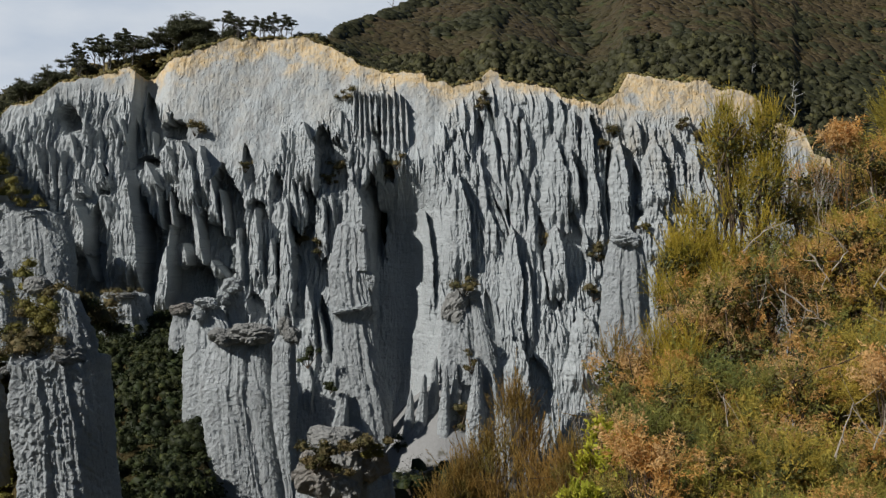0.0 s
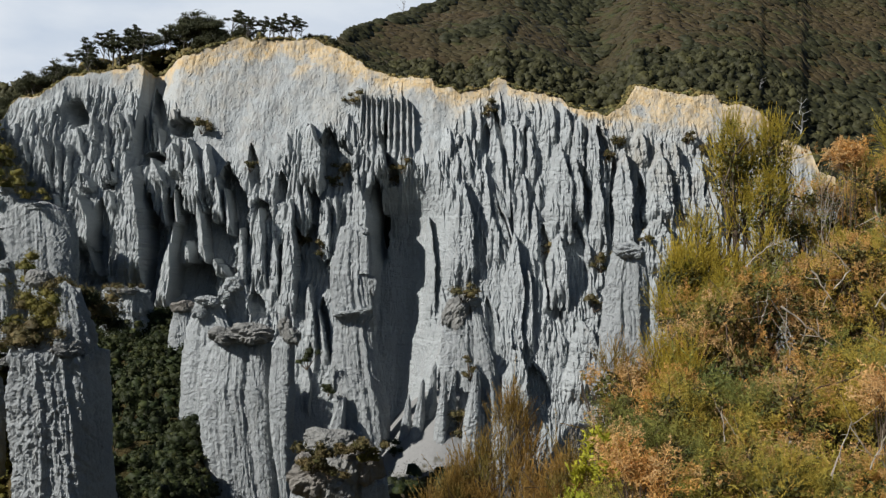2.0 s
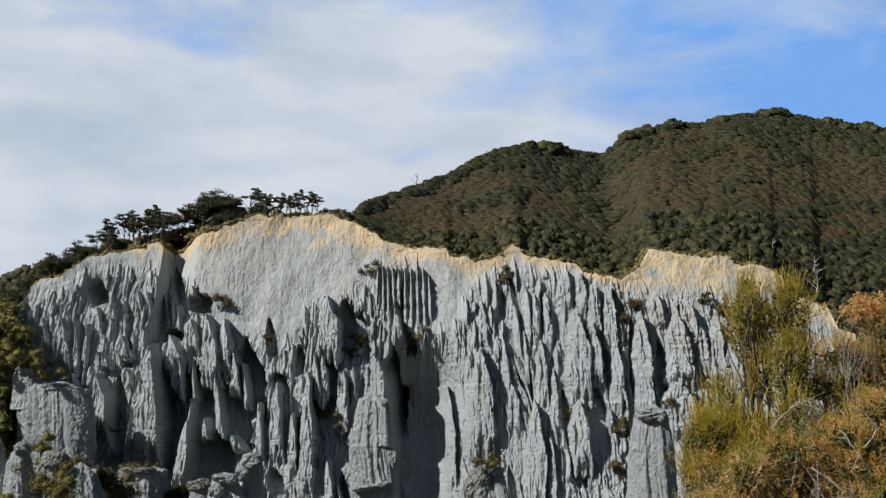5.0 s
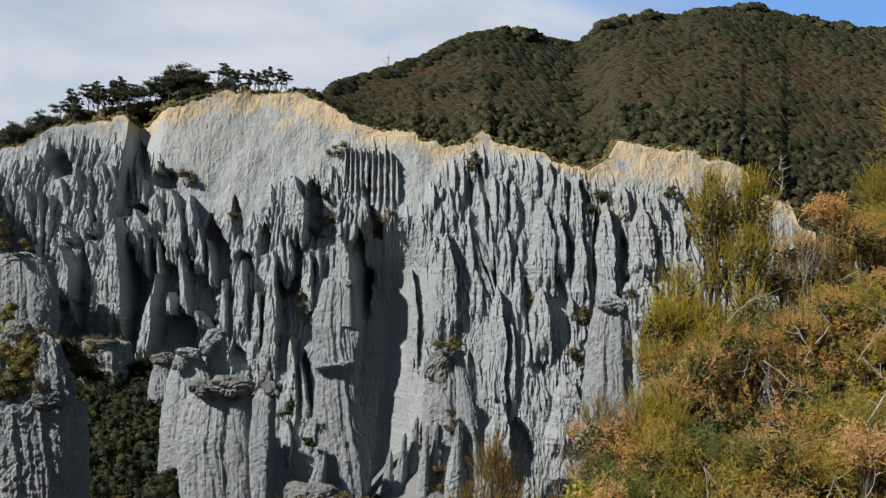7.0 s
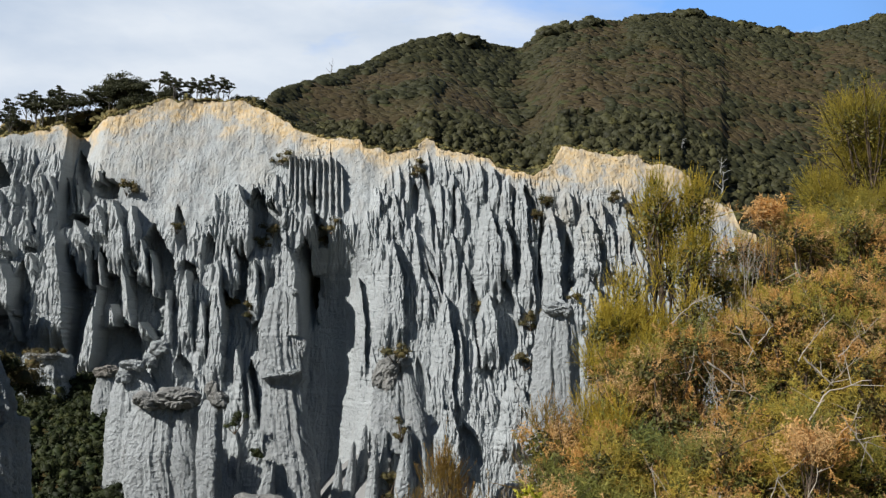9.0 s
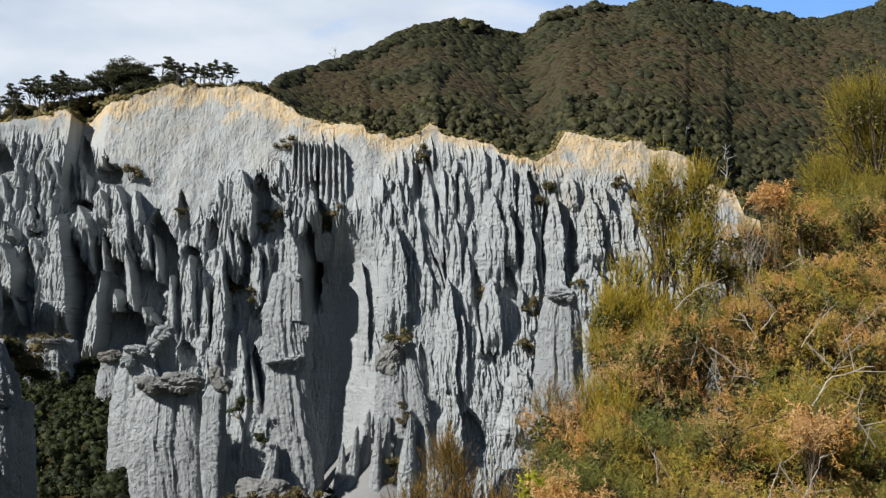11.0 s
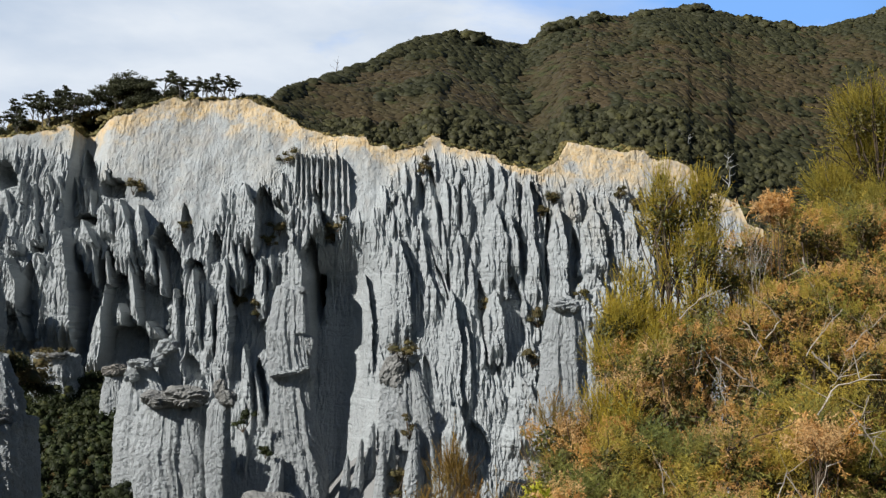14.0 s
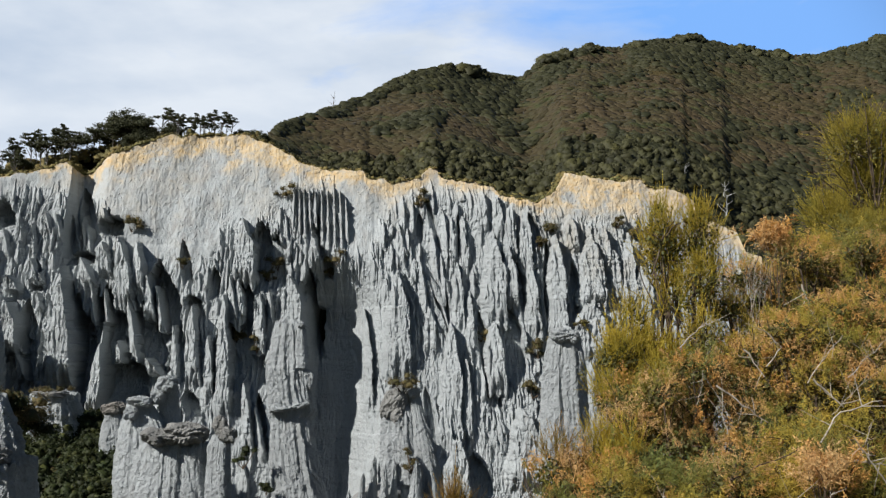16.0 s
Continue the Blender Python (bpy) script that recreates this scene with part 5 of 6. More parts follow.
p = pinnacle("low grey boulder stub below the spur", 205, [(-16.21, -88.96, -85.94), (-18.89, -90.65, -84.61), (-24.27, -91.01, -83.89), (-37.12, -91.05, -83.51)], depth=0.9, seed=85, sides=110, crisp=0.5, lumps=0.8)
cap(p, (-86.59, 203, -16.78), (4.72, 4.29, 2.57), 43, CAPROCK, "capstone", label="rough grey cap stone", tilt=-8, rough=0.4)

# ---- bushes of the gully and the ledges ----
def build_bush(name, label, category, place, size, seed, material, leaf=0.16, leaves=110, group="", clumps=9):
    """A rounded bush: short stems and a crown of leafy clumps with gaps. place is its foot, size its width and height."""
    rng = np.random.default_rng(seed)
    root = tagged(new(name), label, category, group)
    root.location = place
    w, h = size
    c = rng.normal(size=(clumps, 3)) * np.array([w * 0.26, w * 0.2, h * 0.17]) + np.array([0, 0, h * 0.40])
    c[:, 2] = np.clip(c[:, 2], h * 0.12, h * 0.75)
    r = np.minimum(w, h * 1.3) * rng.uniform(0.20, 0.34, clumps)
    stems = []
    for i in range(min(clumps, 5)):
        u = np.linspace(0, 1, 4)[:, None]
        stems.append(tube(np.array([0, 0, -0.3]) + (c[i] + np.array([0, 0, 0.3])) * u, np.linspace(0.022, 0.008, 4) * h, 5))
    part("stem", mesh_of("stem", *joined(stems), STEM), root)
    lv, lf = leaf_cloud(rng, c, r, leaves, leaf, 0.35, 0.5, 0.85)
    dv, df = dome_cloud(rng, c, r * 0.52, 0.85, 0.4)
    part("crown", mesh_of("crown", np.concatenate([lv, dv]), [lf, df + len(lv)], material, np.arange(len(df) + len(lf)) >= len(lf)), root)
    return root


build_bush("shrub", "dry brown-green shrub on a ledge of the cliff", "shrub", (-26.77, front_at(-26.77, 29.66) - 0.5, 29.66), (4.9, 5.2), 200, LEDGE_LEAF, 0.16, 150, "shrubs on the cliff", 7)
build_bush("shrub", "dry brown-green shrub on a ledge of the cliff", "shrub", (-28.93, front_at(-28.93, 26.65) - 0.5, 26.65), (3.4, 3.4), 201, LEDGE_LEAF, 0.16, 150, "shrubs on the cliff", 7)
build_bush("shrub", "dry brown-green shrub on a ledge of the cliff", "shrub", (-63.90, front_at(-63.90, 39.42) - 0.5, 39.42), (5.2, 4.6), 202, LEDGE_LEAF, 0.16, 150, "shrubs on the cliff", 7)
build_bush("shrub", "dry brown-green shrub on a ledge of the cliff", "shrub", (-25.53, front_at(-25.53, 49.36) - 0.5, 49.36), (4.4, 3.8), 203, LEDGE_LEAF, 0.16, 150, "shrubs on the cliff", 7)
build_bush("shrub", "dry brown-green shrub on a ledge of the cliff", "shrub", (9.99, front_at(9.99, 46.81) - 0.5, 46.81), (3.8, 5.0), 204, LEDGE_LEAF, 0.16, 150, "shrubs on the cliff", 7)
build_bush("shrub", "dry brown-green shrub on a ledge of the cliff", "shrub", (-11.80, front_at(-11.80, 30.72) - 0.5, 30.72), (5.2, 4.1), 205, LEDGE_LEAF, 0.16, 150, "shrubs on the cliff", 7)
build_bush("shrub", "dry brown-green shrub on a ledge of the cliff", "shrub", (-13.52, front_at(-13.52, 28.04) - 0.5, 28.04), (2.9, 2.9), 206, LEDGE_LEAF, 0.16, 150, "shrubs on the cliff", 7)
build_bush("shrub", "dry brown-green shrub on a ledge of the cliff", "shrub", (-50.45, front_at(-50.45, 29.53) - 0.5, 29.53), (3.1, 4.3), 207, LEDGE_LEAF, 0.16, 150, "shrubs on the cliff", 7)
build_bush("shrub", "dry brown-green shrub on a ledge of the cliff", "shrub", (-35.97, front_at(-35.97, 11.08) - 0.5, 11.08), (4.2, 4.7), 208, LEDGE_LEAF, 0.16, 150, "shrubs on the cliff", 7)
build_bush("shrub", "dry brown-green shrub on a ledge of the cliff", "shrub", (-30.26, front_at(-30.26, 8.26) - 0.5, 8.26), (3.3, 6.1), 209, LEDGE_LEAF, 0.16, 150, "shrubs on the cliff", 7)
build_bush("shrub", "dry brown-green shrub on a ledge of the cliff", "shrub", (24.47, front_at(24.47, 11.05) - 0.5, 11.05), (6.1, 3.9), 210, LEDGE_LEAF, 0.16, 150, "shrubs on the cliff", 7)
build_bush("shrub", "dry brown-green shrub on a ledge of the cliff", "shrub", (38.08, front_at(38.08, 6.84) - 0.5, 6.84), (6.1, 7.2), 211, LEDGE_LEAF, 0.16, 150, "shrubs on the cliff", 7)
build_bush("shrub", "dry brown-green shrub on a ledge of the cliff", "shrub", (35.88, front_at(35.88, -2.75) - 0.5, -2.75), (6.8, 5.4), 212, LEDGE_LEAF, 0.16, 150, "shrubs on the cliff", 7)
build_bush("shrub", "dry brown-green shrub on a ledge of the cliff", "shrub", (43.55, front_at(43.55, 39.20) - 0.5, 39.20), (4.3, 3.7), 213, LEDGE_LEAF, 0.16, 150, "shrubs on the cliff", 7)
build_bush("shrub", "dry brown-green shrub on a ledge of the cliff", "shrub", (39.95, front_at(39.95, 34.64) - 0.5, 34.64), (3.4, 3.7), 214, LEDGE_LEAF, 0.16, 150, "shrubs on the cliff", 7)
build_bush("shrub", "dry brown-green shrub on a ledge of the cliff", "shrub", (48.57, front_at(48.57, 14.44) - 0.5, 14.44), (3.6, 2.2), 215, LEDGE_LEAF, 0.16, 150, "shrubs on the cliff", 7)
build_bush("shrub", "dry brown-green shrub on a ledge of the cliff", "shrub", (71.90, front_at(71.90, 44.78) - 0.5, 44.78), (5.0, 5.0), 216, LEDGE_LEAF, 0.16, 150, "shrubs on the cliff", 7)
build_bush("shrub", "dry brown-green shrub on a ledge of the cliff", "shrub", (66.18, front_at(66.18, 37.86) - 0.5, 37.86), (4.3, 5.8), 217, LEDGE_LEAF, 0.16, 150, "shrubs on the cliff", 7)
build_bush("shrub", "dry brown-green shrub on a ledge of the cliff", "shrub", (61.26, front_at(61.26, 40.87) - 0.5, 40.87), (3.2, 4.9), 218, LEDGE_LEAF, 0.16, 150, "shrubs on the cliff", 7)
build_bush("shrub", "olive-brown shrub growing on the rock", "shrub", (-28.45, 226, -16.25), (4.3, 6.0), 240, BUSH_LEAF, 0.14, 170, "shrubs on the rocks", 7)
build_bush("shrub", "olive-brown shrub growing on the rock", "shrub", (-23.67, 226, -21.59), (3.1, 2.9), 241, BUSH_LEAF, 0.14, 170, "shrubs on the rocks", 7)
build_bush("shrub", "olive-brown shrub growing on the rock", "shrub", (4.28, 225, -1.37), (5.9, 5.2), 242, LEDGE_LEAF, 0.14, 170, "shrubs on the rocks", 7)
build_bush("shrub", "olive-brown shrub growing on the rock", "shrub", (5.96, 222, -17.1), (3.0, 7.0), 243, LEDGE_LEAF, 0.14, 170, "shrubs on the rocks", 7)
build_bush("shrub", "olive-brown shrub growing on the rock", "shrub", (3.25, 221, -29.76), (5.4, 9.3), 244, LEDGE_LEAF, 0.14, 170, "shrubs on the rocks", 7)
build_bush("shrub", "olive-brown shrub growing on the rock", "shrub", (-9.22, 222, -33.38), (4.2, 4.0), 245, BUSH_LEAF, 0.14, 170, "shrubs on the rocks", 7)
build_bush("shrub", "olive-brown shrub growing on the rock", "shrub", (-54.75, 145.5, -8.21), (9.4, 4.6), 246, LEDGE_LEAF, 0.14, 260, "shrubs on the rocks", 11)
build_bush("shrub", "olive-brown shrub growing on the rock", "shrub", (-57.24, 146, -8.86), (5.6, 3.8), 247, LEDGE_LEAF, 0.14, 260, "shrubs on the rocks", 11)
build_bush("shrub", "olive-brown shrub growing on the rock", "shrub", (-55.55, 148, -6.2), (6.6, 5.8), 248, LEDGE_LEAF, 0.14, 260, "shrubs on the rocks", 11)
build_bush("shrub", "olive-brown shrub growing on the rock", "shrub", (-52.82, 146.5, -7.05), (6.6, 4.8), 249, SPUR_LEAF, 0.14, 260, "shrubs on the rocks", 11)
build_bush("shrub", "olive-brown shrub growing on the rock", "shrub", (-54.09, 146.5, -3.96), (5.8, 4.2), 250, SPUR_LEAF, 0.14, 260, "shrubs on the rocks", 11)
build_bush("shrub", "olive-brown shrub growing on the rock", "shrub", (-53.19, 150, -1.96), (6.9, 4.0), 251, LEDGE_LEAF, 0.14, 260, "shrubs on the rocks", 11)
build_bush("shrub", "olive-brown shrub growing on the rock", "shrub", (-51.98, 153, -3.24), (5.0, 4.5), 252, BUSH_LEAF, 0.14, 260, "shrubs on the rocks", 11)
build_bush("shrub", "olive-brown shrub growing on the rock", "shrub", (-51.76, 156, -4.32), (7.2, 5.8), 253, LEDGE_LEAF, 0.14, 260, "shrubs on the rocks", 11)
build_bush("shrub", "olive-brown shrub growing on the rock", "shrub", (-50.11, 160, -6.16), (5.9, 5.2), 254, BUSH_LEAF, 0.14, 260, "shrubs on the rocks", 11)
build_bush("shrub", "olive-brown shrub growing on the rock", "shrub", (-13.47, 114.5, -18.59), (2.4, 2.2), 255, LEDGE_LEAF, 0.14, 170, "shrubs on the rocks", 7)
build_bush("shrub", "olive-brown shrub growing on the rock", "shrub", (-7.83, 115.5, -17.32), (2.2, 1.8), 256, SPUR_LEAF, 0.14, 170, "shrubs on the rocks", 7)
build_bush("shrub", "olive-brown shrub growing on the rock", "shrub", (-10.48, 116, -16.68), (2.5, 1.6), 257, LEDGE_LEAF, 0.14, 170, "shrubs on the rocks", 7)
build_bush("shrub", "olive-brown shrub growing on the rock", "shrub", (-67.58, 225, -1.25), (9.5, 2.6), 258, LEDGE_LEAF, 0.14, 170, "shrubs on the rocks", 7)
build_bush("shrub", "olive-brown shrub growing on the rock", "shrub", (-13.18, 113, -17.39), (3.6, 2.6), 259, LEDGE_LEAF, 0.14, 170, "shrubs on the rocks", 7)
build_bush("shrub", "olive-brown shrub growing on the rock", "shrub", (-8.1, 115, -16.52), (3.0, 2.2), 260, LEDGE_LEAF, 0.14, 170, "shrubs on the rocks", 7)
build_bush("shrub", "olive-brown shrub growing on the rock", "shrub", (-11.51, 113, -18.57), (2.4, 1.8), 261, LEDGE_LEAF, 0.14, 170, "shrubs on the rocks", 7)
build_bush("shrub", "olive-brown shrub growing on the rock", "shrub", (-1.99, 200, -36.18), (11.6, 7.4), 262, BUSH_LEAF, 0.14, 170, "shrubs on the rocks", 7)
build_bush("shrub", "olive-brown shrub growing on the rock", "shrub", (-5.38, 190, -36.27), (8.0, 6.0), 263, BUSH_LEAF, 0.14, 170, "shrubs on the rocks", 7)
build_bush("shrub", "olive-green bush on the scrubby spur", "shrub", (-99.49, 246, 20.86), (7.8, 4.7), 280, SPUR_LEAF, 0.16, 170, "shrubs on the rocks", 7)
build_bush("shrub", "olive-green bush on the scrubby spur", "shrub", (-105.14, 244, 20.97), (10.3, 7.7), 281, SPUR_LEAF, 0.16, 170, "shrubs on the rocks", 7)
build_bush("shrub", "olive-green bush on the scrubby spur", "shrub", (-110.95, 244, 20.32), (10.3, 9.0), 282, SPUR_LEAF, 0.16, 170, "shrubs on the rocks", 7)
build_bush("shrub", "olive-green bush on the scrubby spur", "shrub", (-112.69, 252, 28.29), (10.7, 6.7), 283, SPUR_LEAF, 0.16, 170, "shrubs on the rocks", 7)
build_bush("shrub", "olive-green bush on the scrubby spur", "shrub", (-106.41, 253, 27.05), (8.0, 6.7), 284, SPUR_LEAF, 0.16, 170, "shrubs on the rocks", 7)
build_bush("shrub", "olive-green bush on the scrubby spur", "shrub", (-94.65, 242, 18.75), (5.6, 2.8), 285, SPUR_LEAF, 0.16, 170, "shrubs on the rocks", 7)
build_bush("shrub", "olive-green bush on the scrubby spur", "shrub", (-90.36, 230, 1.6), (6.8, 5.3), 286, SPUR_LEAF, 0.16, 170, "shrubs on the rocks", 7)
build_bush("shrub", "olive-green bush on the scrubby spur", "shrub", (-90.52, 226, -3.17), (7.2, 6.0), 287, SPUR_LEAF, 0.16, 170, "shrubs on the rocks", 7)
build_bush("shrub", "olive-green bush on the scrubby spur", "shrub", (-103.32, 228, -5.61), (7.2, 6.0), 288, SPUR_LEAF, 0.16, 170, "shrubs on the rocks", 7)
build_bush("shrub", "olive-green bush on the scrubby spur", "shrub", (-97.9, 224, -10.2), (8.3, 7.1), 289, SPUR_LEAF, 0.16, 170, "shrubs on the rocks", 7)
build_bush("shrub", "olive-green bush on the scrubby spur", "shrub", (-98.06, 218, -16.76), (9.2, 6.9), 290, SPUR_LEAF, 0.16, 170, "shrubs on the rocks", 7)
build_bush("shrub", "olive-green bush on the scrubby spur", "shrub", (-91.17, 222, -10.1), (5.9, 4.7), 291, SPUR_LEAF, 0.16, 170, "shrubs on the rocks", 7)
build_bush("shrub", "olive-green bush on the scrubby spur", "shrub", (-91.47, 216, -16.59), (6.8, 5.7), 292, SPUR_LEAF, 0.16, 170, "shrubs on the rocks", 7)
bush_rng = random.Random(4)
for i in range(110):
    b, y = bush_rng.uniform(-0.345, -0.165), bush_rng.uniform(140, 236)
    if b > -0.222 and y > 176 or (b < -0.30 and y < 165):
        continue
    z = float(ground_height(np.array(b * y), np.array(y)))
    w = bush_rng.uniform(4.0, 7.0)
    build_bush("bush", "dense dark green bush filling the gully", "bush", (b * y, y, z - 0.3), (w, w * bush_rng.uniform(0.65, 0.85)), 400 + i, BUSH_LEAF, 0.13, 150, "bushes in the gully", 9)

# ---- the foreground shrubs ----
def sprig_shape(rng, length, needles, needle, width, spread):
    """A shoot along z with needles round it, as triangles."""
    tris = []
    for i in range(needles):
        t = (i + rng.random()) / needles
        a = rng.uniform(0, 2 * math.pi)
        out = np.array([math.cos(a), math.sin(a), 0])
        way = out * math.sin(spread) + np.array([0, 0, math.cos(spread)])
        way = way + rng.normal(size=3) * 0.25
        way /= np.linalg.norm(way)
        side = np.cross(way, rng.normal(size=3))
        side *= width / np.linalg.norm(side)
        p = np.array([0, 0, t * length])
        n = needle * rng.uniform(0.7, 1.3) * (1.1 - 0.4 * t)
        tris.append([p - side / 2, p + side / 2, p + way * n])
    s = width * 0.35
    tris.append([(-s, 0, 0), (s, 0, 0), (0, 0, length)])
    tris.append([(0, -s, 0), (0, s, 0), (0, 0, length)])
    return np.array(tris)


def sprays(rng, shapes, places, ways, sizes):
    """Sprigs set at places along ways."""
    ways = ways / np.linalg.norm(ways, axis=1, keepdims=True)
    side = np.cross(ways, rng.normal(size=ways.shape))
    side /= np.linalg.norm(side, axis=1, keepdims=True) + 1e-9
    other = np.cross(ways, side)
    which = rng.integers(0, len(shapes), len(places))
    out = []
    for k, shape in enumerate(shapes):
        m = which == k
        if not m.any():
            continue
        s = sizes[m][:, None, None, None]
        v = shape[None, ..., 0:1] * side[m][:, None, None] + shape[None, ..., 1:2] * other[m][:, None, None] + shape[None, ..., 2:3] * ways[m][:, None, None]
        out.append((v * s + places[m][:, None, None]).reshape(-1, 3))
    v = np.concatenate(out)
    return v, np.arange(len(v)).reshape(-1, 3)


def plume_shape(rng, length, shoots, needles, needle, width, spread):
    """A leading shoot with side shoots round it, each set with spines, as triangles."""
    tris = []
    for i in range(shoots):
        t = (i + rng.random()) / shoots
        a = rng.uniform(0, 2 * math.pi)
        way = np.array([math.cos(a) * math.sin(spread), math.sin(a) * math.sin(spread), math.cos(spread)]) + rng.normal(size=3) * 0.2
        way /= np.linalg.norm(way)
        foot, reach = np.array([0, 0, t * length]), length * rng.uniform(0.3, 0.5) * (1.15 - 0.6 * t)
        for k in range(needles):
            u = (k + rng.random()) / needles
            p = foot + way * reach * u
            out = way * 0.8 + rng.normal(size=3) * 0.75
            out /= np.linalg.norm(out)
            side = np.cross(out, rng.normal(size=3))
            side *= width / np.linalg.norm(side) / 2
            tris.append([p - side, p + side, p + out * needle * rng.uniform(0.7, 1.3)])
    s = width * 0.5
    tris.append([(-s, 0, 0), (s, 0, 0), (0, 0, length)])
    return np.array(tris)


# dark colour put on the inner leaves for shaded depth; also closes see-through gaps
CORE_LEAF = leaf_material("inner_leaf_shade", ((0.10, 0.10, 0.03), (0.12, 0.095, 0.035), (0.07, 0.085, 0.03)), 2.0, 0.1, 0.6)
SHAPE_RNG = np.random.default_rng(5)
GORSE_SPRIGS = [plume_shape(SHAPE_RNG, 0.24, 9, 8, 0.030, 0.0060, 0.75) for _ in range(7)]
DEAD_SPRIGS = [plume_shape(SHAPE_RNG, 0.15, 8, 8, 0.020, 0.0075, 1.0) for _ in range(6)]
MANUKA_SPRIGS = [sprig_shape(SHAPE_RNG, 0.26, 34, 0.026, 0.0058, 0.45) for _ in range(7)]
LIME_SPRIGS = [sprig_shape(SHAPE_RNG, 0.10, 10, 0.045, 0.0230, 0.8) for _ in range(4)]


def build_shrub(name, label, category, place, size, seed, leaves, tips=None, sprigs=None, count=900, upright=0.3, lobes=7, group="", tip_share=0.25, crown=1.3, scale=1.0, core=None, fat=0.24):
    """A shrub of many shoots: woody branches from its foot, and shoots over the lobes of its crown, some of them dead.
    place is its foot, size its width, depth and height, crown the height of the leafy part."""
    rng = np.random.default_rng(seed)
    root = tagged(new(name), label, category, group)
    root.location = place
    w, d, h = size
    crown = min(crown, h)
    c = np.clip(rng.normal(size=(lobes, 3)), -1.6, 1.6) * np.array([w * 0.26, d * 0.24, crown * 0.19]) + np.array([0, 0, h - crown * 0.52])
    r = np.array([w * fat, d * fat, crown * fat])
    u = np.linspace(0, 1, 6)[:, None]
    per = count // lobes
    for i in range(lobes):
        limb = c[i] * u + np.array([0.1 * w, 0, 0]) * u * (1 - u) + rng.normal(size=(6, 3)) * 0.02 * crown * u
        wood = [tube(limb, np.linspace(0.020, 0.008, 6) * crown, 5)]
        for j in range(7):
            e = c[i] + rng.normal(size=3) * r * 0.75
            b = limb[rng.integers(4, 6)]
            wood.append(tube(b + (e - b) * u + rng.normal(size=(6, 3)) * 0.012 * crown * u, np.linspace(0.007, 0.0025, 6) * crown, 4))
        bough = part("branch", mesh_of("branch", *joined(wood), STEM), root)
        way = rng.normal(size=(per, 3))
        way /= np.linalg.norm(way, axis=1, keepdims=True)
        way[:, 2] = np.where(way[:, 2] < -0.35, -way[:, 2], way[:, 2])
        reach = 0.42 + 0.66 * rng.random(per) ** 0.55
        swell = 0.7 + 0.6 * layers(way[:, 0] * 1.6 + seed + i, way[:, 2] * 1.6 + way[:, 1], seed + i, 2)
        spot = c[i] + way * (reach * swell)[:, None] * r
        aim = way * (1 - upright) + np.array([0, 0, upright * 1.6]) + rng.normal(size=(per, 3)) * 0.45
        dead = np.zeros(per, bool)
        if tips is not None:
            patch = layers((spot[:, 0] + place[0]) * 1.9 + seed, (spot[:, 2] + place[2]) * 1.9 + spot[:, 1], 77, 3, 0.6)
            dying = 0.57 - 0.30 * tip_share - (0.16 if rng.random() < 0.5 * tip_share else -0.06)
            dead = (patch > dying + 0.1 * rng.random(per)) & (reach > 0.62)
        sz = scale * rng.uniform(0.65, 1.3, per) * np.where(rng.random(per) < 0.06, 1.7, 1.0)
        dead[:4] = False
        fv, ff = sprays(rng, sprigs or GORSE_SPRIGS, spot[~dead], aim[~dead], sz[~dead])
        part("foliage", mesh_of("foliage", fv, ff, leaves, False), bough)
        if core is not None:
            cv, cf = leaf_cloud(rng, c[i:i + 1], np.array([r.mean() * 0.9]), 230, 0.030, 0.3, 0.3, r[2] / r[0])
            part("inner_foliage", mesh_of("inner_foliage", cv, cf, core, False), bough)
        if dead.any():
            part("dead_patch", mesh_of("dead_patch", *sprays(rng, DEAD_SPRIGS, spot[dead], aim[dead], sz[dead]), tips, False), bough, "dried orange-brown shoot tips")["kind"] = "stuff"
    return root


def build_twigs(label, place, size, seed, material, count=16, name="bare_shrub", forks=6, thick=0.005):
    """A leafless shrub: upright twigs that fork."""
    rng = np.random.default_rng(seed)
    root = tagged(new(name), label, "shrub")
    root.location = place
    w, h = size
    fan = min(h, 1.4)
    u = np.linspace(0, 1, 6)[:, None]
    for i in range(count):
        a = rng.uniform(0, 6.28)
        low = np.array([rng.normal() * 0.04, rng.normal() * 0.04, h - fan])
        end = np.array([math.cos(a) * w * 0.5 * rng.random() ** 0.6, math.sin(a) * w * 0.4 * rng.random(), h - fan * rng.uniform(0.12, 0.6)])
        k = np.concatenate([np.array([[0, 0, 0]]), low + (end - low) * u + rng.normal(size=(6, 3)) * 0.03 * fan * u])
        wood = [tube(k, np.linspace(1.0, 0.35, 7) * thick, 5)]
        for j in range(forks):
            s = k[rng.integers(3, 7)]
            e = np.array([rng.normal() * 0.35, rng.normal() * 0.3, rng.uniform(0.4, 0.9)]) * fan * rng.uniform(0.12, 0.26)
            wood.append(tube(s + e * u + rng.normal(size=(6, 3)) * 0.012 * u, np.linspace(0.5, 0.25, 6) * thick, 4))
        part("stem", mesh_of("stem", *joined(wood), material), root)
    return root


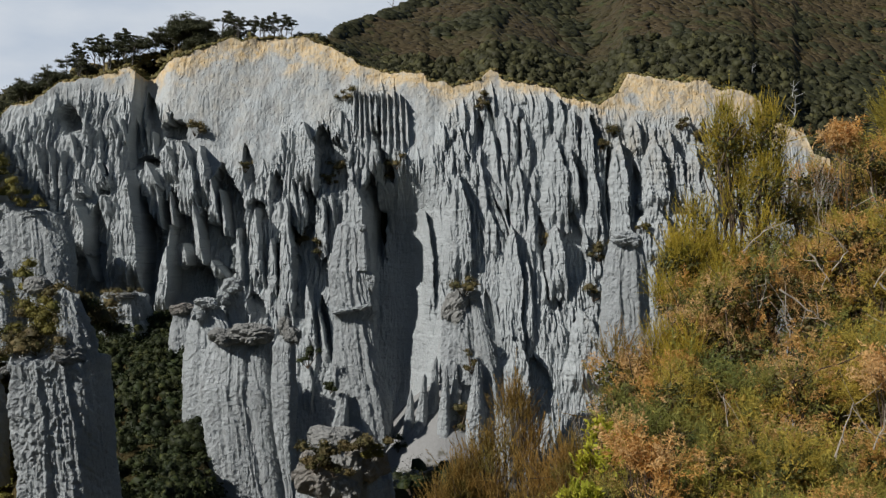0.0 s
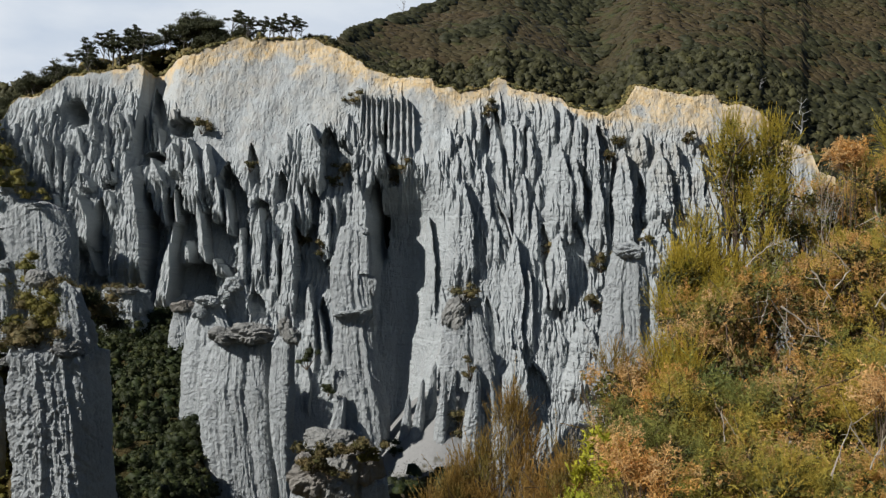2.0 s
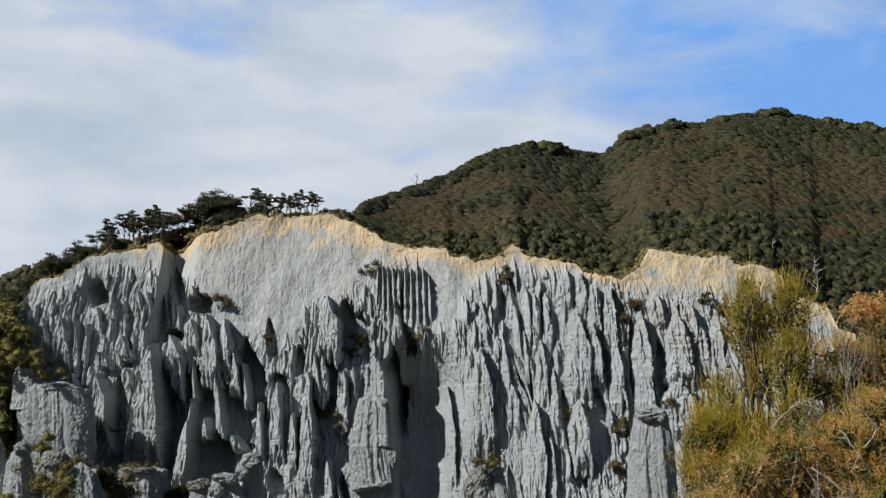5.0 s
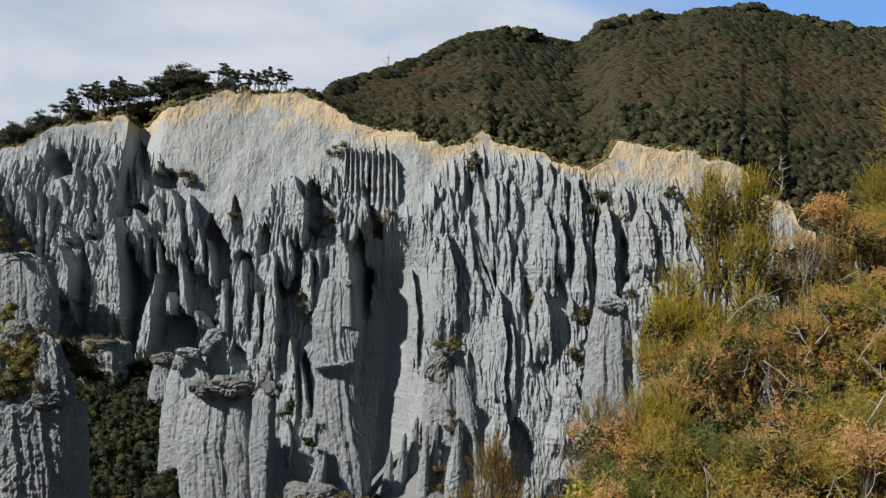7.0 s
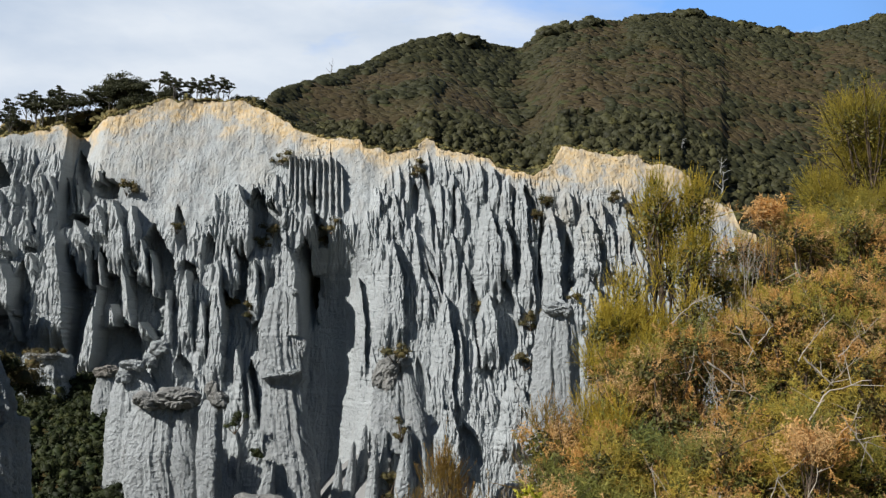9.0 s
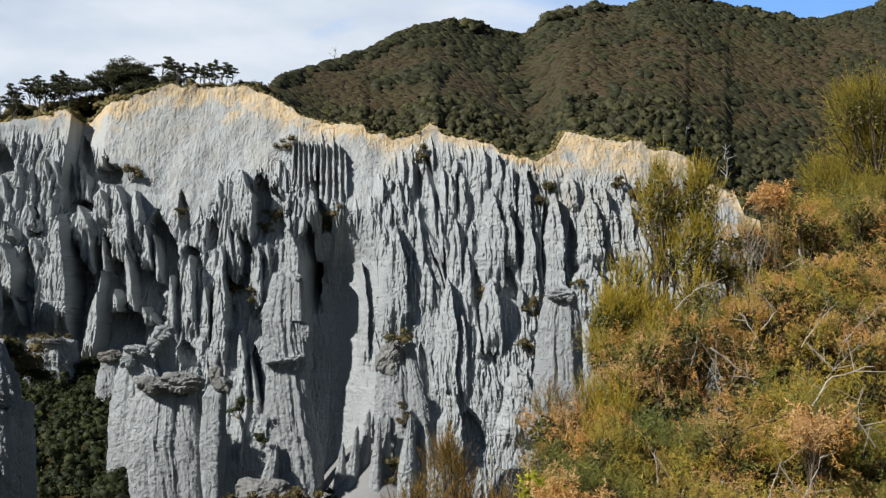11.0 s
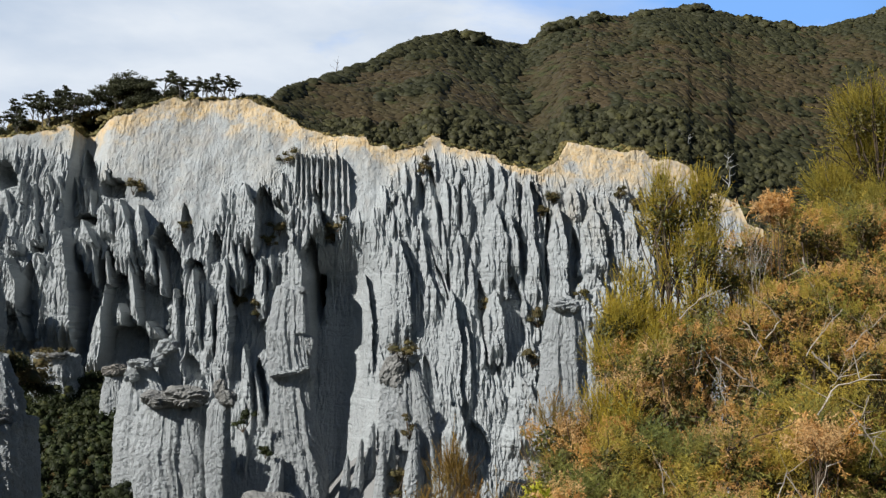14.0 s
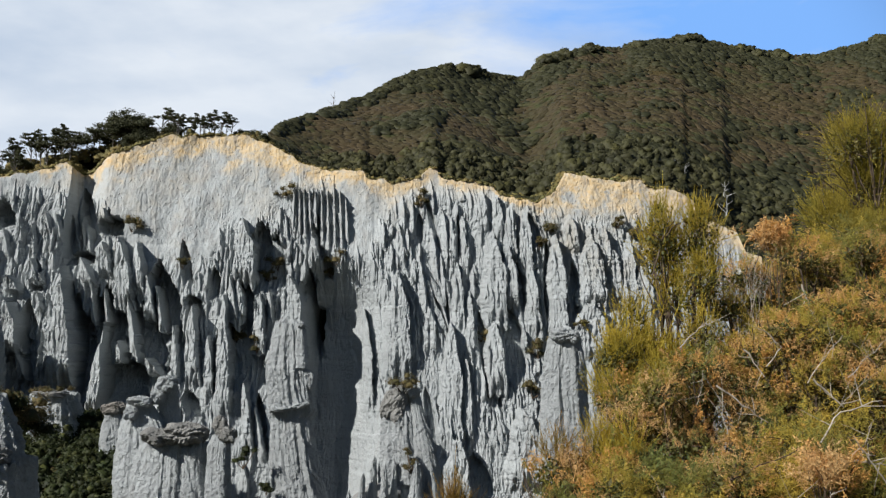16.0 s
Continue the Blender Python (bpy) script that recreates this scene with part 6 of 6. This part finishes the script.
def dry_branch(label, points, thick, seed):
    """A single dead branch with a few side twigs, lying in the gorse."""
    rng = np.random.default_rng(seed)
    p = np.array(points, float)
    k = np.linspace(0, len(p) - 1, 9)
    line = np.column_stack([np.interp(k, np.arange(len(p)), p[:, i]) for i in range(3)]) + rng.normal(size=(9, 3)) * 0.008
    root = tagged(new("dead_branch"), label, "branch")
    root.location = line[0]
    line = line - line[0]
    part("stem", mesh_of("stem", *tube(line, np.linspace(1, 0.4, 9) * thick, 6), DRY), root)
    u = np.linspace(0, 1, 5)[:, None]
    for i in range(5):
        s = line[rng.integers(2, 8)]
        e = rng.normal(size=3) * 0.14 + (line[-1] - line[0]) * 0.15
        part("twig", mesh_of("twig", *tube(s + e * u + rng.normal(size=(5, 3)) * 0.006 * u, np.linspace(0.5, 0.2, 5) * thick, 4), DRY), root)
    return root


def planted(x, y, top, width, deep=0.8):
    """Foot and size of a shrub that reaches a height at a place of the near slope."""
    foot = float(ground_height(np.array(x), np.array(y))) - 0.05
    return (x, y, foot), (width, width * deep, top - foot)


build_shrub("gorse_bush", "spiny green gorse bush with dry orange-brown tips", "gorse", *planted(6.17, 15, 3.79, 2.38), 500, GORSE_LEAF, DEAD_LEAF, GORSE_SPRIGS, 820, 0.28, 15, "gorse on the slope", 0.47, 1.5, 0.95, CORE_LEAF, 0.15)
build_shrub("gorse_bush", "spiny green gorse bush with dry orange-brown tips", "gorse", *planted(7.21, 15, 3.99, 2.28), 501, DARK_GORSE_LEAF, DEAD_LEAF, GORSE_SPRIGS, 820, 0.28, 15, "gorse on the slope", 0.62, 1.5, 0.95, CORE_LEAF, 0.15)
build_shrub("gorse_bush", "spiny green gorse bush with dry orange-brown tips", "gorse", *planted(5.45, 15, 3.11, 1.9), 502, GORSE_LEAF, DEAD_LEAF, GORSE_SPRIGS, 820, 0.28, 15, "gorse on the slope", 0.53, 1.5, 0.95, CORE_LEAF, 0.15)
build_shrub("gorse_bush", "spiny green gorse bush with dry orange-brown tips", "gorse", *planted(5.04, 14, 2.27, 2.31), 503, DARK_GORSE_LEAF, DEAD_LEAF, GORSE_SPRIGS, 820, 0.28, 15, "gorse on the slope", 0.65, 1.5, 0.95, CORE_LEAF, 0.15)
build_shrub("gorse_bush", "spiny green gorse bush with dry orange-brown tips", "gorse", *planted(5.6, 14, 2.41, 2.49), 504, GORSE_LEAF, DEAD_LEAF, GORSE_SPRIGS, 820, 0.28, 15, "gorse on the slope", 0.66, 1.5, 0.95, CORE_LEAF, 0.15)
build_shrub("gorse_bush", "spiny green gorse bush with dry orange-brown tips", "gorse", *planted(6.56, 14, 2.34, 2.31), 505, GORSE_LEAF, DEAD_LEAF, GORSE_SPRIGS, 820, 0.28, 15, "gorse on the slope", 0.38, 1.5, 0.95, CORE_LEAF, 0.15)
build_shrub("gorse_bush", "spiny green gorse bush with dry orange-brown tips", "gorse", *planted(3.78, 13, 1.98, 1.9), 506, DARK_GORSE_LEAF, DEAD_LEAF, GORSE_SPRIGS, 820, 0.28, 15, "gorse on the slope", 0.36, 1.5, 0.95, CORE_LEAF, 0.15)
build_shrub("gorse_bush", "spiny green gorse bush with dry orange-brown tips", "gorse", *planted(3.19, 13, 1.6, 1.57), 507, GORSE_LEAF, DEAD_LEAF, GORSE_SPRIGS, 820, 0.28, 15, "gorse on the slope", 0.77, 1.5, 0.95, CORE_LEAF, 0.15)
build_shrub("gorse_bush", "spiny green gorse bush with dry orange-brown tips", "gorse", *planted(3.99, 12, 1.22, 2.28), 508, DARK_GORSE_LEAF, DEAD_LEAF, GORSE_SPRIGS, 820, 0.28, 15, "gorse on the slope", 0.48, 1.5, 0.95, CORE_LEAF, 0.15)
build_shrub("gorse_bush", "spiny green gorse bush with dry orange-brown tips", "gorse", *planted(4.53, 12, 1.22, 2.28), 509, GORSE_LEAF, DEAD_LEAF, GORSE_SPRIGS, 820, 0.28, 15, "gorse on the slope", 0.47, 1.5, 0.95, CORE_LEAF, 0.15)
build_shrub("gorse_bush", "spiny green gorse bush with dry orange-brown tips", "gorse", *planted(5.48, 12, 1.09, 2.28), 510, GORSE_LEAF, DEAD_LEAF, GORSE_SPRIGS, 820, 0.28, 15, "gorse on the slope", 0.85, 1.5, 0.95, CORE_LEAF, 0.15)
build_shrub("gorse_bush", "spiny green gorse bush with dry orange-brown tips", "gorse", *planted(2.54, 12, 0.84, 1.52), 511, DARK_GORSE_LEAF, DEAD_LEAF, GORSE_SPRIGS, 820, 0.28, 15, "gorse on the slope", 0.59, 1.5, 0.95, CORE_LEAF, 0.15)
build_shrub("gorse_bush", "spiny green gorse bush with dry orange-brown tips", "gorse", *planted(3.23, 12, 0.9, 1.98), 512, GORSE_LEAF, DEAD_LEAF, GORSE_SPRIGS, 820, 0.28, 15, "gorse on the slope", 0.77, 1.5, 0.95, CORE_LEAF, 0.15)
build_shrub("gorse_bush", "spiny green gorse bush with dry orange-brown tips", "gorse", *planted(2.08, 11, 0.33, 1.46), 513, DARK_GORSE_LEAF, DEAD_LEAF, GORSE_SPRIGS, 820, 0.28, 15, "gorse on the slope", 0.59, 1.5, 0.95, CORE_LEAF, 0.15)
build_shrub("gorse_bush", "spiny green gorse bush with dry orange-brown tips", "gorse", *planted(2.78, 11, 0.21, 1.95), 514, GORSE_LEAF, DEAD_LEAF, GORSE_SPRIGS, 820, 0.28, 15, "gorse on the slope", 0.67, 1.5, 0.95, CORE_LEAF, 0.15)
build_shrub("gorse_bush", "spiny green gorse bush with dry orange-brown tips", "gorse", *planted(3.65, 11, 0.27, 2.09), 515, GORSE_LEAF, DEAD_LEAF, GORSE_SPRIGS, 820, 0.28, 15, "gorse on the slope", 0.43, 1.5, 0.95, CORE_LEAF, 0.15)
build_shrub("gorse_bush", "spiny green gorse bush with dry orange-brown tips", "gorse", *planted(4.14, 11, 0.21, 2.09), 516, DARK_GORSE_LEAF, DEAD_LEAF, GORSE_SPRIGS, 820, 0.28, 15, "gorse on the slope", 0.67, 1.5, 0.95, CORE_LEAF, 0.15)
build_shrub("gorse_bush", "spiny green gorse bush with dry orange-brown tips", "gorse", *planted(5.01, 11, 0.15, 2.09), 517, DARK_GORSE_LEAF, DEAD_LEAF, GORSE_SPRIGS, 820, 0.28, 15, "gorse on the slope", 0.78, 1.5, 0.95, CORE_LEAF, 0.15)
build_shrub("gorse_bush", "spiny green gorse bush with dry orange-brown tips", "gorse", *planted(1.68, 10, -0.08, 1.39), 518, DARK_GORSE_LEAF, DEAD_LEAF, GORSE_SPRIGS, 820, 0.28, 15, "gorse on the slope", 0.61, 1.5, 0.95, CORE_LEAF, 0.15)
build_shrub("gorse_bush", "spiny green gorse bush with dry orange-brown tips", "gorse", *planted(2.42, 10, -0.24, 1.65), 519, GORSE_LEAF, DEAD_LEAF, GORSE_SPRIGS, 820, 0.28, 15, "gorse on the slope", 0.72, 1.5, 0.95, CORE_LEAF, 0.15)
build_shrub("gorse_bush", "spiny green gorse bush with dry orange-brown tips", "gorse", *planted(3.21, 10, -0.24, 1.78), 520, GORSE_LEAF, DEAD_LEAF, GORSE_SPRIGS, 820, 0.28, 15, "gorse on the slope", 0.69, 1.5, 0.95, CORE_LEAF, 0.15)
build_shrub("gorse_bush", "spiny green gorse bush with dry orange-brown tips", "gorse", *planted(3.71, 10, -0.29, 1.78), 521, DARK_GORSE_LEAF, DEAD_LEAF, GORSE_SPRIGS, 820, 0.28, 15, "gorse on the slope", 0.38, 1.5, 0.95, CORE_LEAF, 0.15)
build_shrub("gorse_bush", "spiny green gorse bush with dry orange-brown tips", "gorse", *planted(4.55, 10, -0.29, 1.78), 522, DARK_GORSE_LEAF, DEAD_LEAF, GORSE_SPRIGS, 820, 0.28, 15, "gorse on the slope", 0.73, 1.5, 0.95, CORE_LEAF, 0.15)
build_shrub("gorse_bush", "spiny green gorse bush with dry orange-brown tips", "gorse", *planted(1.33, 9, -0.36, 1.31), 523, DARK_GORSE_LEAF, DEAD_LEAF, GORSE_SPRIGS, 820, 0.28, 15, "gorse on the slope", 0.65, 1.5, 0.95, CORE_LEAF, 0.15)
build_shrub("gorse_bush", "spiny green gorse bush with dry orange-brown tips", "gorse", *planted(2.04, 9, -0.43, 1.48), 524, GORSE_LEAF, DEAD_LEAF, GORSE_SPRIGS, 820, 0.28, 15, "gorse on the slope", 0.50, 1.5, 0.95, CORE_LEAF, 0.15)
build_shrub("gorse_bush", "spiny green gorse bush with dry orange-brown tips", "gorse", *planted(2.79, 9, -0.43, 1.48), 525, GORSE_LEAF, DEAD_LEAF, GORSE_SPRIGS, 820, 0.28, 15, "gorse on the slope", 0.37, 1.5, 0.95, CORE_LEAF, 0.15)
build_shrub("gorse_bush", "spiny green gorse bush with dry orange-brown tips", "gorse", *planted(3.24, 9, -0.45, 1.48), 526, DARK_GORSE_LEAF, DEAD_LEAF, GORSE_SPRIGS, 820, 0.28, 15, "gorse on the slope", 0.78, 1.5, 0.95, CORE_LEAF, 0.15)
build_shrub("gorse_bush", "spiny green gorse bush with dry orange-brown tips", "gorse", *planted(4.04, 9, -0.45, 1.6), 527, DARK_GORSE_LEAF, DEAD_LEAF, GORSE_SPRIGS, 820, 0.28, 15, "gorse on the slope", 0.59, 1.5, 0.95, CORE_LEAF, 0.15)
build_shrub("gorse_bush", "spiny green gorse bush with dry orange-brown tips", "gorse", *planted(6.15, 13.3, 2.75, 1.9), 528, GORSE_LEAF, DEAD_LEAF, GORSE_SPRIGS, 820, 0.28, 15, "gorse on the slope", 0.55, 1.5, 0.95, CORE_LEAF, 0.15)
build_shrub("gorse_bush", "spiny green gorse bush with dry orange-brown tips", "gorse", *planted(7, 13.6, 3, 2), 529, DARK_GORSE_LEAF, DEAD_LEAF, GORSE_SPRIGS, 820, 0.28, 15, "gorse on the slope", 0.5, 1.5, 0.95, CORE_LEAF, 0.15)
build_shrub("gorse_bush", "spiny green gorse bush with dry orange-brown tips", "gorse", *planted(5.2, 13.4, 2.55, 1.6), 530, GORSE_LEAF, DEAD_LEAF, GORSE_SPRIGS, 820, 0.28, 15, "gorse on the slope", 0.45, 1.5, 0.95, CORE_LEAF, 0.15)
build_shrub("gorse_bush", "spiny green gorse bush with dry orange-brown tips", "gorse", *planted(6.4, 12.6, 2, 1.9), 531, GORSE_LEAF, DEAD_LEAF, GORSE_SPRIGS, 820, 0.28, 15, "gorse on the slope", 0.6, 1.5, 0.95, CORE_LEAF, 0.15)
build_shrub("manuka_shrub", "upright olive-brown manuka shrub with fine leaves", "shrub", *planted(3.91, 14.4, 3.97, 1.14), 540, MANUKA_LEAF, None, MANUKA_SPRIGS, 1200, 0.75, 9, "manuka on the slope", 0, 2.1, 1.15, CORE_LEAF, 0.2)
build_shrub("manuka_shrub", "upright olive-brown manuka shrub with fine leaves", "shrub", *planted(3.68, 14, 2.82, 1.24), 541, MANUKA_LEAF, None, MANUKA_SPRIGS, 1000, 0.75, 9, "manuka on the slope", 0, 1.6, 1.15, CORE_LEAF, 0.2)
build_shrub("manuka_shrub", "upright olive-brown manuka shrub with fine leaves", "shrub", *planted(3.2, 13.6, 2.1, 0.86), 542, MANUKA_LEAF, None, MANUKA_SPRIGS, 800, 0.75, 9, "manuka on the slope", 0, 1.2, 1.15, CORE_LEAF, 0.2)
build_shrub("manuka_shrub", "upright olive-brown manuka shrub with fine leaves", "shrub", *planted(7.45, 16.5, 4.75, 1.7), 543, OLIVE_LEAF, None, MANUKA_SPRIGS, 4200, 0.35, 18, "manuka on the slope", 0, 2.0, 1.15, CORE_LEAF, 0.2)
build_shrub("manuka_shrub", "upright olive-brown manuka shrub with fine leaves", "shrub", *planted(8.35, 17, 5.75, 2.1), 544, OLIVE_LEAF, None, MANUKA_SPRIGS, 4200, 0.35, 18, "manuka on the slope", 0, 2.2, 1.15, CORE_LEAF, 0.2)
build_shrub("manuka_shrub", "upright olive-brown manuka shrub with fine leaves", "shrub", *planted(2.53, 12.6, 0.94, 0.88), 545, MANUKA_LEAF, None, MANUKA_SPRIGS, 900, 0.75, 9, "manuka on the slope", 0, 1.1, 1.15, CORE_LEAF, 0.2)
build_shrub("heath_shrub", "rust-brown upright heath shrub", "shrub", *planted(0.9, 12.5, 0.25, 0.48), 560, HEATH_LEAF, None, MANUKA_SPRIGS, 420, 0.8, 7, "heath on the slope", 0, 1.1)
build_shrub("heath_shrub", "rust-brown upright heath shrub", "shrub", *planted(0.51, 12, -0.13, 0.68), 561, HEATH_LEAF, None, MANUKA_SPRIGS, 500, 0.8, 7, "heath on the slope", 0, 1.1)
build_shrub("heath_shrub", "rust-brown upright heath shrub", "shrub", *planted(1.03, 11.5, -0.15, 0.66), 562, HEATH_LEAF, None, MANUKA_SPRIGS, 400, 0.8, 7, "heath on the slope", 0, 1.1)
build_shrub("heath_shrub", "rust-brown upright heath shrub", "shrub", *planted(2.18, 12.3, 0.89, 0.78), 563, HEATH_LEAF, None, MANUKA_SPRIGS, 700, 0.8, 7, "heath on the slope", 0, 1.1)
build_shrub("heath_shrub", "rust-brown upright heath shrub", "shrub", *planted(1.39, 11, -0.08, 0.77), 564, HEATH_LEAF, None, MANUKA_SPRIGS, 600, 0.8, 7, "heath on the slope", 0, 1.1)
build_shrub("heath_shrub", "rust-brown upright heath shrub", "shrub", *planted(0.13, 12, -0.42, 0.61), 565, HEATH_LEAF, None, MANUKA_SPRIGS, 600, 0.8, 7, "heath on the slope", 0, 1.1)
build_shrub("leafy_shrub", "bright lime-green leafy shrub", "shrub", *planted(1.63, 10.6, 0.18, 0.47), 580, LIME_LEAF, None, LIME_SPRIGS, 240, 0.5, 6, "", 0, 0.6)
build_shrub("leafy_shrub", "bright lime-green leafy shrub", "shrub", *planted(1.29, 10, -0.24, 0.44), 581, LIME_LEAF, None, LIME_SPRIGS, 200, 0.5, 6, "", 0, 0.6)
place, size = planted(5.05, 14.3, 3.76, 0.83)
build_twigs("leafless twiggy shrub with pale stems", place, (size[0], size[2]), 590, DRY, 11, thick=0.0032)
place, size = planted(2.5, 12.6, 1.37, 0.6)
build_twigs("leafless twiggy shrub with pale stems", place, (size[0], size[2]), 591, DRY, 16)
place, size = planted(1.83, 12.2, 0.96, 0.64)
build_twigs("leafless twiggy shrub with pale stems", place, (size[0], size[2]), 592, STEM, 18)
place, size = planted(1.27, 11.2, -0.11, 0.65)
build_twigs("leafless twiggy shrub with pale stems", place, (size[0], size[2]), 593, DRY, 16)
place, size = planted(1.57, 12.4, 0.3, 0.59)
build_twigs("leafless twiggy shrub with pale stems", place, (size[0], size[2]), 594, DRY, 12)
dry_branch("bleached dead branch caught in the gorse", [(3.65, 11.6, 1.53), (4.22, 11.6, 1.12)], 0.012, 600)
dry_branch("bleached dead branch caught in the gorse", [(4.73, 11.6, 1.59), (5.07, 11.6, 1.28)], 0.012, 601)
dry_branch("bleached dead branch caught in the gorse", [(4.66, 11.3, 0.93), (4.89, 11.3, 1.24), (5.36, 11.3, 1.38)], 0.012, 602)
dry_branch("bleached dead branch caught in the gorse", [(4.81, 11.2, 0.75), (5.3, 11.2, 0.69)], 0.012, 603)
dry_branch("bleached dead branch caught in the gorse", [(4.19, 12.2, 1.93), (4.4, 12.2, 1.63)], 0.012, 604)
dry_branch("bleached dead branch caught in the gorse", [(5.4, 13.5, 2.81), (5.58, 13.5, 2.31)], 0.012, 605)
build_shrub("gorse_bush", "dried orange gorse shoots above the green gorse", "gorse", *planted(5.48, 14.5, 3.57, 0.38), 498, DEAD_LEAF, None, DEAD_SPRIGS, 260, 0.5, 5, "gorse on the slope", 0, 0.4, 1.4)
build_shrub("gorse_bush", "dried pinkish-brown gorse bush", "gorse", *planted(1.93, 9.8, 0.21, 0.57), 499, DEAD_LEAF, None, DEAD_SPRIGS, 170, 0.4, 6, "gorse on the slope", 0, 0.7, 1.3)
build_shrub("gorse_bush", "dried pinkish-brown gorse bush", "gorse", *planted(4.46, 10.9, 0.8, 0.75), 497, DEAD_LEAF, None, DEAD_SPRIGS, 170, 0.4, 6, "gorse on the slope", 0, 0.7, 1.3)
dry_branch("bleached dead branch caught in the gorse", [(3.88, 9.69, 0.09), (3.97, 9.64, 0.35), (4.05, 9.59, 0.6)], 0.007, 620)
dry_branch("bleached dead branch caught in the gorse", [(5.01, 11.8, 1.19), (5.22, 11.75, 1.42), (5.42, 11.7, 1.64)], 0.005, 621)
dry_branch("bleached dead branch caught in the gorse", [(3.62, 12.91, 1.98), (3.8, 12.86, 2.15), (3.98, 12.81, 2.32)], 0.008, 622)
dry_branch("bleached dead branch caught in the gorse", [(3.72, 11.5, 1), (3.66, 11.45, 1.21), (3.61, 11.4, 1.42)], 0.007, 623)
dry_branch("bleached dead branch caught in the gorse", [(3.49, 9.57, 0.05), (3.56, 9.52, 0.3), (3.63, 9.47, 0.56)], 0.008, 624)
dry_branch("bleached dead branch caught in the gorse", [(5.08, 10.7, 0.55), (4.89, 10.65, 0.79), (4.71, 10.6, 1.03)], 0.009, 625)
dry_branch("bleached dead branch caught in the gorse", [(5.06, 11.2, 0.82), (5.11, 11.15, 1), (5.16, 11.1, 1.17)], 0.008, 626)
dry_branch("bleached dead branch caught in the gorse", [(4.57, 12.58, 1.73), (4.75, 12.53, 1.96), (4.49, 12.48, 2.2)], 0.009, 627)
dry_branch("bleached dead branch caught in the gorse", [(2.68, 10.07, 0.25), (2.64, 10.02, 0.41), (2.61, 9.97, 0.57)], 0.006, 628)
dry_branch("bleached dead branch caught in the gorse", [(4.03, 9.72, 0.11), (3.85, 9.67, 0.26), (3.67, 9.62, 0.42)], 0.005, 629)
dry_branch("bleached dead branch caught in the gorse", [(4.97, 12.36, 1.56), (5.18, 12.31, 1.84), (5.39, 12.26, 2.11)], 0.007, 630)
dry_branch("bleached dead branch caught in the gorse", [(5.96, 12.46, 1.64), (5.74, 12.41, 1.84), (5.53, 12.36, 2.04)], 0.005, 631)
dry_branch("bleached dead branch caught in the gorse", [(3.55, 11.98, 1.31), (3.58, 11.93, 1.49), (3.59, 11.88, 1.68)], 0.005, 632)
dry_branch("bleached dead branch caught in the gorse", [(5.51, 12.44, 1.62), (5.74, 12.39, 1.85), (5.97, 12.34, 2.08)], 0.007, 633)
